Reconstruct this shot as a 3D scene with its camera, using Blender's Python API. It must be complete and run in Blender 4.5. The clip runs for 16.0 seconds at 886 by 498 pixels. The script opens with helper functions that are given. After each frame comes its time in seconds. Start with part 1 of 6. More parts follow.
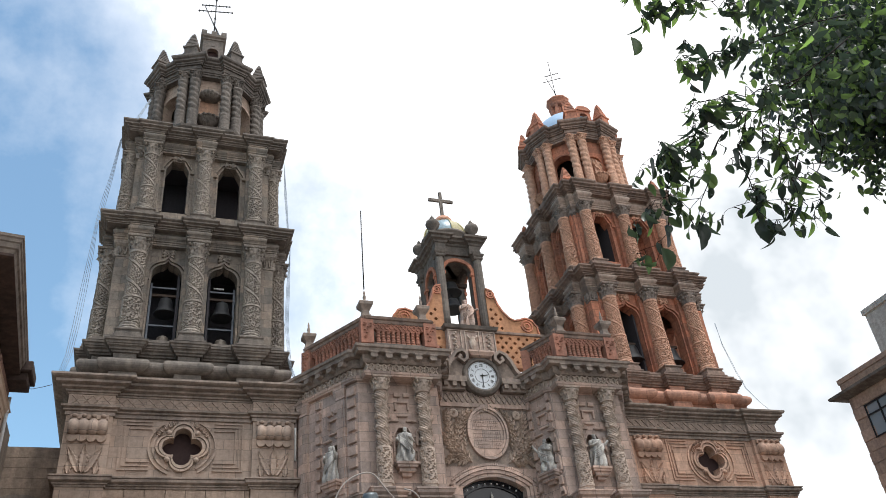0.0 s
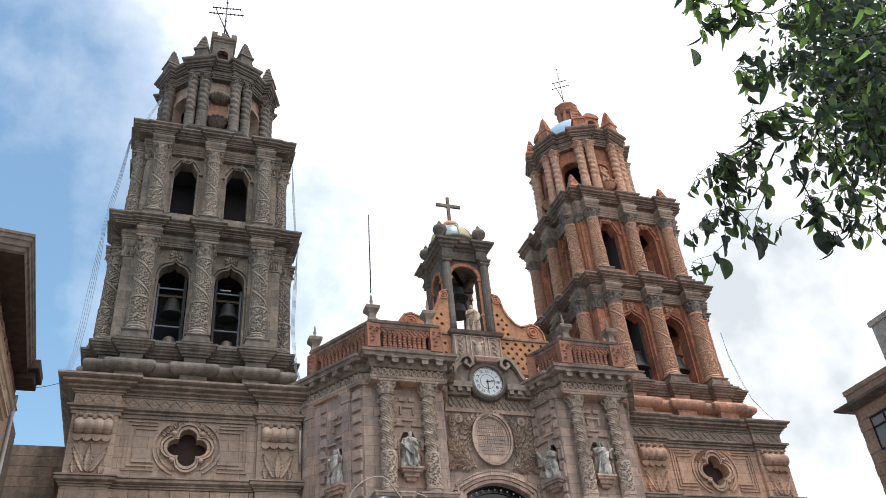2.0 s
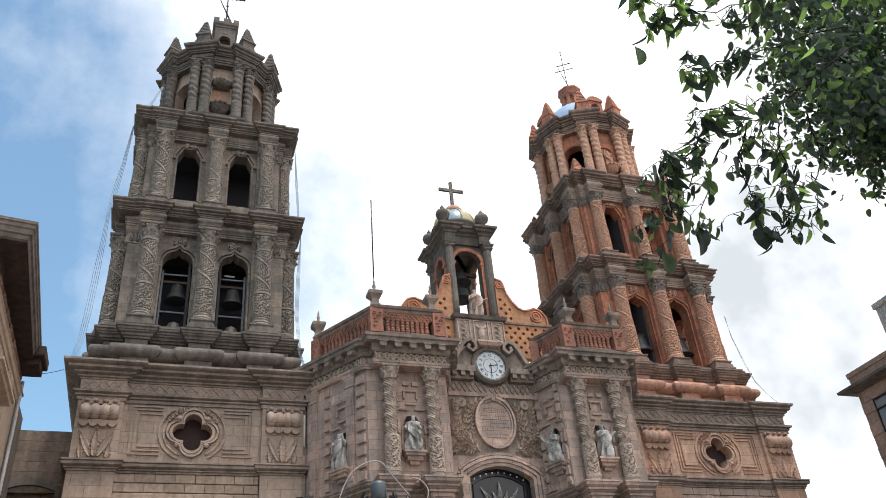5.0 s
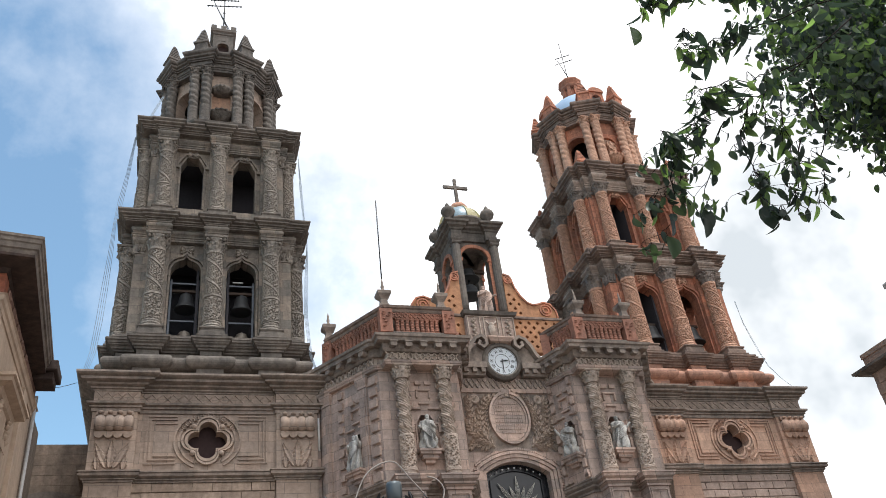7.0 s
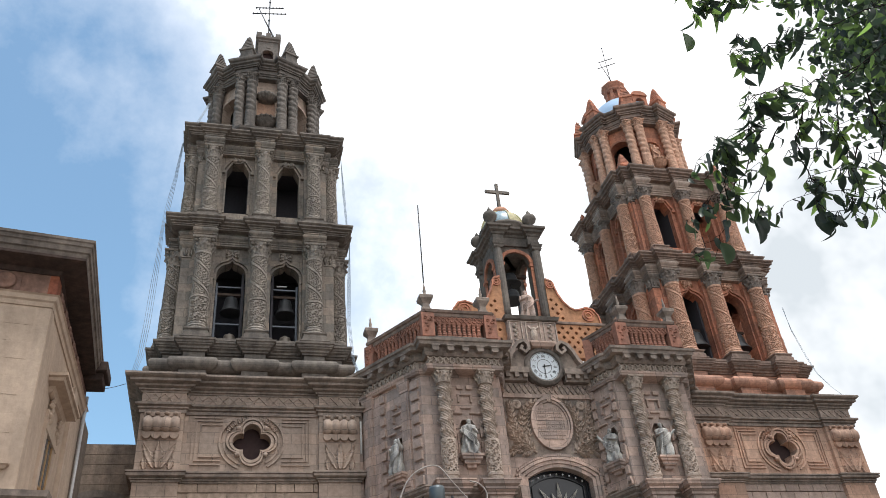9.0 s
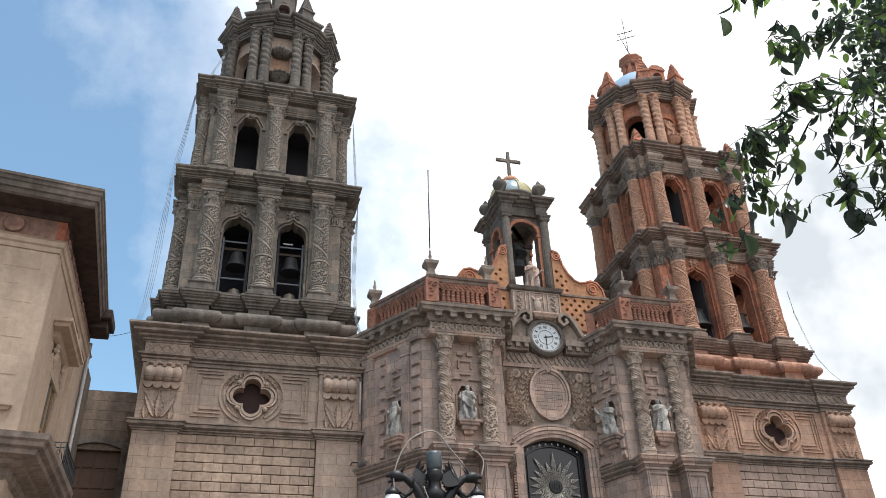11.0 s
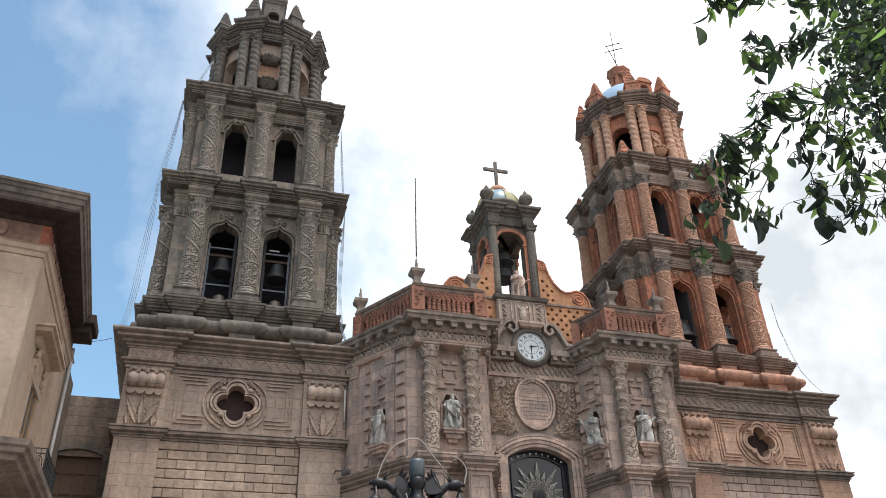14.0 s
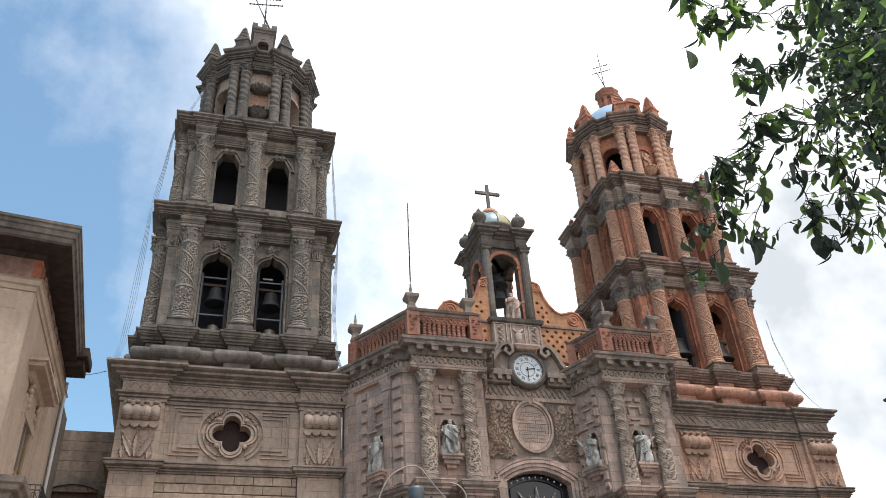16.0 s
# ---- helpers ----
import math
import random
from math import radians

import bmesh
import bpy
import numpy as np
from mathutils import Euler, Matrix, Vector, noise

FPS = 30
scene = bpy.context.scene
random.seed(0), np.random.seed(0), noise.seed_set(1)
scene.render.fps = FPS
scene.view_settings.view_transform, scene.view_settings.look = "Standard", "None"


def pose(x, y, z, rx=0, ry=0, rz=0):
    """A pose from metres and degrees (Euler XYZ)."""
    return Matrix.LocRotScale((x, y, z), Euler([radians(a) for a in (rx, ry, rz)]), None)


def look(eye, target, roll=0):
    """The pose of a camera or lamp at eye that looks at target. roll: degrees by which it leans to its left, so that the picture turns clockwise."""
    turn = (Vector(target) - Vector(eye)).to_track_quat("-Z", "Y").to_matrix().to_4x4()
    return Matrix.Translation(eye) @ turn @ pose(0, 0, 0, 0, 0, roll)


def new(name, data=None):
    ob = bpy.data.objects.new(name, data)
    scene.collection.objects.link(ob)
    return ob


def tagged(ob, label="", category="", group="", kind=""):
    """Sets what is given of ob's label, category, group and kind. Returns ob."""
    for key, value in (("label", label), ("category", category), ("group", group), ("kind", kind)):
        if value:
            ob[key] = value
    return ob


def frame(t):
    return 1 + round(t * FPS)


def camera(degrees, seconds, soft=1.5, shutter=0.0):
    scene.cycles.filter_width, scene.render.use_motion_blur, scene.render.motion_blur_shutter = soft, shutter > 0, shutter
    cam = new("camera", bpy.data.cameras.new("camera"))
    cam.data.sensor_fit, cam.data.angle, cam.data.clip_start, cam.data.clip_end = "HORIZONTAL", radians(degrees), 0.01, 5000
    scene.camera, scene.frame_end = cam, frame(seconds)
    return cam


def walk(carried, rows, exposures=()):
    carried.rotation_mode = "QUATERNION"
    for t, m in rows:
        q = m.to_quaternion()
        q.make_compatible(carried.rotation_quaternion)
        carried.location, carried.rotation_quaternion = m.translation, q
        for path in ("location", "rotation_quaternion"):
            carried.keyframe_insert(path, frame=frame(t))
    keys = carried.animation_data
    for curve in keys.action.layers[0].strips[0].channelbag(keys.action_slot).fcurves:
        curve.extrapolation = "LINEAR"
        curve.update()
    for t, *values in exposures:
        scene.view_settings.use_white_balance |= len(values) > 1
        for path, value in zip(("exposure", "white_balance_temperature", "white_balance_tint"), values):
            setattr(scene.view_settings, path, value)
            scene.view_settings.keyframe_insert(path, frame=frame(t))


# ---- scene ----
cam = camera(56.27, 16.0, soft=0.5)
walk(cam, [
    (0.0, pose(-15.399, -37.119, 1.606, 124.06, 5.40, -18.34)),
    (0.5, pose(-15.450, -37.141, 1.593, 124.15, 5.31, -18.28)),
    (1.0, pose(-15.510, -37.125, 1.621, 124.26, 5.13, -18.15)),
    (1.5, pose(-15.576, -37.103, 1.623, 124.35, 4.86, -18.23)),
    (2.0, pose(-15.570, -37.085, 1.609, 124.38, 4.52, -18.61)),
    (2.5, pose(-15.485, -37.091, 1.627, 124.34, 4.45, -18.95)),
    (3.0, pose(-15.383, -37.107, 1.602, 124.33, 4.37, -19.13)),
    (3.5, pose(-15.384, -37.163, 1.592, 124.10, 4.27, -19.15)),
    (4.0, pose(-15.414, -37.221, 1.588, 124.01, 3.90, -18.74)),
    (4.2, pose(-15.426, -37.230, 1.583, 123.54, 3.96, -18.61)),
    (6.5, pose(-15.397, -37.174, 1.613, 123.16, 5.86, -16.82)),
    (7.0, pose(-15.379, -37.167, 1.611, 123.34, 6.32, -16.31)),
    (7.5, pose(-15.391, -37.146, 1.605, 123.44, 5.92, -15.96)),
    (8.0, pose(-15.399, -37.148, 1.607, 123.52, 5.37, -15.27)),
    (8.5, pose(-15.410, -37.177, 1.611, 123.64, 5.12, -14.88)),
    (9.0, pose(-15.423, -37.185, 1.600, 123.87, 4.65, -13.99)),
    (9.2, pose(-15.443, -37.195, 1.587, 123.96, 4.62, -13.60)),
    (11.3, pose(-15.455, -37.160, 1.659, 121.25, 1.69, -15.46)),
    (11.5, pose(-15.461, -37.183, 1.647, 121.33, 1.76, -15.58)),
    (12.0, pose(-15.443, -37.182, 1.634, 121.53, 1.86, -15.71)),
    (12.5, pose(-15.448, -37.152, 1.638, 121.68, 1.82, -15.92)),
    (13.0, pose(-15.447, -37.166, 1.618, 121.77, 1.72, -16.00)),
    (13.5, pose(-15.436, -37.161, 1.643, 121.81, 1.71, -16.08)),
    (14.0, pose(-15.428, -37.181, 1.622, 121.98, 1.81, -16.33)),
    (14.5, pose(-15.435, -37.181, 1.641, 122.21, 1.91, -16.45)),
    (15.0, pose(-15.433, -37.177, 1.644, 122.63, 2.15, -16.54)),
    (15.5, pose(-15.445, -37.192, 1.622, 123.22, 2.78, -16.25)),
    (16.0, pose(-15.440, -37.180, 1.638, 123.65, 3.21, -15.98)),
], exposures=[(0.0, 0.6), (16.0, 0.6)])

# ---- world and light ----
world = bpy.data.worlds.new("sky")
scene.world = world
world.use_nodes = True
wt = world.node_tree
wt.nodes.clear()


def wnode(kind, **kw):
    n = wt.nodes.new(kind)
    for k, v in kw.items():
        n.inputs[k].default_value = v
    return n


w_out = wt.nodes.new("ShaderNodeOutputWorld")
w_bg = wnode("ShaderNodeBackground", Strength=1.0)
w_sky = wt.nodes.new("ShaderNodeTexSky")
w_sky.sky_type = "NISHITA"
w_sky.sun_disc = False
w_sky.sun_elevation = radians(72)
w_sky.sun_rotation = radians(150)
w_gain = wt.nodes.new("ShaderNodeVectorMath")
w_gain.operation = "MULTIPLY"
w_gain.inputs[1].default_value = (0.134, 0.160, 0.150)
w_co = wt.nodes.new("ShaderNodeTexCoord")
w_n1 = wnode("ShaderNodeTexNoise", Scale=3.4, Detail=7.0, Roughness=0.6)
w_n2 = wnode("ShaderNodeTexNoise", Scale=2.3, Detail=6.0, Roughness=0.55)
w_dot = wt.nodes.new("ShaderNodeVectorMath")
w_dot.operation = "DOT_PRODUCT"
w_dot.inputs[1].default_value = (0.893, -0.388, 0.227)
w_add = wt.nodes.new("ShaderNodeMath")
w_add.operation = "MULTIPLY_ADD"
w_add.inputs[1].default_value = 1.6
w_ramp = wt.nodes.new("ShaderNodeValToRGB")
w_ramp.color_ramp.elements[0].position = 0.02
w_ramp.color_ramp.elements[0].color = (0.02, 0.02, 0.02, 1)
w_ramp.color_ramp.elements.new(0.30).color = (0.42, 0.42, 0.42, 1)
w_ramp.color_ramp.elements[-1].position = 0.52
w_ramp.color_ramp.elements[-1].color = (1, 1, 1, 1)
w_cloud = wt.nodes.new("ShaderNodeValToRGB")
w_cloud.color_ramp.elements[0].position = 0.36
w_cloud.color_ramp.elements[0].color = (0.50, 0.54, 0.575, 1)
w_cloud.color_ramp.elements[1].position = 0.50
w_cloud.color_ramp.elements[1].color = (1.03, 1.03, 1.04, 1)
w_mix = wt.nodes.new("ShaderNodeMix")
w_mix.data_type = "RGBA"
L = wt.links.new
L(w_co.outputs["Generated"], w_n1.inputs["Vector"])
L(w_co.outputs["Generated"], w_n2.inputs["Vector"])
L(w_co.outputs["Generated"], w_dot.inputs[0])
L(w_dot.outputs["Value"], w_add.inputs[0])
L(w_n1.outputs["Fac"], w_add.inputs[2])
L(w_add.outputs[0], w_ramp.inputs["Fac"])
L(w_n2.outputs["Fac"], w_cloud.inputs["Fac"])
L(w_sky.outputs["Color"], w_gain.inputs[0])
L(w_ramp.outputs["Color"], w_mix.inputs["Factor"])
L(w_gain.outputs["Vector"], w_mix.inputs["A"])
L(w_cloud.outputs["Color"], w_mix.inputs["B"])
L(w_mix.outputs["Result"], w_bg.inputs["Color"])
L(w_bg.outputs["Background"], w_out.inputs["Surface"])

sun = new("sun", bpy.data.lights.new("sun", "SUN"))
sun.data.energy = 1.8
sun.data.angle = radians(12)
sun.data.color = (1.0, 0.975, 0.945)
sun.matrix_world = look((8, -14, 52), (0, 0, 0))

# ---- materials ----


def material(name):
    m = bpy.data.materials.new(name)
    m.use_nodes = True
    return m, m.node_tree, m.node_tree.nodes["Principled BSDF"]


def stone(name, light, dark, scale=0.6, bump=0.35, carved=0.0, carve_scale=6.0, rough=0.9, soot=0.5, per_piece=0.0, ashlar=None, grainy=0.30):
    """Weathered stone: two colours mixed by large and fine noise, rain streaks, grain relief, and carving relief if asked."""
    m, nt, bsdf = material(name)
    ln = nt.links.new
    geo = nt.nodes.new("ShaderNodeNewGeometry")
    n1 = nt.nodes.new("ShaderNodeTexNoise")
    n1.inputs["Scale"].default_value = scale
    n1.inputs["Detail"].default_value = 8
    n1.inputs["Roughness"].default_value = 0.65
    ln(geo.outputs["Position"], n1.inputs["Vector"])
    stretch = nt.nodes.new("ShaderNodeVectorMath")
    stretch.operation = "MULTIPLY"
    stretch.inputs[1].default_value = (2.6, 2.6, 0.28)
    ln(geo.outputs["Position"], stretch.inputs[0])
    n2 = nt.nodes.new("ShaderNodeTexNoise")
    n2.inputs["Scale"].default_value = 1.0
    n2.inputs["Detail"].default_value = 5
    ln(stretch.outputs["Vector"], n2.inputs["Vector"])
    mean = nt.nodes.new("ShaderNodeMath")
    mean.operation = "MULTIPLY_ADD"
    mean.inputs[1].default_value = soot
    ln(n2.outputs["Fac"], mean.inputs[0])
    half = nt.nodes.new("ShaderNodeMath")
    half.operation = "MULTIPLY"
    half.inputs[1].default_value = 1.0 - soot
    ln(n1.outputs["Fac"], half.inputs[0])
    ln(half.outputs[0], mean.inputs[2])
    ramp = nt.nodes.new("ShaderNodeValToRGB")
    ramp.color_ramp.elements[0].position = 0.36
    ramp.color_ramp.elements[0].color = (*dark, 1)
    ramp.color_ramp.elements[1].position = 0.62
    ramp.color_ramp.elements[1].color = (*light, 1)
    ln(mean.outputs[0], ramp.inputs["Fac"])
    colour = ramp.outputs["Color"]
    n3 = nt.nodes.new("ShaderNodeTexNoise")
    n3.inputs["Scale"].default_value = 5
    n3.inputs["Detail"].default_value = 9
    n3.inputs["Roughness"].default_value = 0.7
    ln(geo.outputs["Position"], n3.inputs["Vector"])
    grain = nt.nodes.new("ShaderNodeMapRange")
    grain.inputs["From Min"].default_value = 0.3
    grain.inputs["From Max"].default_value = 0.7
    grain.inputs["To Min"].default_value = 1.0 - grainy * 1.1
    grain.inputs["To Max"].default_value = 1.0 + grainy
    ln(n3.outputs["Fac"], grain.inputs["Value"])
    hs = nt.nodes.new("ShaderNodeHueSaturation")
    ln(colour, hs.inputs["Color"])
    value = grain.outputs["Result"]
    if per_piece:
        info = nt.nodes.new("ShaderNodeObjectInfo")
        pr = nt.nodes.new("ShaderNodeMapRange")
        pr.inputs["To Min"].default_value = 1 - per_piece
        pr.inputs["To Max"].default_value = 1 + per_piece
        ln(info.outputs["Random"], pr.inputs["Value"])
        mul = nt.nodes.new("ShaderNodeMath")
        mul.operation = "MULTIPLY"
        ln(value, mul.inputs[0])
        ln(pr.outputs["Result"], mul.inputs[1])
        value = mul.outputs[0]
    joint = None
    if ashlar:
        dot = nt.nodes.new("ShaderNodeVectorMath")
        dot.operation = "DOT_PRODUCT"
        dot.inputs[1].default_value = (0.86, -0.52, 0)
        ln(geo.outputs["Position"], dot.inputs[0])
        sep = nt.nodes.new("ShaderNodeSeparateXYZ")
        ln(geo.outputs["Position"], sep.inputs[0])
        com = nt.nodes.new("ShaderNodeCombineXYZ")
        ln(dot.outputs["Value"], com.inputs["X"])
        ln(sep.outputs["Z"], com.inputs["Y"])
        brick = nt.nodes.new("ShaderNodeTexBrick")
        brick.inputs["Scale"].default_value = 1.0
        brick.inputs["Brick Width"].default_value = ashlar[0]
        brick.inputs["Row Height"].default_value = ashlar[1]
        brick.inputs["Mortar Size"].default_value = 0.014
        brick.inputs["Mortar Smooth"].default_value = 0.3
        k = ashlar[2] if len(ashlar) > 2 else 1.0
        brick.inputs["Color1"].default_value = (1 - .25 * k, 1 - .21 * k, 1 - .18 * k, 1)
        brick.inputs["Color2"].default_value = (1 + .21 * k, 1 + .13 * k, 1 + .08 * k, 1)
        brick.inputs["Mortar"].default_value = (0.60, 0.61, 0.62, 1)
        ln(com.outputs[0], brick.inputs["Vector"])
        joint = nt.nodes.new("ShaderNodeVectorMath")
        joint.operation = "MULTIPLY"
        ln(hs.outputs["Color"], joint.inputs[0])
        ln(brick.outputs["Color"], joint.inputs[1])
    ln(value, hs.inputs["Value"])
    ln(joint.outputs["Vector"] if joint else hs.outputs["Color"], bsdf.inputs["Base Color"])
    bsdf.inputs["Roughness"].default_value = rough
    height = n3.outputs["Fac"]
    if carved:
        vor = nt.nodes.new("ShaderNodeTexVoronoi")
        vor.feature = "SMOOTH_F1"
        vor.inputs["Scale"].default_value = carve_scale
        ln(geo.outputs["Position"], vor.inputs["Vector"])
        wav = nt.nodes.new("ShaderNodeTexNoise")
        wav.inputs["Scale"].default_value = carve_scale * 0.8
        wav.inputs["Distortion"].default_value = 2.5
        ln(geo.outputs["Position"], wav.inputs["Vector"])
        add = nt.nodes.new("ShaderNodeMath")
        add.operation = "ADD"
        ln(vor.outputs["Distance"], add.inputs[0])
        ln(wav.outputs["Fac"], add.inputs[1])
        b0 = nt.nodes.new("ShaderNodeBump")
        b0.inputs["Strength"].default_value = carved
        b0.inputs["Distance"].default_value = 0.22
        ln(add.outputs[0], b0.inputs["Height"])
        b1 = nt.nodes.new("ShaderNodeBump")
        b1.inputs["Strength"].default_value = bump
        b1.inputs["Distance"].default_value = 0.05
        ln(height, b1.inputs["Height"])
        ln(b0.outputs["Normal"], b1.inputs["Normal"])
    else:
        b1 = nt.nodes.new("ShaderNodeBump")
        b1.inputs["Strength"].default_value = bump
        b1.inputs["Distance"].default_value = 0.05
        ln(height, b1.inputs["Height"])
    ln(b1.outputs["Normal"], bsdf.inputs["Normal"])
    return m


def plain(name, colour, rough=0.6, metal=0.0, vary=0.15, scale=8.0):
    m, nt, bsdf = material(name)
    geo = nt.nodes.new("ShaderNodeNewGeometry")
    n = nt.nodes.new("ShaderNodeTexNoise")
    n.inputs["Scale"].default_value = scale
    n.inputs["Detail"].default_value = 5
    nt.links.new(geo.outputs["Position"], n.inputs["Vector"])
    r = nt.nodes.new("ShaderNodeMapRange")
    r.inputs["To Min"].default_value = 1 - 2 * vary
    r.inputs["To Max"].default_value = 1 + 2 * vary
    nt.links.new(n.outputs["Fac"], r.inputs["Value"])
    hs = nt.nodes.new("ShaderNodeHueSaturation")
    hs.inputs["Color"].default_value = (*colour, 1)
    nt.links.new(r.outputs["Result"], hs.inputs["Value"])
    nt.links.new(hs.outputs["Color"], bsdf.inputs["Base Color"])
    bsdf.inputs["Roughness"].default_value = rough
    bsdf.inputs["Metallic"].default_value = metal
    return m


GREY = stone("grey_brown_stone", (0.29, 0.25, 0.208), (0.13, 0.117, 0.105), scale=0.35, soot=0.38, ashlar=(0.9, 0.5))
GREYC = stone("grey_carved_stone", (0.32, 0.28, 0.238), (0.17, 0.152, 0.135), scale=0.35, carved=0.35, carve_scale=5.5, soot=0.6)
SOOT = stone("sooty_cornice_stone", (0.205, 0.175, 0.15), (0.072, 0.064, 0.058), scale=0.4, soot=0.38)
BEIGE = stone("beige_stone", (0.435, 0.34, 0.275), (0.275, 0.214, 0.177), scale=0.3, soot=0.45, ashlar=(1.0, 0.5, 0.45), grainy=0.2)
BEIGEB = stone("beige_ashlar", (0.455, 0.347, 0.27), (0.275, 0.21, 0.168), scale=0.5, soot=0.4, per_piece=0.12)
ORANGE = stone("orange_stone", (0.51, 0.215, 0.13), (0.30, 0.137, 0.092), scale=0.4, soot=0.5, ashlar=(0.9, 0.5))
ORANGEC = stone("orange_carved_stone", (0.58, 0.34, 0.235), (0.42, 0.25, 0.175), scale=0.5, carved=0.35, carve_scale=5.5, soot=0.5)
ORENT = stone("weathered_grey_beige_stone", (0.40, 0.31, 0.255), (0.20, 0.155, 0.13), scale=0.5, soot=0.36)
ORCAP = stone("grey_carved_capital_stone", (0.30, 0.245, 0.21), (0.13, 0.108, 0.094), scale=0.5, carved=0.3, carve_scale=6.0, soot=0.5)
ORSOOT = stone("weathered_reddish_cornice", (0.28, 0.195, 0.155), (0.105, 0.082, 0.07), scale=0.5, soot=0.36)
PINK = stone("pink_beige_stone", (0.485, 0.375, 0.322), (0.29, 0.225, 0.194), scale=0.35, soot=0.45, ashlar=(0.8, 0.46), grainy=0.22)
PINKB = stone("pink_ashlar", (0.49, 0.367, 0.308), (0.31, 0.235, 0.198), scale=0.5, soot=0.4, per_piece=0.12, grainy=0.22)
PINKO = stone("orange_beige_stone", (0.55, 0.36, 0.265), (0.35, 0.225, 0.17), scale=0.35, soot=0.45, ashlar=(1.0, 0.5, 0.6), grainy=0.22)
ROLLR = stone("reddish_plinth_stone", (0.50, 0.275, 0.195), (0.33, 0.185, 0.135), scale=0.4, soot=0.5, ashlar=(1.0, 0.5))
OCTD = stone("blackened_stone", (0.165, 0.143, 0.126), (0.062, 0.056, 0.052), scale=0.5, soot=0.36)
OCTC = stone("blackened_carved_stone", (0.175, 0.152, 0.132), (0.072, 0.064, 0.058), scale=0.5, carved=0.3, carve_scale=6.0, soot=0.55)
RELIEF = stone("carved_leaf_stone", (0.50, 0.40, 0.33), (0.33, 0.262, 0.22), scale=0.6, soot=0.4, bump=0.2, grainy=0.2)
PINKC = stone("pink_beige_carved", (0.50, 0.405, 0.335), (0.31, 0.25, 0.21), scale=0.5, carved=0.22, carve_scale=7.0, soot=0.45)
CORN = stone("grey_beige_cornice_stone", (0.33, 0.265, 0.222), (0.135, 0.113, 0.098), scale=0.6, soot=0.36)
REDBAL = stone("red_painted_balustrade_stone", (0.38, 0.17, 0.115), (0.19, 0.098, 0.072), scale=0.8, soot=0.4)
ORPLASTER = stone("orange_plaster", (0.50, 0.245, 0.125), (0.31, 0.16, 0.09), scale=0.5, soot=0.4, bump=0.15)
ORSTAIN = stone("faded_orange_plaster", (0.42, 0.25, 0.17), (0.24, 0.17, 0.13), scale=1.2, soot=0.5)
MARBLE = stone("weathered_white_marble", (0.60, 0.58, 0.54), (0.17, 0.165, 0.16), scale=1.6, soot=0.5, rough=0.6)
# near-black base colour that paints the shade inside openings
VOID = plain("opening_shade_dark", (0.042, 0.024, 0.024), 0.9)
# blue-black base colour carrying the shade of the tower interiors
SHADEWALL = plain("shade_painted_interior", (0.044, 0.042, 0.050), 0.9)
IRON = plain("black_iron", (0.014, 0.015, 0.018), 0.42, 0.2)
BRONZE = plain("dark_bronze", (0.040, 0.043, 0.047), 0.6, 0.25)
DIAL = plain("white_clock_dial", (0.60, 0.65, 0.69), 0.4, 0, 0.03)
GLASS = plain("dark_window_glass", (0.015, 0.016, 0.02), 0.2, 0, 0.1)
METAL = plain("grey_metal_rays", (0.50, 0.48, 0.43), 0.45, 0.2)
TILEB = plain("blue_glazed_tile", (0.22, 0.32, 0.38), 0.35, 0, 0.25)
SHEET = plain("faded_blue_dome_paint", (0.27, 0.42, 0.60), 0.5, 0, 0.12, 1.5)
STEEL = plain("blue_grey_steel", (0.13, 0.15, 0.18), 0.5, 0.3)
TILEY = plain("yellow_glazed_tile", (0.40, 0.36, 0.20), 0.4, 0, 0.25)
TERRA = plain("terracotta_dome", (0.46, 0.24, 0.16), 0.8, 0, 0.2)
WOOD = plain("dark_timber", (0.06, 0.04, 0.03), 0.8, 0, 0.2)
LAMPW = plain("white_tube", (0.85, 0.87, 0.9), 0.3)

# ---- mesh building ----


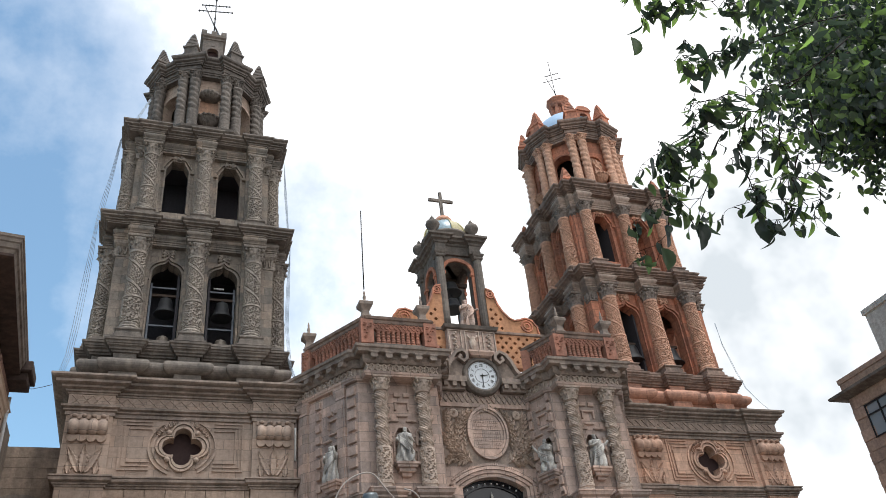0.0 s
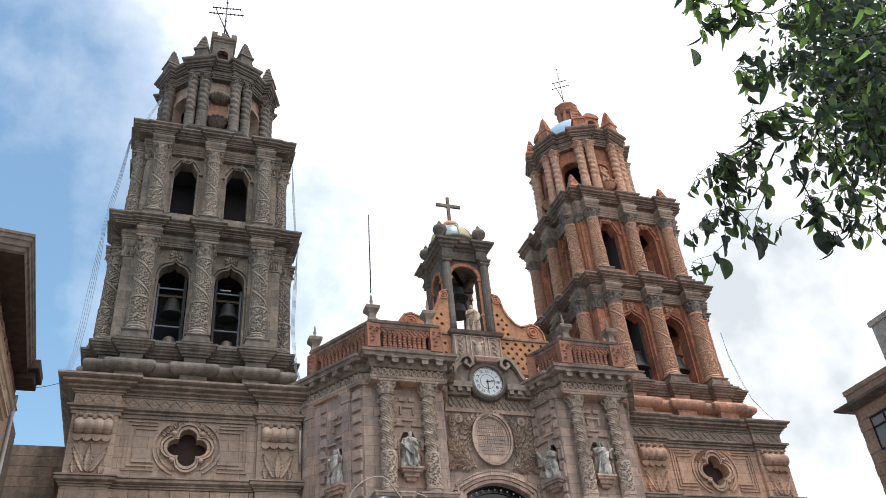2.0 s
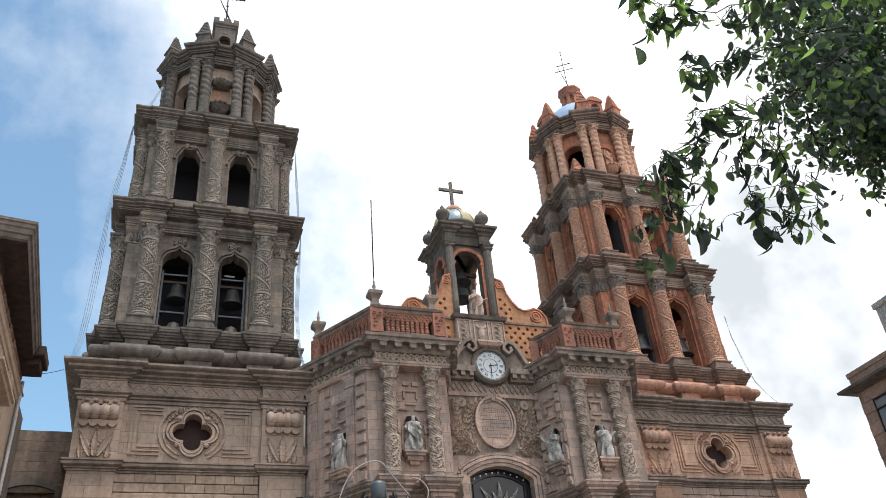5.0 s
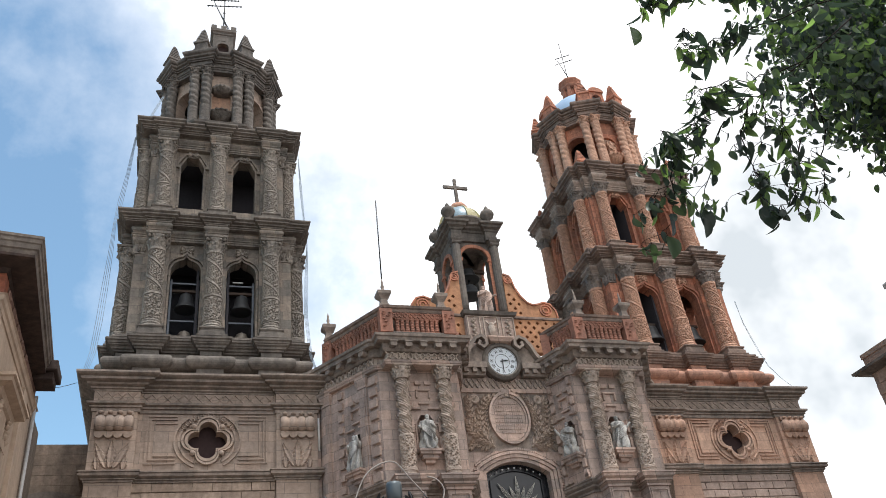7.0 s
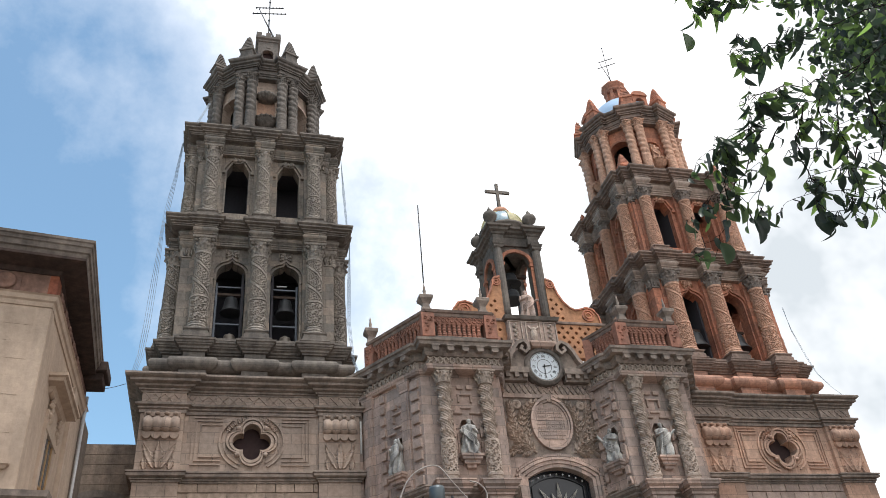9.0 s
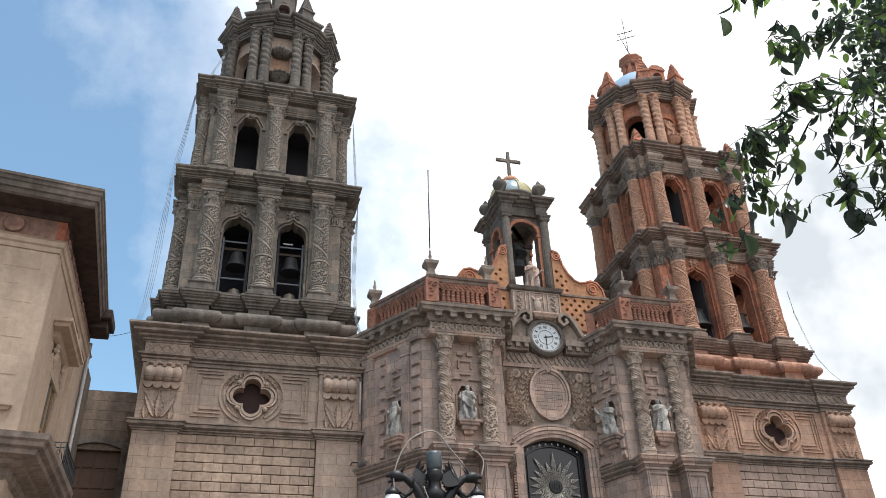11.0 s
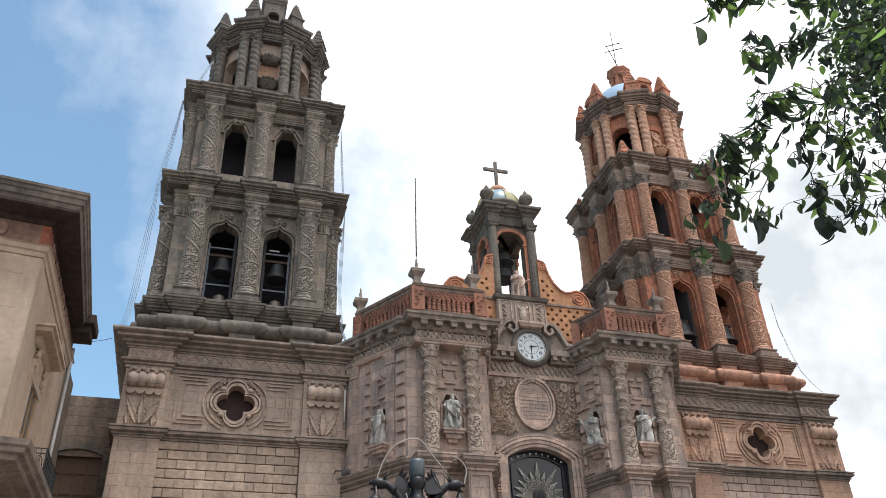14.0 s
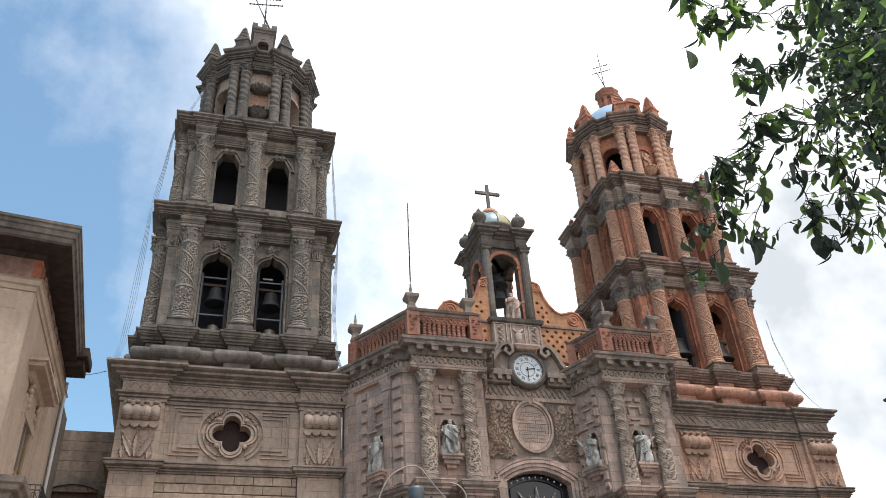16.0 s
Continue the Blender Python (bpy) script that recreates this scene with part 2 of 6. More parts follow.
class Build:
    def __init__(self):
        self.v, self.f, self.s = [], [], []
        self.weld = False

    def add(self, verts, faces, smooth=False, m=None):
        o = len(self.v)
        self.v += [tuple(m @ Vector(p)) for p in verts] if m else [tuple(p) for p in verts]
        self.f += [tuple(i + o for i in f) for f in faces]
        self.s += [smooth] * len(faces)
        return self

    def box(self, x0, x1, y0, y1, z0, z1, m=None, b=0.0):
        if b:
            pr = [(-b, z0), (0, z0 + b), (0, z1 - b), (-b, z1)]
            return self.sweep([(x0, y0), (x1, y0), (x1, y1), (x0, y1)], pr, m=m)
        vs = [(x, y, z) for z in (z0, z1) for x, y in ((x0, y0), (x1, y0), (x1, y1), (x0, y1))]
        return self.add(vs, [(3, 2, 1, 0), (4, 5, 6, 7), (0, 1, 5, 4), (1, 2, 6, 5), (2, 3, 7, 6), (3, 0, 4, 7)], m=m)

    def sweep(self, poly, profile, closed=True, caps=True, m=None, smooth=False):
        """Run a profile of (offset outwards, z) round a counter-clockwise plan, mitred at the corners."""
        n = len(poly)
        nrm = []
        for i in range(n):
            p, q, r = Vector(poly[i - 1]), Vector(poly[i]), Vector(poly[(i + 1) % n])
            a, b = (q - p), (r - q)
            if not closed and i == 0:
                a = b
            if not closed and i == n - 1:
                b = a
            na, nb = Vector((a.y, -a.x)).normalized(), Vector((b.y, -b.x)).normalized()
            k = na + nb
            k = k / max(0.15, k.dot(na)) if k.length > 1e-6 else na
            nrm.append(k)
        vs = [(poly[i][0] + nrm[i].x * o, poly[i][1] + nrm[i].y * o, z) for o, z in profile for i in range(n)]
        fs = []
        last = n if closed else n - 1
        for j in range(len(profile) - 1):
            for i in range(last):
                k = (i + 1) % n
                fs.append((j * n + i, j * n + k, (j + 1) * n + k, (j + 1) * n + i))
        if caps and closed:
            fs.append(tuple(range(n - 1, -1, -1)))
            fs.append(tuple((len(profile) - 1) * n + i for i in range(n)))
        return self.add(vs, fs, smooth, m)

    def lathe(self, profile, n=16, m=None, smooth=True, fn=None, caps=True):
        """Turn a profile of (radius, z) about the z axis; fn(angle, z, r) may carve it."""
        vs, fs = [], []
        for r, z in profile:
            for i in range(n):
                a = 2 * math.pi * i / n
                q = fn(a, z, r) if fn else r
                vs.append((q * math.cos(a), q * math.sin(a), z))
        for j in range(len(profile) - 1):
            for i in range(n):
                k = (i + 1) % n
                fs.append((j * n + i, j * n + k, (j + 1) * n + k, (j + 1) * n + i))
        self.add(vs, fs, smooth, m)
        if caps:
            o = len(self.v) - len(vs)
            self.f += [tuple(o + i for i in range(n - 1, -1, -1)), tuple(o + (len(profile) - 1) * n + i for i in range(n))]
            self.s += [False, False]
        return self

    def tube(self, pts, r, n=6, taper=1.0):
        pts = [Vector(p) for p in pts]
        vs, fs = [], []
        for j, p in enumerate(pts):
            d = (pts[min(j + 1, len(pts) - 1)] - pts[max(j - 1, 0)]).normalized()
            u = d.cross(Vector((0.13, 0.31, 0.94)))
            u = u.normalized() if u.length > 1e-3 else Vector((1, 0, 0))
            w = d.cross(u)
            q = r * (1 + (taper - 1) * j / max(1, len(pts) - 1))
            vs += [p + (u * math.cos(2 * math.pi * i / n) + w * math.sin(2 * math.pi * i / n)) * q for i in range(n)]
        for j in range(len(pts) - 1):
            for i in range(n):
                k = (i + 1) % n
                fs.append((j * n + i, j * n + k, (j + 1) * n + k, (j + 1) * n + i))
        fs += [tuple(range(n - 1, -1, -1)), tuple((len(pts) - 1) * n + i for i in range(n))]
        return self.add(vs, fs, True)

    def slab(self, outline, y0, y1, m=None):
        """An outline of (x, z), counter-clockwise seen from -y, given thickness in y."""
        n = len(outline)
        vs = [(x, y0, z) for x, z in outline] + [(x, y1, z) for x, z in outline]
        fs = [tuple(range(n)), tuple(range(2 * n - 1, n - 1, -1))]
        fs += [(i, i + n, (i + 1) % n + n, (i + 1) % n) for i in range(n)]
        return self.add(vs, fs, False, m)

    def mesh(self, name, mat):
        me = bpy.data.meshes.new(name)
        me.from_pydata(self.v, [], self.f)
        me.polygons.foreach_set("use_smooth", self.s)
        me.materials.append(mat)
        bm = bmesh.new()
        bm.from_mesh(me)
        if self.weld:
            bmesh.ops.remove_doubles(bm, verts=bm.verts, dist=1e-4)
        bmesh.ops.recalc_face_normals(bm, faces=bm.faces)
        bm.to_mesh(me)
        bm.free()
        me.update()
        return me


def thing(name, label, category, group="", kind="", at=(0, 0, 0)):
    ob = new(name)
    ob.location = at
    ob.empty_display_size = 0.2
    return tagged(ob, label, category, group, kind)


def part(name, data, parent, m=None, label="", mat=None):
    """One mesh object under a thing or a part. data: a Build or a shared mesh."""
    me = data.mesh(name, mat) if isinstance(data, Build) else data
    ob = new(name, me)
    ob.parent = parent
    if m is not None:
        ob.matrix_basis = m
    return tagged(ob, label)


def single(name, data, mat, label, category, group="", kind="", m=None):
    ob = new(name, data.mesh(name, mat) if isinstance(data, Build) else data)
    if m is not None:
        ob.matrix_basis = m
    return tagged(ob, label, category, group, kind)


def arch_wall(b, u0, u1, z0, z1, thick, openings, m=None):
    """A wall from u0 to u1 with openings (centre, half width, sill, spring, rise, kind) cut through it. Front at y=0, back at y=thick."""
    b.weld = True
    at = u0
    for c, h, zs, zp, rise, kind in openings:
        b.box(at, c - h, 0, thick, z0, z1, m)
        if zs > z0:
            b.box(c - h, c + h, 0, thick, z0, zs, m)
        pts = arch_points(c, h, zp, rise, kind)
        for (xa, za), (xb, zb) in zip(pts, pts[1:]):
            if xb - xa < 1e-4:
                continue
            vs = [(x, y, z) for y in (0, thick) for x, z in ((xa, za), (xb, zb), (xb, z1), (xa, z1))]
            b.add(vs, [(0, 1, 2, 3), (7, 6, 5, 4), (0, 4, 5, 1), (3, 2, 6, 7)], False, m)
        at = c + h
    b.box(at, u1, 0, thick, z0, z1, m)


def arch_points(c, h, zp, rise, kind, n=20):
    if kind == "cut":
        return [(c - h, zp), (c - 0.52 * h, zp + rise), (c + 0.52 * h, zp + rise), (c + h, zp)]
    if kind == "segment":
        return [(c - h + 2 * h * i / n, zp + rise * (1 - (1 - 2 * i / n) ** 2)) for i in range(n + 1)]
    out = []
    for i in range(n + 1):
        a = math.pi * (1 - i / n)
        x, z = c + h * math.cos(a), zp + rise * math.sin(a) ** 0.85
        if kind == "ogee":
            z = zp + rise * (0.82 * math.sin(a) ** 0.75 + 0.18 * max(0, 1 - abs(math.cos(a)) * 4.5) ** 1.5)
        out.append((x, z))
    return out


def band(pts, w, y0, y1, b, m=None):
    """A moulding of width w that follows an open line of (x, z) points, on its outer (left) side."""
    b.weld = True
    n = len(pts)
    out = []
    for i in range(n):
        p, q = Vector(pts[max(0, i - 1)]), Vector(pts[min(n - 1, i + 1)])
        d = (q - p).normalized()
        out.append((pts[i][0] - d.y * w, pts[i][1] + d.x * w))
    for i in range(n - 1):
        quad = [pts[i], pts[i + 1], out[i + 1], out[i]]
        b.slab(quad, y0, y1, m)


def glide(pts, n=6):
    """A smooth line through the points."""
    p = [Vector(q) for q in pts]
    p = [p[0] * 2 - p[1]] + p + [p[-1] * 2 - p[-2]]
    out = []
    for i in range(1, len(p) - 2):
        for k in range(n):
            t = k / n
            a, b, c, d = p[i - 1], p[i], p[i + 1], p[i + 2]
            out.append(.5 * (2 * b + (c - a) * t + (2 * a - 5 * b + 4 * c - d) * t * t + (3 * b - a - 3 * c + d) * t ** 3))
    return out + [p[-2]]

# ---- ground and surroundings ----
g = Build().add([(-400, -400, 0), (400, -400, 0), (400, 400, 0), (-400, 400, 0)], [(0, 1, 2, 3)])
PAVE = stone("plaza_paving", (0.19, 0.165, 0.145), (0.12, 0.105, 0.092), scale=0.5)
single("ground", g, PAVE, "grey stone paving of the plaza", "ground", kind="structure")

# ---- towers ----
TY = 6.0          # depth of the towers' axes
TX = 14.0         # towers' axes on both sides of the middle


def ressaut_plan(h, c, w, p):
    """Square plan of half width h with a projection of half width w and depth p over each of three columns a side."""
    side = [(-h, h)]
    for k in (-c, 0, c):
        side += [(k - w, h), (k - w, h + p), (k + w, h + p), (k + w, h)]
    pts = []
    for turn in range(4):
        for u, v in side:
            x, y = u, -v
            for _ in range(turn):
                x, y = -y, x
            pts.append((x, y))
    return pts


def step_plan(hc, hb, hp, c, w):
    """Square plan whose sides stand at hc by the corners, hb in the bays and hp over each of three columns."""
    side = [(-hc, hc)]
    for k, a, b in ((-c, hc, hb), (0, hb, hb), (c, hb, hc)):
        side += [(k - w, a), (k - w, hp), (k + w, hp), (k + w, b)]
    pts = []
    for turn in range(4):
        for u, v in side:
            x, y = u, -v
            for _ in range(turn):
                x, y = -y, x
            pts.append((x, y))
    return pts


def leaf_relief(b, x, z, ang, ln, w, y, d, m=None, lobes=4):
    """A carved leaf from (x, z), pointing at ang from upright: scalloped edge low, midrib standing d proud of y."""
    n = lobes * 4
    rim = []
    for side in (1, -1):
        row = []
        for i in range(n + 1):
            t = i / n
            k = math.sin(math.pi * min(1, t * .94 + .06)) ** .7 * (1 - .35 * t)
            row.append((side * w * k * (.78 + .30 * abs(math.sin(math.pi * lobes * t))), ln * t))
        rim.append(row)
    ca, sa = math.cos(ang), math.sin(ang)
    put = lambda u, v, yy: (x + u * ca + v * sa, yy, z - u * sa + v * ca)
    vs = []
    for i in range(n + 1):
        t = i / n
        ridge = y - d * (.55 + .45 * math.sin(math.pi * min(1, t * 1.15)))
        vs += [put(rim[1][i][0], rim[1][i][1], y + .03), put(rim[1][i][0] * .55, rim[1][i][1], y - d * .95), put(0, ln * t, ridge * .5 + (y - d * .2) * .5),
               put(rim[0][i][0] * .55, rim[0][i][1], y - d * .95), put(rim[0][i][0], rim[0][i][1], y + .03)]
    fs = []
    for i in range(n):
        for k in range(4):
            q = i * 5 + k
            fs.append((q, q + 1, q + 6, q + 5))
    b.add(vs, fs, False, m)


def carved_column(r, z0, z1, mat, key, n=96, rows=220):
    """A round shaft from z0 to z1: carved drum below, a ring, spiral bands of carving above, moulded base."""
    b = Build()
    hgt = z1 - z0
    zs = [z0 + hgt * j / rows for j in range(rows + 1)]

    def fn(a, z, q):
        t = (z - z0) / hgt
        if t < 0.10:
            return q * (1.20 - .10 * (t > .035) - .06 * (t > .07) + .05 * math.sin(t * 180))
        if 0.385 < t < 0.43:
            return q * (1.12 if abs(t - .407) < .012 else 1.0)
        if t <= 0.385:
            w = math.sin(a * 14 + 1.6 * math.sin(z * 13)) * math.sin(z * 26 + 1.6 * math.sin(a * 7))
            return q * (1.10 if w > -.10 else .97)
        if t > 0.965:
            return q * 1.10
        ph = a * 2 + z * 5.2
        k = math.sin(ph)
        leaf = math.sin(a * 15 - z * 11 + 1.4 * math.sin(z * 19)) * math.sin(z * 31 + a * 5)
        return q * (1.06 if k > .88 else .93 if k > .74 else 1.03 if leaf > -.15 else .91)
    b.lathe([(r * (1.03 - 0.12 * (z - z0) / hgt), z) for z in zs], n, fn=fn, smooth=False)
    return b.mesh(key, mat)


def capital(r, z0, z1, mat, key):
    """A leafy capital: a flaring bell ringed by two rows of leaves and corner volutes under a square slab."""
    b = Build()
    h = z1 - z0
    b.lathe([(r * 1.08, z0), (r * 1.12, z0 + .06 * h), (r * .95, z0 + .1 * h), (r * 1.0, z0 + .5 * h), (r * 1.35, z0 + .85 * h)], 20)
    for row, (n, zz, rr) in enumerate(((8, .1, 1.02), (8, .38, 1.1))):
        for i in range(n):
            a = 2 * math.pi * (i + .5 * row) / n
            m = pose(0, 0, z0 + zz * h) @ Matrix.Rotation(a, 4, "Z")
            w = r * .34
            q = rr * r
            vs = [(q, -w, 0), (q, w, 0), (q + .12 * r, -w * .95, .28 * h), (q + .12 * r, w * .95, .28 * h),
                  (q + .42 * r, -w * .5, .40 * h), (q + .42 * r, w * .5, .40 * h), (q + .5 * r, 0, .30 * h), (q + .22 * r, 0, .2 * h), (q + .1 * r, 0, 0)]
            b.add(vs, [(0, 8, 7, 2), (8, 1, 3, 7), (2, 7, 6, 4), (7, 3, 5, 6), (4, 6, 5)], False, m)
    for i in range(4):
        m = Matrix.Rotation(math.pi / 4 + i * math.pi / 2, 4, "Z") @ pose(r * 1.45, 0, z0 + .78 * h, 90, 0, 0)
        b.lathe([(.05 * r, -.16 * r), (.24 * r, -.14 * r), (.24 * r, .14 * r), (.05 * r, .16 * r)], 10, m)
    s = r * 1.42
    b.sweep([(-s, -s), (s, -s), (s, s), (-s, s)], [(-.08 * r, z0 + .86 * h), (0, z0 + .9 * h), (.05 * r, z1)])
    return b.mesh(key, mat)


def bell_mesh(r, mat):
    b = Build()
    b.lathe([(r * .98, 0), (r, .06 * r), (r * .86, .22 * r), (r * .68, .6 * r), (r * .6, 1.1 * r), (r * .52, 1.32 * r), (r * .2, 1.42 * r), (.12 * r, 1.6 * r)], 24)
    return b.mesh("bell", mat)


def lattice(b, x0, x1, z0, z1, y, cells, bar=0.05, m=None):
    """Crossed diagonal bars in raised relief."""
    w = (x1 - x0) / cells
    for i in range(cells):
        a = x0 + i * w
        for p, q in (((a, z0), (a + w, z1)), ((a, z1), (a + w, z0))):
            d = Vector((q[0] - p[0], q[1] - p[1])).normalized() * bar / 2
            k = (-d.y, d.x)
            b.slab([(p[0] - k[0], p[1] - k[1]), (q[0] - k[0], q[1] - k[1]), (q[0] + k[0], q[1] + k[1]), (p[0] + k[0], p[1] + k[1])], y - .05, y + .02, m)


CONS = {}


def console(p, w, z0, z1, y, mat):
    """A pilaster's scrolled console: four fluted rolls, a scalloped fringe and an acanthus panel below."""
    if mat.name not in CONS:
        roll = Build()
        lobes = [(.12, -.80)] + [(.25 + .085 * abs(math.sin(math.pi * 4 * k / 40)), -.78 + 1.56 * k / 40) for k in range(41)] + [(.12, .80)]
        roll.lathe(lobes, 24, pose(0, 0, 0, 0, 90, 0) @ Matrix.Diagonal((1.15, 1, 1, 1)))
        knob = Build().lathe([(.02, -.09), (.10, -.05), (.12, .0), (.10, .05), (.02, .09)], 12)
        fringe = Build()
        fringe.slab([(.20 * math.cos(a), .22 * math.sin(a)) for a in [math.pi + math.pi * k / 10 for k in range(11)]], -.14, .06)
        leaf = Build()
        leaf_relief(leaf, 0, 0, 0, 1.22, .27, 0, .12, lobes=6)
        half = Build()
        leaf_relief(half, 0, 0, -.46, 1.22, .25, 0, .10, lobes=6)
        low = Build()
        leaf_relief(low, 0, 0, -.12, .62, .19, 0, .10, lobes=4)
        CONS[mat.name] = (roll.mesh("roll", mat), knob.mesh("knob", mat), fringe.mesh("fringe_scallop", mat), leaf.mesh("acanthus_leaf", mat), half.mesh("acanthus_leaf", mat), low.mesh("acanthus_leaf", mat))
    roll, knob, fringe, leaf, half, low = CONS[mat.name]
    part("console_bed", Build().box(-w, w, y - .16, y + .05, z1 - .22, z1, b=.02).box(-w * .98, w * .98, y - .2, y + .05, z1 - 1.06, z1 - .94, b=.02), p, mat=mat)
    part("roll", roll, p, pose(0, y - .14, z1 - .58))
    for i in range(4):
        c = -w * .75 + i * w * .5
        part("knob", knob, p, pose(c, y - .24, z1 - .1))
        part("fringe_scallop", fringe, p, pose(c, y - .06, z1 - 1.04))
    part("carved_panel", Build().box(-w * .92, w * .92, y - .03, y + .05, z0 + .02, z1 - 1.2), p, mat=mat)
    flip = Matrix.Diagonal((-1, 1, 1, 1))
    part("acanthus_leaf", leaf, p, pose(0, y - .07, z0 + .10))
    for q in (Matrix(), flip):
        part("acanthus_leaf", half, p, pose(0, y - .04, z0 + .12) @ q @ pose(-.14, 0, 0))
        part("acanthus_leaf", low, p, pose(0, y - .05, z0 + .04) @ q @ pose(-.52, 0, 0))


def quatrefoil(r, n=64, lobe=0.62):
    """Outline of four overlapping round lobes, as radius by angle."""
    out = []
    for i in range(n):
        a = 2 * math.pi * i / n
        best = 0
        for k in range(4):
            c = k * math.pi / 2
            d, q = r * .55, r * .45
            s = d * math.sin(a - c)
            if abs(s) < q and math.cos(a - c) > 0:
                best = max(best, d * math.cos(a - c) + math.sqrt(q * q - s * s))
        out.append((a, max(best, .56 * r)))
    return out


def tower(xt, walls, soot, carve, base_mat, base_block, mirror, lab):
    """A bell tower of two arcaded stages and an octagon on a tall square base."""
    t = thing("bell_tower", lab, "bell tower", "towers of the church", at=(xt, TY, 0))
    H = 4.95
    yf = -TY                         # the base's front in the tower's own axes
    # base walls with the round-lobed window
    b = Build()
    b.weld = True
    b.box(-H + .2, H - .2, yf + 1.6, yf + 10.2, 0, 18.9)
    for s in (-1, 1):
        b.box(min(s * (H - .2), s * (H - 1)), max(s * (H - .2), s * (H - 1)), yf + .02, yf + 1.6, 0, 18.9)
    b.box(-H + 1, H - 1, yf + .12, yf + 1.6, 0, 14.4)
    b.box(-H + 1, H - 1, yf + .02, yf + 1.6, 17.5, 18.9)
    zc, R = 16.05, .86
    hole = quatrefoil(R)
    n = len(hole)
    ring, edge, back = [], [], []
    for a, r in hole:
        ca, sa = math.cos(a), math.sin(a)
        k = min((H - .9) / max(abs(ca), 1e-6), (1.45 if sa > 0 else 1.65) / max(abs(sa), 1e-6))
        edge.append((ca * k, yf + .02, zc + sa * k))
        ring.append((ca * r, yf + .02, zc + sa * r))
        back.append((ca * r, yf + .6, zc + sa * r))
    b.add(edge + ring + back, [(i, (i + 1) % n, n + (i + 1) % n, n + i) for i in range(n)] + [(n + i, n + (i + 1) % n, 2 * n + (i + 1) % n, 2 * n + i) for i in range(n)])
    part("base_wall", b, t, mat=base_mat)
    # dark plate painted as the shade deep in the lobed hole
    w = part("lobed_window", Build().box(-1, 1, yf + .55, yf + .62, zc - 1, zc + 1), t, mat=VOID, label="four-lobed window opening with its inner shade painted as a dark plate")
    b = Build()
    for k0, k1, d in ((1.0, 1.16, .10), (1.22, 1.34, .14)):
        pa = [(r * k0 * math.cos(a), zc + r * k0 * math.sin(a)) for a, r in hole]
        pb = [(r * k1 * math.cos(a), zc + r * k1 * math.sin(a)) for a, r in hole]
        for i in range(n):
            j = (i + 1) % n
            b.slab([pa[i], pa[j], pb[j], pb[i]][::-1], yf - d, yf + .05)
    for k0, k1, d in ((1.18, 1.28, .05), (1.40, 1.48, .07)):
        for i in range(48):
            a0, a1 = 2 * math.pi * i / 48, 2 * math.pi * (i + 1) / 48
            if -0.87 < math.sin(a0) < 0.82:
                q = [(k * math.cos(a), zc + k * .92 * math.sin(a)) for k, a in ((k0, a0), (k0, a1), (k1, a1), (k1, a0))]
                b.slab(q[::-1], yf - d, yf + .05)
    for s in (-1, 1):
        for u in (-1, 1):
            b.lathe([(.02, -.12), (.12, -.06), (.12, .06), (.02, .12)], 10, pose(s * .62, yf - .12, zc + u * .62))
    for k in range(13):
        a = radians(-60 + 10 * k)
        leaf_relief(b, 1.10 * math.sin(a), zc + 1.02 * math.cos(a), a, .26, .11, yf - .02, .10, lobes=2)
    part("window_moulding", b, w, mat=base_mat)
    for x0, x1 in ((-2.66, -.2), (.2, 2.66)):
        b = Build()
        for d, wd in ((0, .07), (.16, .05), (.34, .05)):
            lo, hi = (-2.66 + d, -1.35) if x0 < 0 else (1.35, 2.66 - d)
            b.box(lo, hi, yf - .05, yf + .04, 17.16 - d, 17.16 - d + wd)
            b.box(lo, hi, yf - .05, yf + .04, 15.02 + d - wd, 15.02 + d)
            s = lo if x0 < 0 else hi
            b.box(min(s, s - wd * (1 if x0 > 0 else -1)), max(s, s - wd * (1 if x0 > 0 else -1)), yf - .048, yf + .04, 15.02 + d, 17.16 - d)
        part("panel_moulding", b, t, mat=base_mat)
    # corner pilasters with consoles
    for s in (-1, 1):
        p = part("pilaster", Build().box(-.95, .95, yf - .2, yf + .3, 0, 17.5), t, pose(s * 4.0, 0, 0), mat=base_mat)
        console(p, .78, 14.62, 17.3, yf - .2, base_mat)
    # stepped plan with breaks over the pilasters
    plan = [(-H, yf - .2), (-3.05, yf - .2), (-3.05, yf), (3.05, yf), (3.05, yf - .2), (H, yf - .2), (H, yf + 10.2), (-H, yf + 10.2)]
    part("string_course", Build().sweep(plan, [(-.3, 14.12), (.06, 14.12), (.06, 14.20), (.13, 14.22), (.13, 14.28), (.10, 14.29), (.26, 14.36), (.28, 14.47), (.22, 14.48), (.30, 14.52), (.30, 14.58), (-.3, 14.62)]), t, mat=CORN)
    part("architrave", Build().sweep(plan, [(-.3, 17.3), (.07, 17.31), (.07, 17.46), (.05, 17.47), (.15, 17.50), (.15, 17.58), (.12, 17.59), (.27, 17.64), (.28, 17.74), (-.3, 17.78)]), t, mat=CORN)
    part("frieze", Build().sweep(plan, [(-.3, 17.74), (.02, 17.74), (.02, 18.32), (-.3, 18.32)]), t, mat=base_mat if mirror < 0 else ORENT)
    b = Build()
    lattice(b, -3.0, 3.0, 17.80, 18.26, yf - .02, 13)
    lattice(b, -H + .1, -3.15, 17.80, 18.26, yf - .22, 4)
    lattice(b, 3.15, H - .1, 17.80, 18.26, yf - .22, 4)
    part("lattice_relief", b, t, mat=base_mat if mirror < 0 else ORENT)
    grow = 1.4 if mirror < 0 else 1.0
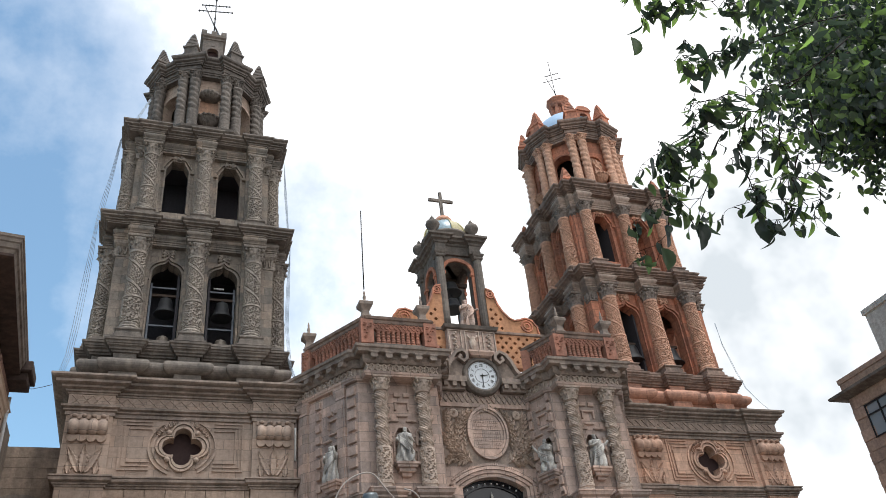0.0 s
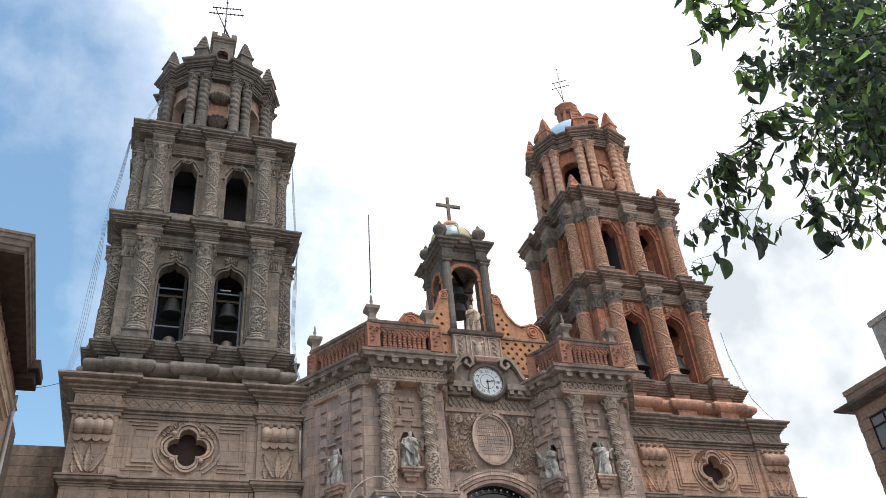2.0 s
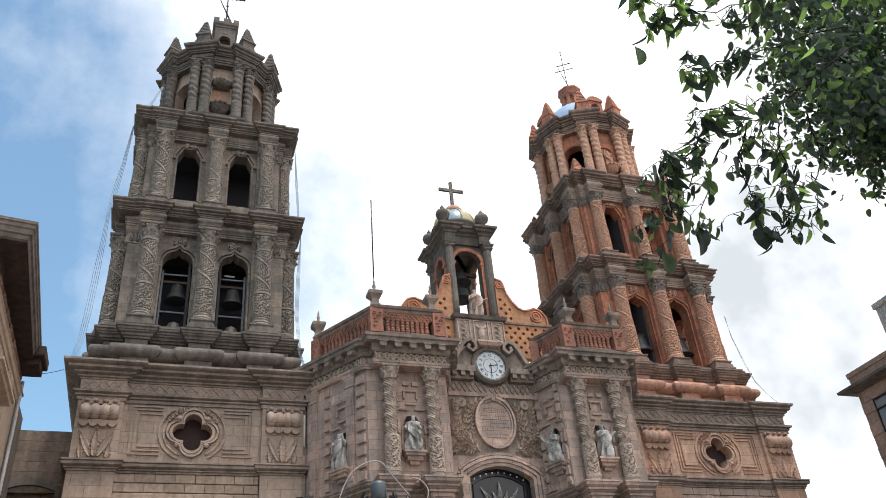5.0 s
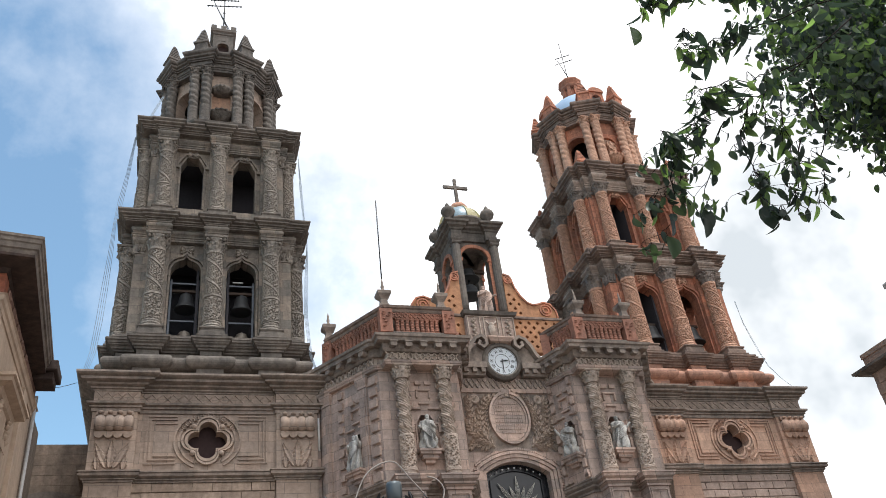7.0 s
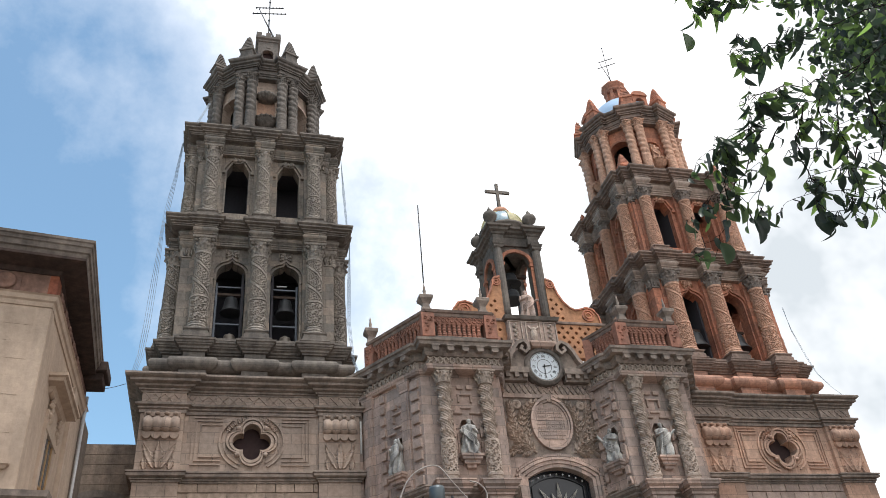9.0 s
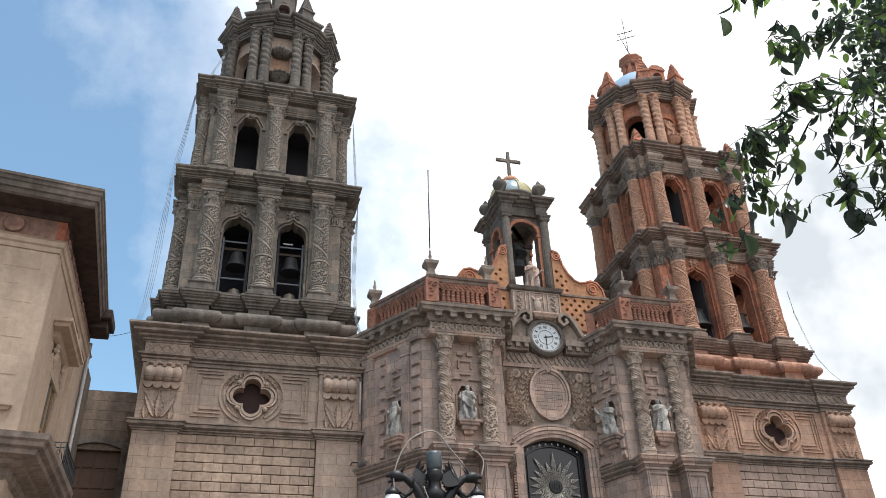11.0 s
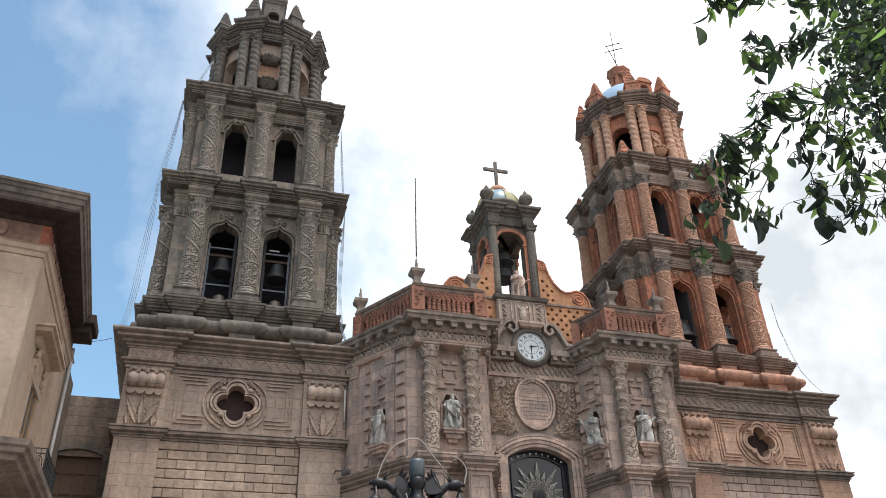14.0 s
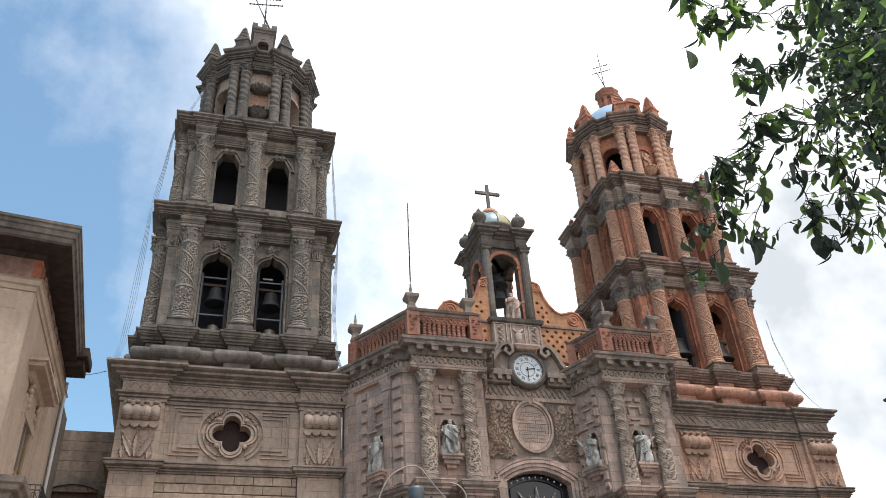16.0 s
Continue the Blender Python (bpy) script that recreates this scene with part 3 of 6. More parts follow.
    crown = [(.05, 18.29), (.06, 18.36), (.12, 18.38), (.14, 18.45), (.11, 18.46), (.24, 18.52), (.26, 18.60), (.23, 18.61), (.42, 18.67), (.43, 18.78), (.40, 18.79), (.52, 18.84), (.58, 18.90), (.58, 18.99)]
    part("main_cornice", Build().sweep(plan, [(-.3, 18.28)] + [(o * grow, z) for o, z in crown] + [(-.6, 19.06)]), t, mat=CORN)
    # plinth with rolls
    c1, w1 = 2.96, .62
    A1 = 4.45                         # column axis from the tower's axis
    P = ressaut_plan(4.55, c1, w1, .42)
    part("plinth", Build().sweep(P, [(.16, 18.95), (.16, 19.3), (.08, 19.34), (.08, 19.7), (.02, 19.75), (.02, 20.1), (-.05, 20.14)]), t, mat=soot if mirror < 0 else ROLLR)
    b = Build()
    roll = [(-.05, 20.1)] + [(.0 + .40 * math.sin(math.pi * k / 10), 20.44 - .34 * math.cos(math.pi * k / 10)) for k in range(11)] + [(-.05, 20.8)]
    b.sweep(ressaut_plan(4.64, c1, w1 + .16, .30), roll)
    part("roll_moulding", b, t, mat=soot if mirror < 0 else ROLLR)
    part("plinth_neck", Build().sweep(P, [(-.1, 20.7), (-.1, 21.2)]), t, mat=soot if mirror < 0 else ROLLR)
    part("plinth_cornice", Build().sweep(P, [(-.1, 21.12), (.0, 21.14), (.02, 21.22), (.10, 21.26), (.12, 21.36), (.22, 21.42), (.23, 21.48), (.28, 21.50), (.30, 21.60), (.37, 21.64), (.38, 21.74), (.08, 21.78), (.06, 21.86), (.14, 21.9), (.14, 21.97), (.02, 22.0), (.02, 22.1), (-.1, 22.12)]), t, mat=soot)
    # first stage
    ent = walls if mirror < 0 else ORENT
    capm = GREYC if mirror < 0 else ORCAP
    stage(t, 22.05, 22.3, 22.42, 27.2, 28.05, 29.45, A1, c1, .455, 1.45, .78, 26.15, 1.12, "ogee", walls, ent, soot, carve, capm, w1, .22 if mirror < 0 else -.06)
    # second stage
    A2, c2 = 4.08, 2.95
    P2 = step_plan(A2 - .1, A2 - .5, A2 + .36, c2, .56)
    part("stage_plinth", Build().sweep(P2, [(.05, 29.3), (.05, 29.70), (.12, 29.76), (.16, 29.86), (.18, 29.92), (-.1, 29.96)]), t, mat=soot)
    stage(t, 29.9, 30.8, 30.12, 34.25, 34.92, 36.4 if mirror < 0 else 36.7, A2, c2, .40, 1.48, .64, 33.82, .66, "cut", walls, ent, soot, carve, capm, .56, .22 if mirror < 0 else -.06)
    octagon(t, BEIGE if mirror < 0 else walls, OCTD if mirror < 0 else soot, OCTC if mirror < 0 else carve, mirror)
    # ashlar courses of the base front
    block = {}
    hz, gap = .415, .035
    for row in range(16):
        z1 = 14.12 - row * hz
        x = -3.05
        first = True
        while x < 3.05 - .05:
            ln = (.42 if row % 2 and first else .84)
            ln = min(ln, 3.05 - x)
            first = False
            if ln > .12:
                key = round(ln, 3)
                if key not in block:
                    block[key] = Build().sweep([(0, 0), (key - gap, 0), (key - gap, .2), (0, .2)], [(-.02, gap), (0, gap + .02), (0, hz - .02), (-.02, hz)]).mesh("stone_block", base_block)
                part("stone_block", block[key], t, pose(x, yf - .0, z1 - hz))
            x += ln
    return t


def stage(t, zw, sill, zb, zt, zc, ze, A, c, r, uo, ho, zsp, rise, kind, walls, ent, soot, carve, capm, wr, reach):
    """One arcaded stage: four walls with two openings each, three columns a side, corner piers, entablature with breaks."""
    hw = A - .62
    b = Build()
    for k in range(4):
        m = Matrix.Rotation(k * math.pi / 2, 4, "Z") @ pose(0, -hw, 0)
        e = hw if k % 2 == 0 else hw - .7
        arch_wall(b, -e, e, zw, zc + .1, .7, [(-uo, ho, sill, zsp, rise, kind), (uo, ho, sill, zsp, rise, kind)], m)
    part("stage_wall", b, t, mat=walls)
    # floor, ceiling and added partitions in near-black paint, standing in for belfry shade
    part("belfry_floor", Build().box(-hw + .1, hw - .1, -hw + .1, hw - .1, zw - .3, zw + .02), t, mat=SHADEWALL)
    part("belfry_ceiling", Build().box(-hw + .1, hw - .1, -hw + .1, hw - .1, zc - .1, zc + .1), t, mat=SHADEWALL)
    core = Build().box(-hw * .9, hw * .9, -.06, .06, zw + .02, zc - .1).mesh("belfry_partition", SHADEWALL)
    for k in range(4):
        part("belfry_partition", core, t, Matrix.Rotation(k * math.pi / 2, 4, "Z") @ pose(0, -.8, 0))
    # mouldings and carved keystones of the openings
    for k in range(4):
        m = Matrix.Rotation(k * math.pi / 2, 4, "Z") @ pose(0, -hw, 0)
        for s in (-1, 1):
            b = Build()
            arc = arch_points(s * uo, ho, zsp, rise, kind)
            band([(s * uo - ho, sill), (s * uo - ho, zsp)] + arc[1:-1] + [(s * uo + ho, zsp), (s * uo + ho, sill)], .10, -.06, .05, b)
            top = [(s * uo - ho - .13, zsp - .02)] + [(s * uo + (x - s * uo) * (1 + .13 / ho), z + .12) for x, z in arc] + [(s * uo + ho + .13, zsp - .02)]
            band(top, .13, -.16, .05, b)
            for e in (-1, 1):
                b.box(s * uo + e * (ho + .22) - .14, s * uo + e * (ho + .22) + .14, -.17, .05, zsp - .16, zsp + .02)
            part("opening_moulding", b, t, m, mat=walls)
            b = Build()
            z0 = zsp + rise + .06
            hgt = zc - .06 - z0
            b.slab([(-.34, z0 + .3 * hgt), (-.14, z0), (.14, z0), (.34, z0 + .3 * hgt), (.38, z0 + hgt), (-.38, z0 + hgt)], -.06, .05)
            for e in (-1, 1):
                leaf_relief(b, e * .04, z0 + .42 * hgt, e * .75, .40, .15, -.05, .10, lobes=3)
                leaf_relief(b, e * .04, z0 + .50 * hgt, e * 2.2, .36, .14, -.05, .10, lobes=3)
                b.lathe([(.03, -.02), (.09, .0), (.06, .10), (.02, .12)], 8, pose(e * .26, -.06, z0 + .52 * hgt, 90, 0, 0))
            leaf_relief(b, 0, z0 + .40 * hgt, 0, .5 * hgt, .13, -.06, .12, lobes=3)
            b.lathe([(.03, -.02), (.12, .0), (.08, .12), (.02, .15)], 8, pose(0, -.06, z0 + .40 * hgt, 90, 0, 0))
            part("carved_keystone", b, t, m @ pose(s * uo, 0, 0), mat=carve)
    col = carved_column(r, zb, zt, carve, "column", 120, 240)
    plain_col = carved_column(r, zb, zt, carve, "column", 72, 120)
    cap = capital(r * .92, zt, zc, capm, "capital")
    back = Build().box(-r - .14, r + .14, .30, .66, zw, zc).mesh("pilaster", walls)
    ped = Build()
    q = wr - .06
    ped.sweep([(-q, -q), (q, -q), (q, q), (-q, q)], [(.06, zw - .3), (.06, zb - .24), (0, zb - .20), (0, zb - .12), (.06, zb - .06), (.06, zb)])
    ped = ped.mesh("pedestal", soot)
    for k in range(4):
        for u in (-c, 0, c):
            m = Matrix.Rotation(k * math.pi / 2, 4, "Z") @ pose(u, -A, 0)
            o = part("column", col if k in (0, 3) else plain_col, t, m)
            part("capital", cap, o)
            part("pedestal", ped, o)
            part("pilaster", back, o)
    # plain corner piers with leafy capitals
    p0, p1 = c + r * .55, A - .40
    pier = Build().box(p0, p1, -p1, -p0, zw - .3, zt - .02, b=.02)
    pier.box(p0 + .14, p1 + .03, -p1 - .03, -p0 - .14, zw - .3, zt - .06, b=.02)
    pier = pier.mesh("corner_pier", walls)
    hd = Build().sweep([(p0, -p1), (p1, -p1), (p1, -p0), (p0, -p0)], [(-.02, zt - .06), (.07, zt - .04), (.07, zt + .04), (.02, zt + .06), (.06, zc - .28), (.20, zc - .12), (.24, zc)])
    for k in range(3):
        f = p0 + (p1 - p0) * (k + .5) / 3
        leaf_relief(hd, f, zt + .06, 0, .62 * (zc - zt), .13, -p1 - .05, .12, lobes=3)
        leaf_relief(hd, f - p0, zt + .06, 0, .62 * (zc - zt), .13, -p1 - .05, .12, Matrix.Rotation(math.pi / 2, 4, "Z") @ pose(-p1 , 0, 0), lobes=3)
    hd = hd.mesh("pier_capital", capm)
    for k in range(4):
        o = part("corner_pier", pier, t, Matrix.Rotation(k * math.pi / 2, 4, "Z"))
        part("pier_capital", hd, o)
    # architrave, cushion frieze and deep cornice
    e = ze - zc
    puff = [(.02 + .13 * math.sin(math.pi * i / 8), zc + e * (.27 + .26 * i / 8)) for i in range(9)]
    P = step_plan(A - .22, A - .36, A + .30, c, wr - .1)
    part("entablature", Build().sweep(P, [(-.3, zc - .02), (.02, zc), (.02, zc + .07 * e), (.06, zc + .08 * e), (.06, zc + .15 * e), (.11, zc + .16 * e), (.13, zc + .20 * e), (.06, zc + .22 * e), (.0, zc + .25 * e)] + puff + [(.06, zc + .55 * e), (.08, zc + .59 * e), (-.3, zc + .62 * e)]), t, mat=ent)
    crown = [(-.4, .56), (.02, .57), (.02, .61), (.08, .62), (.10, .66), (.07, .67), (.18, .69), (.20, .73), (.17, .74), (.33, .78), (.34, .84), (.31, .85), (.38, .88), (.43, .91), (.43, .97), (-.2, 1.0)]
    part("stage_cornice", Build().sweep(step_plan(A + reach, A + .02, A + .30, c, wr - .04), [(o, zc + k * e) for o, k in crown]), t, mat=soot)


def octagon(t, walls, soot, carve, mirror):
    """The octagonal top: paired columns at the corners, niches and windows by turns, pinnacles, dome and lantern."""
    r0 = 3.0

    def op(name, data, parent, m=None, label="", mat=None):
        if parent is t:
            m = pose(0, .55, 0) @ Matrix.Diagonal((1.045, 1.045, 1, 1)) @ (m if m is not None else Matrix())
        return part(name, data, parent, m, label, mat)

    z0, z1, zc, ze = 37.9, 42.0, 42.65, 44.2
    octa = lambda r, off=math.pi / 8: [(r * math.cos(2 * math.pi * i / 8 + off), r * math.sin(2 * math.pi * i / 8 + off)) for i in range(8)]
    op("octagon_plinth", Build().sweep(octa(3.75), [(.25, 36.2), (.25, 37.2), (.1, 37.25), (.05, 37.6), (.18, 37.7), (.22, 37.85), (-.1, 37.95)]), t, mat=soot)
    face = 2 * r0 * math.sin(math.pi / 8)
    ap = r0 * math.cos(math.pi / 8)
    for i in range(8):
        m = Matrix.Rotation(i * math.pi / 4, 4, "Z") @ pose(0, -ap - .1, 0)
        b = Build()
        if i % 2:
            arch_wall(b, -face / 2, face / 2, 37.8, zc + .05, .6, [(0, .72, 38.0, 40.7, .72, "round")], m)
            band([(-.72, 38), (-.72, 40.7)] + arch_points(0, .72, 40.7, .72, "round")[1:-1] + [(.72, 40.7), (.72, 38)], .17, -.12, .03, b, m)
        else:
            arch_wall(b, -face / 2, face / 2, 37.8, zc + .05, .6, [(0, .55, 38.5, 40.6, .5, "round")], m)
        o = op("octagon_wall", b, t, mat=walls)
        if i % 2 == 0:
            b = Build()
            b.lathe([(.04, .0), (.26, .02), (.52, .12), (.66, .30), (.70, .42), (.62, .46), (.1, .30)], 54, m @ pose(0, .02, 40.75), fn=lambda a, z, r: r * (1 + .05 * math.cos(a * 18)))
            for k in (-1, 1):
                b.box(k * .86 - .12, k * .86 + .12, -.14, .04, 41.02, 41.14, m)
                b.box(k * .86 - .06, k * .86 + .06, -.10, .04, 38.2, 41.02, m)
            if mirror < 0:
                op("shell_niche", b, o, mat=carve, label="carved shell over the niche")
            b = Build()
            b.lathe([(.08, -.55), (.30, -.46), (.56, -.24), (.70, .02), (.74, .10), (.5, .14)], 18, m @ pose(0, .0, 38.95), fn=lambda a, z, r: r * (1 + .10 * math.sin(a * 9) * math.sin(z * 26)))
            for k in range(9):
                b.lathe([(.02, -.1), (.12, 0), (.02, .1)], 7, m @ pose(.72 * math.cos(math.pi + math.pi * k / 8), .72 * math.sin(math.pi + math.pi * k / 8), 39.0))
            op("basket_console", b, o, mat=carve, label="carved basket console under the niche")
            op("niche_panel", Build().box(-.56, .56, .16, .3, 38.4, 41.1, m), o, mat=ORSTAIN, label="faded orange plaster in the niche")
    if mirror > 0:
        m = pose(0, -ap - .22, 39.0)
        op("niche_figure", statue_mesh(1.6, MARBLE if mirror < 0 else carve, 11), t, m)
    # added drum and floor, coloured dark as the shade behind the octagon windows
    op("inner_drum", Build().lathe([(1.0, 37.8), (1.0, 42.6)], 12), t, mat=SHADEWALL)
    op("drum_floor", Build().sweep(octa(2.9), [(0, 37.6), (0, 37.85)]), t, mat=SHADEWALL)
    col = Build()

    def fn(a, z, r):
        k = (z - z0) / (z1 - z0)
        if k < .06 or k > .95:
            return r * 1.2
        if k < .34:
            return r * (1.05 + .1 * abs(math.sin(z * 11 + 1.2 * abs(math.sin(a * 2)))))
        return r * (.86 + .28 * abs(math.sin(z * 6.5 + a)))
    col.lathe([(.29, z0 + (z1 - z0) * k / 56) for k in range(57)], 20, fn=fn)
    col = col.mesh("octagon_column", carve)
    cap = capital(.27, z1, zc, carve, "octagon_capital")
    pin = Build()
    pin.sweep([(-.40, -.40), (.40, -.40), (.40, .40), (-.40, .40)], [(.05, 0), (.05, .12), (0, .15), (0, .55), (.08, .6), (.08, .7), (-.1, .75)])
    for k in range(7):
        q = .38 - .042 * k
        pin.sweep([(-q, -q), (q, -q), (q, q), (-q, q)], [(-.06, .72 + .17 * k), (.02, .76 + .17 * k), (.0, .86 + .17 * k), (-.06, .9 + .17 * k)])
    pin.lathe([(.06, 1.85), (.11, 1.95), (.01, 2.1)], 8)
    pin = pin.mesh("pinnacle", soot if mirror < 0 else walls)
    plan = []
    for i in range(8):
        a = -math.pi / 2 + math.pi / 8 + i * math.pi / 4
        rad, tan = Vector((math.cos(a), math.sin(a))), Vector((-math.sin(a), math.cos(a)))
        for s in (-1, 1):
            p = rad * 3.35 + tan * s * .37
            m = pose(p.x, p.y, 0)
            o = op("column", col, t, m)
            op("capital", cap, o)
        for q in (rad * 3.22 - tan * .66, rad * 3.50 - tan * .66, rad * 3.50 + tan * .66, rad * 3.22 + tan * .66):
            plan.append((q.x, q.y))
        op("pinnacle", pin, t, Matrix.Translation((rad.x * 3.35, rad.y * 3.35, ze - .05)) @ Matrix.Rotation(a, 4, "Z") @ Matrix.Diagonal((1, 1, 1.15, 1)))
    e = ze - zc
    op("octagon_entablature", Build().sweep(plan, [(-.7, zc - .10), (.0, zc - .08), (.0, zc + .06 * e), (.05, zc + .07 * e), (.05, zc + .14 * e), (.11, zc + .16 * e), (.12, zc + .21 * e), (.02, zc + .23 * e), (.02, zc + .42 * e), (-.6, zc + .45 * e)]), t, mat=soot)
    op("octagon_cornice", Build().sweep(plan, [(-.6, zc + .40 * e), (.12, zc + .41 * e), (.13, zc + .47 * e), (.19, zc + .48 * e), (.20, zc + .55 * e), (.16, zc + .56 * e), (.30, zc + .60 * e), (.32, zc + .68 * e), (.28, zc + .69 * e), (.40, zc + .74 * e), (.44, zc + .80 * e), (.44, zc + .88 * e), (-.1, zc + .92 * e), (-.1, ze - .04), (-.6, ze)]), t, mat=soot)
    if mirror > 0:
        for k in range(4):
            part("corner_pinnacle", pin, t, Matrix.Rotation(k * math.pi / 2, 4, "Z") @ pose(3.6, -3.6, 36.6) @ Matrix.Diagonal((.9, .9, .9, 1)))
    dome = op("dome", Build().lathe([((2.85 if mirror < 0 else 2.95) * math.cos(math.pi / 2 * k / 12), ze - .1 + (2.2 if mirror < 0 else 3.35) * math.sin(math.pi / 2 * k / 12)) for k in range(12)], 24), t, mat=TERRA if mirror < 0 else SHEET)
    m_l = soot if mirror < 0 else walls
    b = Build()
    if mirror < 0:
        for k in range(4):
            m = Matrix.Rotation(k * math.pi / 2, 4, "Z") @ pose(0, -.68, 0)
            e = .68 if k % 2 == 0 else .43
            arch_wall(b, -e, e, 45.0, 49.2, .25, [(0, .38, 46.1, 47.7, .40, "round")], m)
            band([(-.38, 46.1), (-.38, 47.7)] + arch_points(0, .38, 47.7, .40, "round")[1:-1] + [(.38, 47.7), (.38, 46.1)], .13, -.08, .03, b, m)
            b.box(-.14, .14, -.03, .05, 48.4, 48.75, m)
        b.sweep([(-.68, -.68), (.68, -.68), (.68, .68), (-.68, .68)], [(0, 49.0), (.06, 49.05), (.06, 49.2), (.16, 49.3), (.18, 49.5), (-.1, 49.55)])
        for sx in (-1, 0, 1):
            for sy in (-1, 0, 1):
                if sx or sy:
                    b.box(sx * .66 - .18, sx * .66 + .18, sy * .66 - .18, sy * .66 + .18, 49.5, 49.85)
    else:
        for i in range(8):
            b.box(-.13, .13, -.74, -.56, 46.4, 48.8, Matrix.Rotation(i * math.pi / 4, 4, "Z"))
        b.lathe([(.86, 46.2), (.86, 47.2), (.76, 47.25), (.76, 47.4)], 8)
        b.lathe([(.60, 46.4), (.60, 48.9)], 8)
        b.lathe([(.70, 48.7), (.76, 48.8), (.86, 48.9), (.78, 49.0), (.78, 49.2), (.94, 49.4), (.96, 49.55), (.55, 49.6)], 8)
    lan = op("lantern", b, t, mat=m_l)
    if mirror < 0:
        # added dark box, painted as the shade inside the lantern
        op("lantern_core", Build().box(-.4, .4, -.4, .4, 45, 49.2), lan, mat=VOID)
    else:
        # dormers round the dome, one roofed in blue tile
        for i in range(4):
            m = Matrix.Rotation(i * math.pi / 2, 4, "Z") @ pose(0, -3.0, 0)
            b = Build()
            arch_wall(b, -.58, .58, ze - .1, ze + 1.5, 1.6, [(0, .36, ze + .2, ze + .85, .40, "round")], m)
            d = op("dormer", b, t, mat=walls)
            # dark plate painted as the shade within the dormer
            op("dormer_opening", Build().box(-.40, .40, .5, .56, ze + .1, ze + 1.3, m), d, mat=VOID)
            op("dormer_roof", Build().slab([(.64 * math.cos(math.pi * k / 14), ze + 1.48 + .46 * math.sin(math.pi * k / 14)) for k in range(15)], -.1, 1.7, m), d, mat=walls)
    # iron cross
    b = Build()
    b.tube([(0, 0, 49.4), (0, 0, 55.2)], .05, 6)
    for z, w in ((53.0, 1.15), (53.65, .95)):
        b.tube([(-w, 0, z), (w, 0, z)], .04, 6)
        for k in range(-4, 5):
            b.lathe([(.01, -.08), (.09, 0), (.01, .08)], 6, pose(k * w / 4, 0, z, 0, 90, 0))
    for z in (52.2, 54.3, 55.2):
        b.lathe([(.01, -.1), (.1, 0), (.01, .1)], 6, pose(0, 0, z))
    b.tube([(.35, 0, 50.3), (-.75, -.1, 53.4)], .04, 5)
    b.tube([(.4, 0, 50.4), (-.5, .1, 52.9)], .025, 5)
    op("iron_cross", b, t, pose(0, 0, 0, 0, 0, -8 if mirror < 0 else -35) @ Matrix.Diagonal((1, 1, 1, 1) if mirror < 0 else (.6, .6, .985, 1)), mat=IRON)


def statue_mesh(h, mat, seed):
    """A robed standing figure of height h as one plain mesh: pedestal, drapery in folds, arms, head."""
    q = random.Random(seed)
    ph, sw = q.uniform(0, 6), q.choice((-1, 1))
    b = Build()
    prof = [(.02, 0), (.19, .0), (.20, .03), (.205, .10), (.195, .25), (.18, .40), (.175, .52), (.185, .62), (.205, .70), (.20, .76), (.15, .81), (.075, .835), (.06, .86)]
    n = 40
    rows = []
    for j in range(45):
        t = j / 44 * .86
        for (r0, z0), (r1, z1) in zip(prof, prof[1:]):
            if z0 <= t <= z1 and z1 > z0:
                rows.append((r0 + (r1 - r0) * (t - z0) / (z1 - z0), t))
                break

    def fn(a, z, r):
        k = z / h
        amp = .26 * max(0, 1 - k / .8) + .08
        return r * (.84 + .14 * abs(math.cos(a))) * (1 + amp * 1.0 * math.sin(a * 6 + ph + k * 6 * sw) + amp * .6 * math.sin(a * 11 - k * 13 + ph))
    b.lathe([(r * h, z * h) for r, z in rows], n, pose(0, 0, 0), fn=fn)
    b.lathe([(.01 * h, -.075 * h), (.045 * h, -.06 * h), (.062 * h, 0), (.058 * h, .05 * h), (.01 * h, .08 * h)], 12, pose(sw * .015 * h, -.02 * h, .925 * h))
    b.lathe([(.01 * h, -.08 * h), (.05 * h, -.05 * h), (.03 * h, 0)], 10, pose(sw * .015 * h, -.06 * h, .895 * h))
    for s in (-1, 1):
        el = Vector((s * .21 * h, -.06 * h, .60 * h))
        end = Vector((s * (.04 if s == sw else .30) * h, -.24 * h, (.66 if s == sw else .58 + .14 * (seed % 3)) * h))
        b.tube([(s * .15 * h, 0, .77 * h), el, end], .055 * h, 8, .6)
    for k in range(5):
        x = -.15 + .075 * k
        b.tube([(sw * -.18 * h, -.13 * h, (.66 - .03 * k) * h), (0, -.2 * h, (.52 - .05 * k) * h), (sw * .17 * h, -.12 * h, (.42 - .05 * k) * h)], .032 * h, 6, .6)
    b.sweep([(-.17 * h, -.17 * h), (.17 * h, -.17 * h), (.17 * h, .17 * h), (-.17 * h, .17 * h)], [(0, -.03 * h), (0, .01 * h)])
    return b.mesh("statue", mat)


tower(-TX, GREY, SOOT, GREYC, BEIGE, BEIGEB, -1, "weathered grey-brown stone bell tower with carved columns and open arches")
tower(TX, ORANGE, ORSOOT, ORANGEC, PINKO, PINKB, 1, "cleaned orange-red stone bell tower with carved columns and bells")

# ---- the church front between the towers ----
church = thing("church_facade", "pinkish carved stone church front folded like a screen", "church")
XA, XB = 5.78, 3.79


def run(poly, profile, name, mat, parent=church, label=""):
    return part(name, Build().sweep(poly, profile, closed=True), parent, mat=mat, label=label)


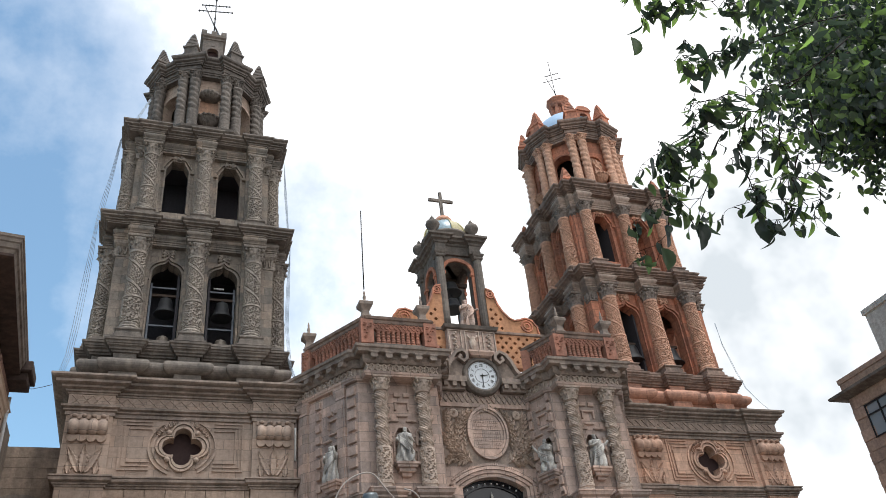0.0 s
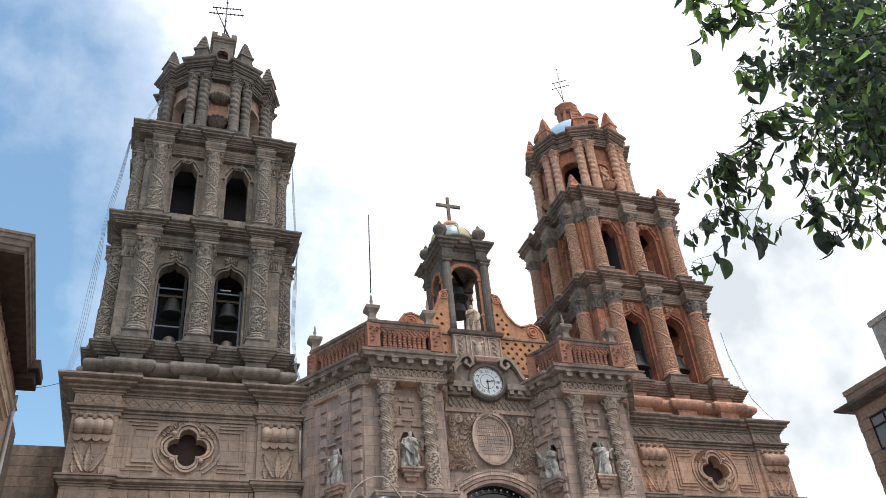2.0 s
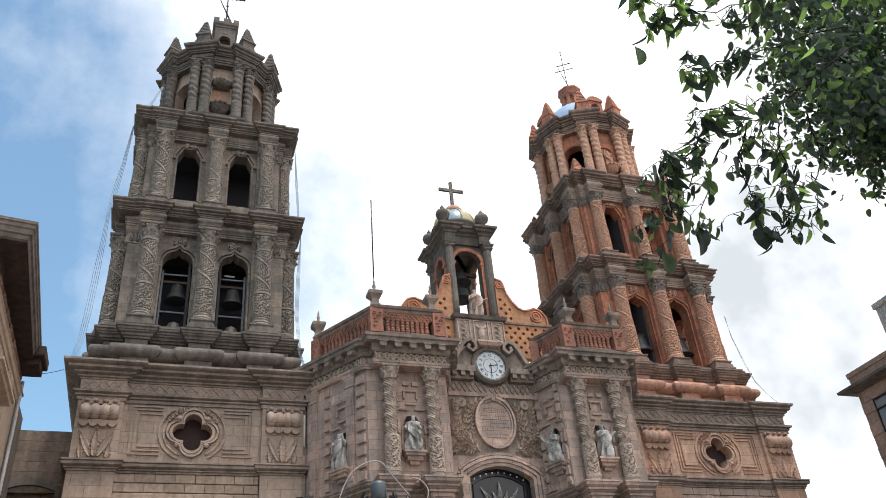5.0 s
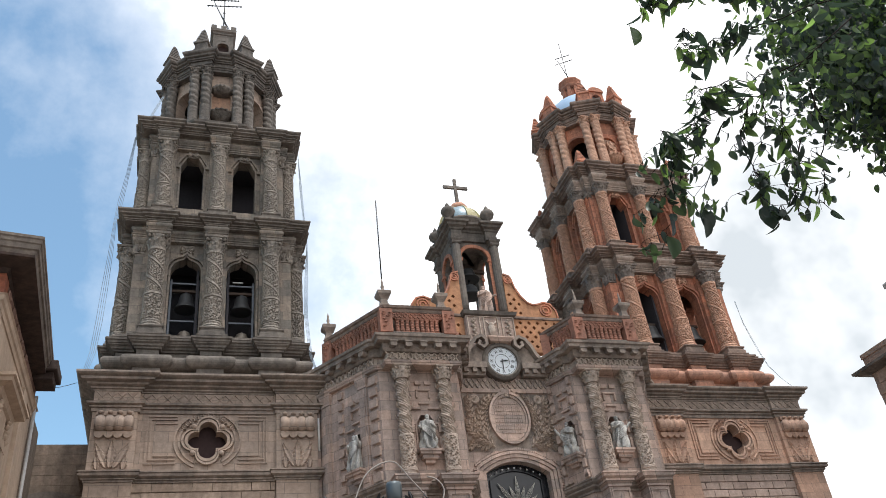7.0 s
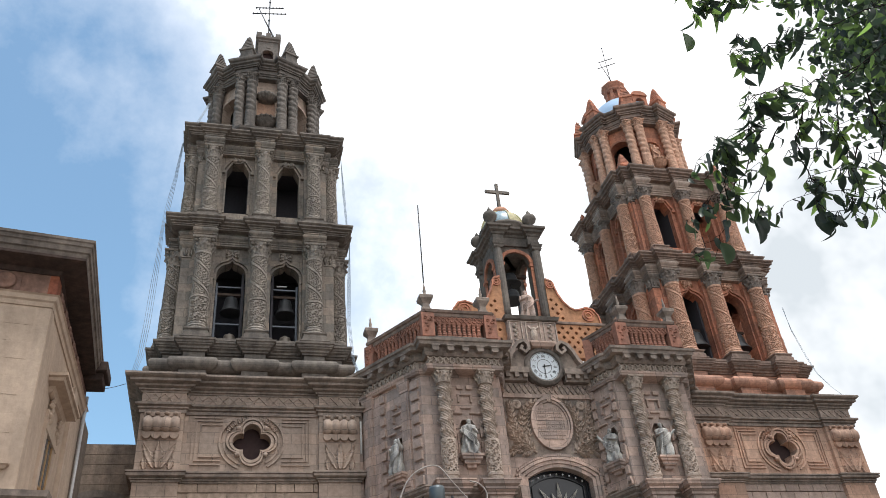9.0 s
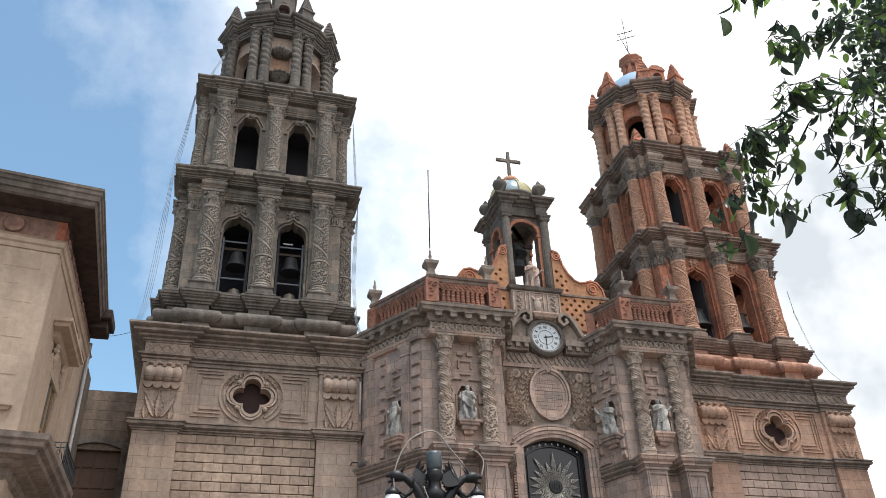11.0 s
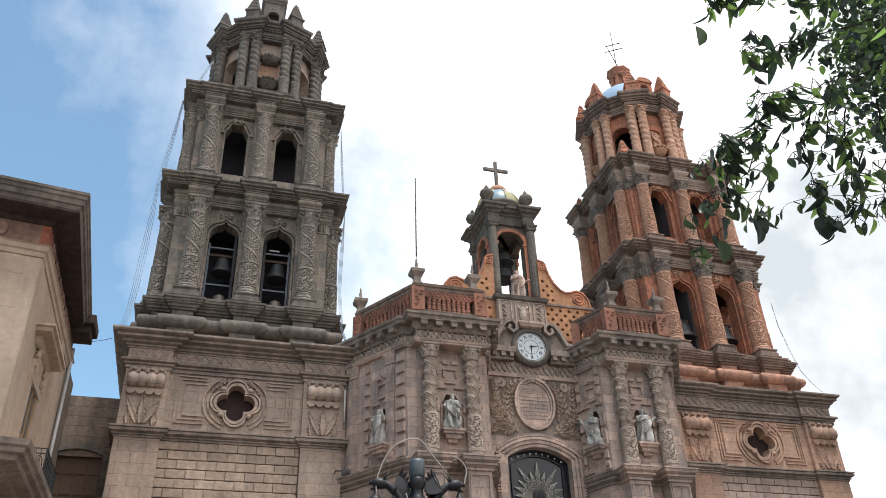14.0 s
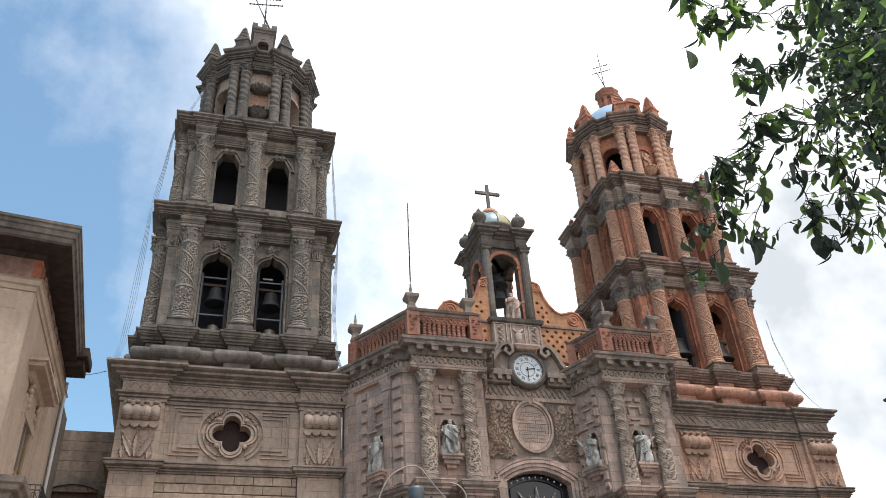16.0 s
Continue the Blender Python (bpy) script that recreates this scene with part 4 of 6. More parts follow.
half = [(9.3, .2), (8.85, -.1), (6.75, -3.5), (2.95, -3.5), (2.3, -1.9)]
front = [(-x, y) for x, y in half] + [(x, y) for x, y in reversed(half)]
wing = [[(9.3, .2), (8.85, -.1), (6.75, -3.5), (2.95, -3.5), (2.3, -1.9), (2.3, 3.0), (9.3, 3.0)]]
half_e = [(9.3, .1), (8.95, -.25), (6.95, -3.55), (6.55, -3.62), (6.55, -4.2), (3.0, -4.2), (3.0, -3.62), (2.75, -3.45), (2.2, -1.98)]


def mirrored(p, s):
    return [(s * x, y) for x, y in (p if s > 0 else p[::-1])]


def ccw(p):
    a = sum(p[i - 1][0] * p[i][1] - p[i][0] * p[i - 1][1] for i in range(len(p)))
    return p if a > 0 else p[::-1]


for s in (-1, 1):
    run(ccw(mirrored(wing[0], s)), [(0, 0), (0, 12.84), (-.62, 12.84), (-.62, 19.1)], "side_wall", PINK)
    pe = ccw(mirrored(half_e + [(2.2, 3.0), (9.3, 3.0)], s))
    run(pe, [(-.4, 18.04), (.0, 18.05), (.03, 18.12), (.06, 18.14), (.09, 18.24), (-.4, 18.28)], "architrave", PINK)
    run(pe, [(-.4, 18.22), (-.10, 18.22), (-.10, 18.70), (-.4, 18.72)], "frieze", PINKC)
    run(pe, [(-.4, 18.64), (.05, 18.66), (.10, 18.74), (.14, 18.80), (-.4, 18.84)], "corbel_bed", CORN)
    run(pe, [(-.4, 18.80), (.10, 18.82), (.12, 19.04), (.40, 19.06), (.44, 19.20), (.52, 19.24), (.54, 19.36), (-.4, 19.42)], "cornice", CORN)

# central bay: the wall round the arched window
b = Build()
arch_wall(b, -2.3, 2.3, 0, 19.1, .8, [(0, 1.60, 7.5, 13.70, .54, "segment")], pose(0, -1.9, 0))
part("portal_wall", b, church, mat=PINK)
# near-black backing, painted as the shade behind the portal window
part("inner_wall", Build().box(-2.3, 2.3, .6, 1.0, 0, 19.1), church, mat=VOID)
b = Build()
for wd, d, k in ((.16, .10, 0), (.16, .16, .2), (.14, .22, .4)):
    h = 1.60 + k * .85
    pts = [(-h, 7.5), (-h, 13.70 + k * .5)] + arch_points(0, h, 13.70 + k * .5, .54 + k * .35, "segment", 20)[1:-1] + [(h, 13.70 + k * .5), (h, 7.5)]
    band(pts, wd, -1.9 - d, -1.88, b)
part("arch_moulding", b, church, mat=PINK)
b = Build()
for i in range(40):
    x = -2.08 + 4.16 * i / 39
    b.box(-.045, .045, -.10, .02, -.06, .06, pose(x, -1.98, 14.02 + .80 * (1 - (x / 2.14) ** 2)))
beads = part("beaded_arch", b, church, mat=PINK)
beads["kind"] = "stuff"
bead = Build().box(-.06, .06, -2.08, -1.9, 0, .08).mesh("bead", PINK)
for s in (-1, 1):
    for i in range(37):
        part("bead", bead, church, pose(s * 2.14, 0, 9.2 + i * .128))
# window glass with a sunburst of metal rays
win = thing("portal_window", "arched dark window with a metal sunburst grille", "window")
pts = [(-1.60, 7.5), (1.60, 7.5)] + arch_points(0, 1.60, 13.70, .54, "segment", 20)[::-1]
part("pane", Build().slab(pts, -1.45, -1.41), win, mat=GLASS)
b = Build()
fr = [(-1.54, 7.5), (-1.54, 13.66)] + arch_points(0, 1.54, 13.66, .52, "segment", 20)[1:-1] + [(1.54, 13.66), (1.54, 7.5)]
band(fr, .06, -1.55, -1.42, b)
fr = [(-1.28, 7.5), (-1.28, 13.5)] + arch_points(0, 1.28, 13.5, .42, "segment", 20)[1:-1] + [(1.28, 13.5), (1.28, 7.5)]
band(fr, .03, -1.53, -1.46, b)
part("window_frame", b, win, mat=IRON)
b = Build()
zc = 12.05
for i in range(20):
    a = 2 * math.pi * i / 20
    ln = 1.62 if i % 2 == 0 else 1.2
    ln = min(ln, 1.22 / max(.2, abs(math.sin(a))) if abs(math.sin(a)) > .75 else ln)
    m = pose(0, -1.56, zc) @ Matrix.Rotation(a, 4, "Y")
    for k in (-2, -1, 0, 1, 2):
        b.tube([m @ Vector((k * .02, 0, .3)), m @ Vector((k * .05, 0, ln * .62)), m @ Vector((0, 0, ln))], .009, 4)
part("ray", b, win, mat=METAL, label="thin metal sunburst rays")
b = Build()
b.lathe([(.34, -.05), (.36, 0), (.30, .05), (.28, .06)], 24, pose(0, -1.55, zc, 90, 0, 0))
for k in range(4):
    b.box(-.2 + .12 * k, -.17 + .12 * k, -1.66, -1.6, zc - .15, zc + .15)
part("medallion", b, win, mat=IRON)
b = Build()
for i in range(9):
    x = -1.25 + .3125 * i
    b.lathe([(.01, -.05), (.05, 0), (.01, .05)], 8, pose(x, -1.6, 13.58 + .47 * (1 - (x / 1.5) ** 2)))
part("bulb", b, win, mat=LAMPW, label="small white light bulbs")

# frieze and cornice of the central bay
part("central_architrave", Build().box(-2.3, 2.3, -2.02, -1.9, 17.72, 17.92), church, mat=PINK)
part("central_frieze", Build().box(-2.3, 2.3, -1.97, -1.9, 17.92, 18.5), church, mat=PINKC)
b = Build()
lattice(b, -2.25, 2.25, 17.96, 18.46, -2.0, 16, .06)
part("frieze_lattice", b, church, mat=PINK)
for s in (-1, 1):
    b = Build()
    b.weld = True
    b.box(min(s * .95, s * 2.3), max(s * .95, s * 2.3), -2.5, -1.9, 18.85, 19.15)
    b.box(min(s * 1.0, s * 2.3), max(s * 1.0, s * 2.3), -2.3, -1.9, 18.5, 18.86)
    for k in range(3):
        b.box(s * (1.15 + .45 * k) - .11, s * (1.15 + .45 * k) + .11, -2.48, -2.0, 18.62, 18.855)
    part("central_cornice", b, church, mat=CORN)

# lattice of the side friezes and corbels under the cornice
for s in (-1, 1):
    e = [Vector((s * x, y)) for x, y in half_e]
    for p, q in ((e[1], e[2]), (e[4], e[5]), (e[7], e[8])):
        if s > 0:
            p, q = q, p
        d = q - p
        m = Matrix.Translation((p.x, p.y, 0)) @ Matrix.Rotation(math.atan2(d.y, d.x), 4, "Z")
        b = Build()
        n = max(4, int(d.length / .29))
        lattice(b, .04, d.length - .04, 18.26, 18.66, .05, n, .055, m)
        for k in range(n):
            c = .04 + (d.length - .08) * (k + .5) / n
            b.lathe([(.10, -.05), (.11, .0), (.06, .03)], 8, m @ pose(c, .03, 18.46, 90, 0, 0), caps=False)
        part("frieze_lattice", b, church, mat=PINKC)
corb = Build()
corb.slab([(-.16, 0), (-.10, -.06), (.10, -.06), (.16, 0), (.16, .2), (-.16, .2)], -.42, .05)
corb.box(-.2, .2, -.46, .05, .16, .24)
corb = corb.mesh("corbel", CORN)
for s in (-1, 1):
    e = [(s * x, y) for x, y in half_e]
    for (p, q), n in (((e[1], e[2]), 5), ((e[4], e[5]), 5), ((e[7], e[8]), 3)):
        d = Vector((q[0] - p[0], q[1] - p[1]))
        ang = math.atan2(d.y, d.x) if s < 0 else math.atan2(-d.y, -d.x)
        for k in range(n):
            c = Vector(p) + d * (k + .5) / n
            part("corbel", corb, church, Matrix.Translation((c.x, c.y, 18.83)) @ Matrix.Rotation(ang, 4, "Z"))

# twisted columns of the front bays
ZB, ZT, ZC = 12.85, 17.42, 18.06


def vine_column():
    b = Build()
    h = ZT - ZB
    rows = 190

    def fn(a, z, r):
        t = (z - ZB) / h
        if t < .035:
            return r * 1.28
        if t < .06:
            return r * 1.1
        if t < .09:
            return r * 1.2
        if t < .40:
            return r * (1.14 if math.sin(a * 9 + 1.5 * math.sin(z * 14)) * math.sin(z * 27 + 1.4 * math.sin(a * 4)) > -.12 else .95)
        if t < .425:
            return r * 1.14
        ph = (z - ZB) * 2 * math.pi / .50
        return r * (.82 + .22 * max(0, math.sin(ph + a * 1.0)) + .05 * (1 if math.sin(a * 9 + ph * 4) > -.2 else -1))
    b.lathe([(.30, ZB + h * k / rows) for k in range(rows + 1)], 72, fn=fn, smooth=False)
    for k in range(5):
        z = ZB + h * .47 + .5 * k
        for j in range(3):
            a = j * 2.09 + k * .8
            m = pose(0, 0, z) @ Matrix.Rotation(a, 4, "Z")
            b.add([(.24, -.10, 0), (.24, .10, 0), (.40, -.12, .12), (.40, .12, .12), (.42, 0, .30), (.33, 0, .1)], [(0, 5, 2), (5, 1, 3), (2, 5, 4), (5, 3, 4)], False, m)
    return b.mesh("vine_column", PINKC)


vcol = vine_column()
vcap = capital(.30, ZT, ZC, PINKC, "vine_capital")
ped = Build()
ped.sweep([(-.52, -.42), (.52, -.42), (.52, .5), (-.52, .5)], [(.06, 8.6), (.06, 9.0), (0, 9.1), (0, 12.2), (.08, 12.22), (.08, 12.32), (.05, 12.33), (.2, 12.44), (.2, 12.52), (.16, 12.53), (.3, 12.62), (.32, 12.74), (.36, 12.76), (.36, 12.83), (-.1, 12.87)])
ped.box(-.46, -.38, -.48, -.40, 9.2, 12.1)
ped.box(.38, .46, -.48, -.40, 9.2, 12.1)
ped.box(-.38, .38, -.479, -.40, 12.02, 12.1)
ped.slab([(0, 9.6), (.30, 10.85), (0, 11.9), (-.30, 10.85)], -.47, -.40)
ped.slab([(0, 10.0), (.19, 10.85), (0, 11.5), (-.19, 10.85)], -.53, -.46)
ped = ped.mesh("column_pedestal", PINK)
for s in (-1, 1):
    for x in (XA, XB):
        o = part("column", vcol, church, pose(s * x, -3.85, 0))
        part("capital", vcap, o)
        part("pedestal", ped, o)
# string course at the columns' feet along the walls
for s in (-1, 1):
    run(ccw(mirrored([(9.25, .2), (8.85, -.1), (6.75, -3.5), (2.95, -3.5), (2.35, -2.0), (2.35, 1.0), (9.25, 1.0)], s)),
        [(-.2, 12.2), (.08, 12.22), (.08, 12.32), (.05, 12.33), (.2, 12.44), (.2, 12.52), (.16, 12.53), (.28, 12.62), (.30, 12.72), (.34, 12.74), (.34, 12.81), (-.2, 12.86)], "string_course", CORN)

# pilasters at the corners of the folds, with sunk panels of blocks between
PAN = {}


def raised(w, h, d=.125):
    k = (round(w, 2), round(h, 2))
    if k not in PAN:
        PAN[k] = Build().sweep([(-w / 2, -d), (w / 2, -d), (w / 2, .1), (-w / 2, .1)], [(-.02, 0), (0, .02), (0, h - .02), (-.02, h)]).mesh("panel_stone", PINKB)
    return PAN[k]


def wall_dress(p, q, niche_u, drop, outer):
    """Raised stones in a meander on one fold of the front, from p to q in plan, with a niche for a figure."""
    p, q = Vector(p), Vector(q)
    d = q - p
    ln = d.length
    m = Matrix.Translation((p.x, p.y, 0)) @ Matrix.Rotation(math.atan2(d.y, d.x), 4, "Z")
    z = 12.95
    while z < 17.7 and ln < 3.7:
        for u in (.22, ln - .22):
            part("panel_stone", raised(.2, .40), church, m @ pose(u, 0, z))
        z += .52
    while z < 17.7 and outer:
        part("panel_stone", raised(.46, .40), church, m @ pose(ln - .36 if outer < 0 else .36, 0, z))
        part("panel_stone", raised(.30, .36), church, m @ pose(niche_u - .98, 0, z + .06))
        z += .56
    c = niche_u
    for z, dx, w, h in ((16.2, -.42, .5, .09), (16.2, .42, .5, .09), (16.45, 0, .5, .09), (16.75, -.3, .09, .35), (16.75, .3, .09, .35), (17.1, 0, .7, .09), (17.4, -.2, .3, .2), (17.4, .25, .3, .2),
                        (14.2, -.62, .12, .7), (14.2, .62, .12, .7), (15.1, -.62, .12, .7), (15.1, .62, .12, .7), (13.05, -.5, .3, .2), (13.05, .5, .3, .2)):
        part("panel_stone", raised(w, h), church, m @ pose(c + dx, 0, z - drop))
    # niche: moulded edge, plain back and bracket
    low = m @ pose(0, 0, -drop)
    b = Build()
    top = arch_points(c, .41, 15.55, .38, "cut")
    band([(c - .41, 14.25)] + top + [(c + .41, 14.25)], .08, -.07, .03, b)
    for e in (-1, 1):
        b.box(c + e * .52 - .10, c + e * .52 + .10, -.09, .03, 15.50, 15.60)
    nf = part("niche_frame", b, church, low, mat=PINK)
    part("niche_back", Build().box(-.45, .45, .46, .60, 14.2, 16.0), nf, pose(c, 0, 0), mat=PINK)
    b = Build()
    for w, h0, h1, dd in ((.52, 14.12, 14.24, .48), (.46, 14.0, 14.13, .42), (.36, 13.82, 14.01, .32), (.22, 13.66, 13.83, .2)):
        b.sweep([(-w, 0.05), (-w, -dd), (w, -dd), (w, .05)], [(-.03, h0), (0, h0 + .03), (0, h1)])
    part("niche_bracket", b, nf, pose(c, 0, 0), mat=PINK)
    return low @ pose(c, -.20, 14.25)


SPOT = []
for s in (-1, 1):
    if s < 0:
        folds = [((-8.85, -.1), (-6.75, -3.5), 2.45), ((-6.75, -3.5), (-2.95, -3.5), 2.0), ((-2.95, -3.5), (-2.3, -1.9), .88)]
    else:
        folds = [((6.75, -3.5), (8.85, -.1), 2.05), ((2.95, -3.5), (6.75, -3.5), 1.8), ((2.3, -1.9), (2.95, -3.5), 1.0)]
    for k, (p, q, c) in enumerate(folds):
        carved = not (s < 0 and k == 2 or s > 0 and k == 0)
        drop = .5 if s < 0 and k == 0 else .08
        d = Vector(q) - Vector(p)
        b = Build()
        arch_wall(b, 0, d.length, 12.8, 19.1, .62, [(c, .41, 14.25 - drop, 15.55 - drop, .38, "cut")] if carved else [])
        part("fold_wall", b, church, Matrix.Translation((p[0], p[1], 0)) @ Matrix.Rotation(math.atan2(d.y, d.x), 4, "Z"), mat=PINK)
        if carved:
            SPOT.append(wall_dress(p, q, c, drop, -1 if s < 0 and k == 0 else 0))
for s in (-1, 1):
    part("fold_wall", Build().box(s * 8.86 if s > 0 else -9.3, 9.3 if s > 0 else -8.86, .0, .8, 12.8, 19.1), church, mat=PINK)
for k, m in enumerate(SPOT):
    single("statue", statue_mesh(1.64, MARBLE, 20 + k), MARBLE, "white marble robed figure standing in a wall niche", "statue", "figures of the church front", m=m)
# pilasters on the outer folds
for s in (-1, 1):
    p, q = (Vector((s * 8.85, -.1)), Vector((s * 6.75, -3.5)))
    d = (q - p)
    ang = math.atan2(d.y, d.x) if s < 0 else math.atan2(-d.y, -d.x)
    for u in (.12, .74):
        c = p + d * u
        b = Build()
        b.box(-.26, .26, -.09, .05, 12.85, 17.5)
        b.sweep([(-.26, -.09), (.26, -.09), (.26, .05), (-.26, .05)], [(0, 17.45), (.04, 17.5), (.02, 17.6), (.10, 17.85), (.12, 18.04), (0, 18.06)])
        b.box(-.16, .16, -.13, -.08, 13.1, 17.2)
        part("pilaster", b, church, Matrix.Translation((c.x, c.y, 0)) @ Matrix.Rotation(ang, 4, "Z"), mat=PINK)

# plaque with foliage
plq = thing("inscribed_plaque", "oval stone plaque with worn carved lettering", "plaque")
b = Build()
pe = [(1.0 * math.cos(2 * math.pi * i / 48), 1.28 * math.sin(2 * math.pi * i / 48)) for i in range(48)]
b.slab([(x * .86, 16.42 + z * .88) for x, z in pe], -1.98, -1.88)
part("field", b, plq, mat=PINK)
b = Build()
for k0, k1, d in ((.84, .93, .14), (.95, 1.06, .2)):
    for i in range(48):
        j = (i + 1) % 48
        b.slab([(pe[i][0] * k0, 16.42 + pe[i][1] * k0), (pe[j][0] * k0, 16.42 + pe[j][1] * k0), (pe[j][0] * k1, 16.42 + pe[j][1] * k1), (pe[i][0] * k1, 16.42 + pe[i][1] * k1)][::-1], -1.9 - d, -1.88)
part("rim", b, plq, mat=PINK)
rg = random.Random(5)
for row in range(9):
    z = 17.16 - row * .185
    w = .72 * math.sqrt(max(0, 1 - ((z - 16.42) / 1.12) ** 2)) + .02
    b = Build()
    x = -w
    while x < w - .05:
        k = rg.uniform(.05, .10)
        b.box(x, min(x + k, w), -2.005, -1.975, z - .055, z + .055)
        x += k + rg.choice((.025, .025, .03))
    part("lettering_line", b, plq, mat=PINK)
b = Build()


def spray(pts, n, size):
    """A carved winding branch with lobed leaves on both sides."""
    pts = [(p.x, -1.95, p.y) for p in glide([Vector(p) for p in pts], 5)]
    b.tube(pts, .055, 6, .5)
    for i in range(n):
        t = (i + .5) / n * (len(pts) - 1)
        k = min(int(t), len(pts) - 2)
        c = Vector(pts[k]).lerp(Vector(pts[k + 1]), t - k)
        d = Vector(pts[k + 1]) - Vector(pts[k])
        for e in (-1, 1):
            leaf_relief(b, c.x, c.z, math.atan2(d.x, d.z) + e * .72, size * (1 - .35 * i / n), size * .25, -1.92, .15, lobes=2)
    leaf_relief(b, pts[-1][0], pts[-1][2], math.atan2(d.x, d.z), size * .7, size * .22, -1.93, .13, lobes=3)


for s in (-1, 1):
    spray([(s * .95, 14.95), (s * 1.42, 15.45), (s * 1.52, 16.2), (s * 1.38, 16.9), (s * 1.0, 17.38), (s * .3, 17.60)], 13, .46)
    spray([(s * 1.5, 15.65), (s * 1.86, 16.2), (s * 1.98, 16.9), (s * 2.0, 17.35)], 8, .42)
    spray([(s * 1.6, 15.45), (s * 2.02, 15.75), (s * 2.16, 16.15)], 5, .38)
    spray([(s * 1.1, 15.12), (s * 1.5, 15.0), (s * 1.9, 15.12), (s * 2.18, 14.95)], 8, .36)
    spray([(s * 1.25, 15.3), (s * 1.62, 15.36), (s * 1.9, 15.3)], 4, .30)
    spray([(s * 1.22, 15.6), (s * 1.24, 16.3), (s * 1.16, 16.9), (s * .95, 17.25)], 9, .24)
    for r in (.20, .12, .05):
        b.lathe([(r, -.02), (r * 1.25, .05), (r * .8, .10), (r * .6, .05)], 16, pose(s * 1.66, -1.95, 17.36, 90, 0, 0), caps=False)
leaf_relief(b, 0, 17.5, 0, .3, .2, -2.0, .12, lobes=3)
# darker stone colour here paints the recess shade between the leaves
part("foliage_ground", Build().box(-2.28, 2.28, -1.915, -1.89, 14.75, 17.7), plq, mat=CORN)
part("carved_foliage", b, plq, mat=RELIEF, label="carved leafy branches and horns of plenty")

# clock under a broken pediment
clk = thing("tower_clock", "round white clock dial with black Roman numerals", "clock", at=(0, -2.2, 19.32))
clk.scale = (1.1, 1, 1.1)
b = Build()
b.lathe([(.70, .0), (.72, .14), (.80, .18), (.84, .12), (.92, .12), (.95, .04), (.95, -.3)], 48, pose(0, 0, 0, 90, 0, 0), caps=False)
part("frame", b, clk, mat=SOOT)
part("dial", Build().lathe([(.72, 0), (.72, .05)], 48, pose(0, 0, 0, 90, 0, 0)), clk, mat=DIAL)
for k0, k1 in ((.34, .355), (.66, .675)):
    b = Build()
    for i in range(48):
        a0, a1 = 2 * math.pi * i / 48, 2 * math.pi * (i + 1) / 48
        b.slab([(k0 * math.cos(a0), k0 * math.sin(a0)), (k1 * math.cos(a0), k1 * math.sin(a0)), (k1 * math.cos(a1), k1 * math.sin(a1)), (k0 * math.cos(a1), k0 * math.sin(a1))], -.062, -.05)
    part("dial_ring", b, clk, mat=IRON)
for i, word in enumerate(("XII", "I", "II", "III", "IIII", "V", "VI", "VII", "VIII", "IX", "X", "XI")):
    fc = bpy.data.curves.new("numeral", "FONT")
    fc.body, fc.size, fc.align_x, fc.align_y, fc.extrude = word, .215, "CENTER", "CENTER", .004
    fc.materials.append(IRON)
    o = new("numeral", fc)
    o.parent = clk
    a = math.pi / 2 - i * math.pi / 6
    o.matrix_basis = Matrix.Translation((.51 * math.cos(a), -.062, .51 * math.sin(a))) @ Matrix.Rotation(a - math.pi / 2, 4, Vector((0, -1, 0))) @ pose(0, 0, 0, 90, 0, 0) @ Matrix.Diagonal((.72, 1, 1, 1))
for ang, ln, w in ((180, .56, .022), (80, .38, .028)):
    b = Build()
    b.slab([(-w, -.1), (w, -.1), (w * .6, ln * .8), (0, ln), (-w * .6, ln * .8)], -.09, -.075)
    part("pointer", b, clk, pose(0, 0, 0, 0, ang, 0), mat=IRON)
b = Build()


def volute(cx, cz, s, r, y0, y1, b, turns=2.2, w=.13):
    pts = []
    for k in range(int(turns * 16) + 1):
        a = k / 16 * 2 * math.pi
        q = r * (1 - .36 * k / 16)
        if q < .05:
            break
        pts.append((cx + s * q * math.cos(a), cz - q * math.sin(a)))
    pts = [(cx + s * r * 1.0, cz + .9 * r)] * 0 + pts
    if s > 0:
        pts = pts[::-1]
    band(pts, w * .7, y0, y1, b)


for s in (-1, 1):
    b = Build()
    pts = [(s * 2.15, 19.2), (s * 1.95, 19.35), (s * 1.75, 19.62), (s * 1.55, 20.05), (s * 1.3, 20.42), (s * 1.02, 20.55), (s * .85, 20.4), (s * .84, 20.2), (s * .98, 20.08), (s * 1.1, 20.18), (s * 1.02, 20.3)]
    band(pts if s < 0 else pts[::-1], .17, -2.5, -1.95, b)
    b.slab([(s * 2.1, 19.12), (s * 1.75, 19.55), (s * 1.55, 20.0), (s * 1.2, 20.3), (s * .9, 20.3), (s * .85, 19.9), (s * .95, 19.12)][::-s], -2.2, -1.9)
    part("broken_pediment", b, church, mat=CORN)
b = Build()
b.box(-.9, .9, -2.15, -1.9, 19.1, 20.5)
b.sweep([(-.62, -2.55), (.62, -2.55), (.62, -1.9), (-.62, -1.9)], [(-.25, 20.28), (-.05, 20.34), (0, 20.42), (.06, 20.5), (.06, 20.58), (-.2, 20.62)])
part("clock_backing", b, church, mat=PINK)

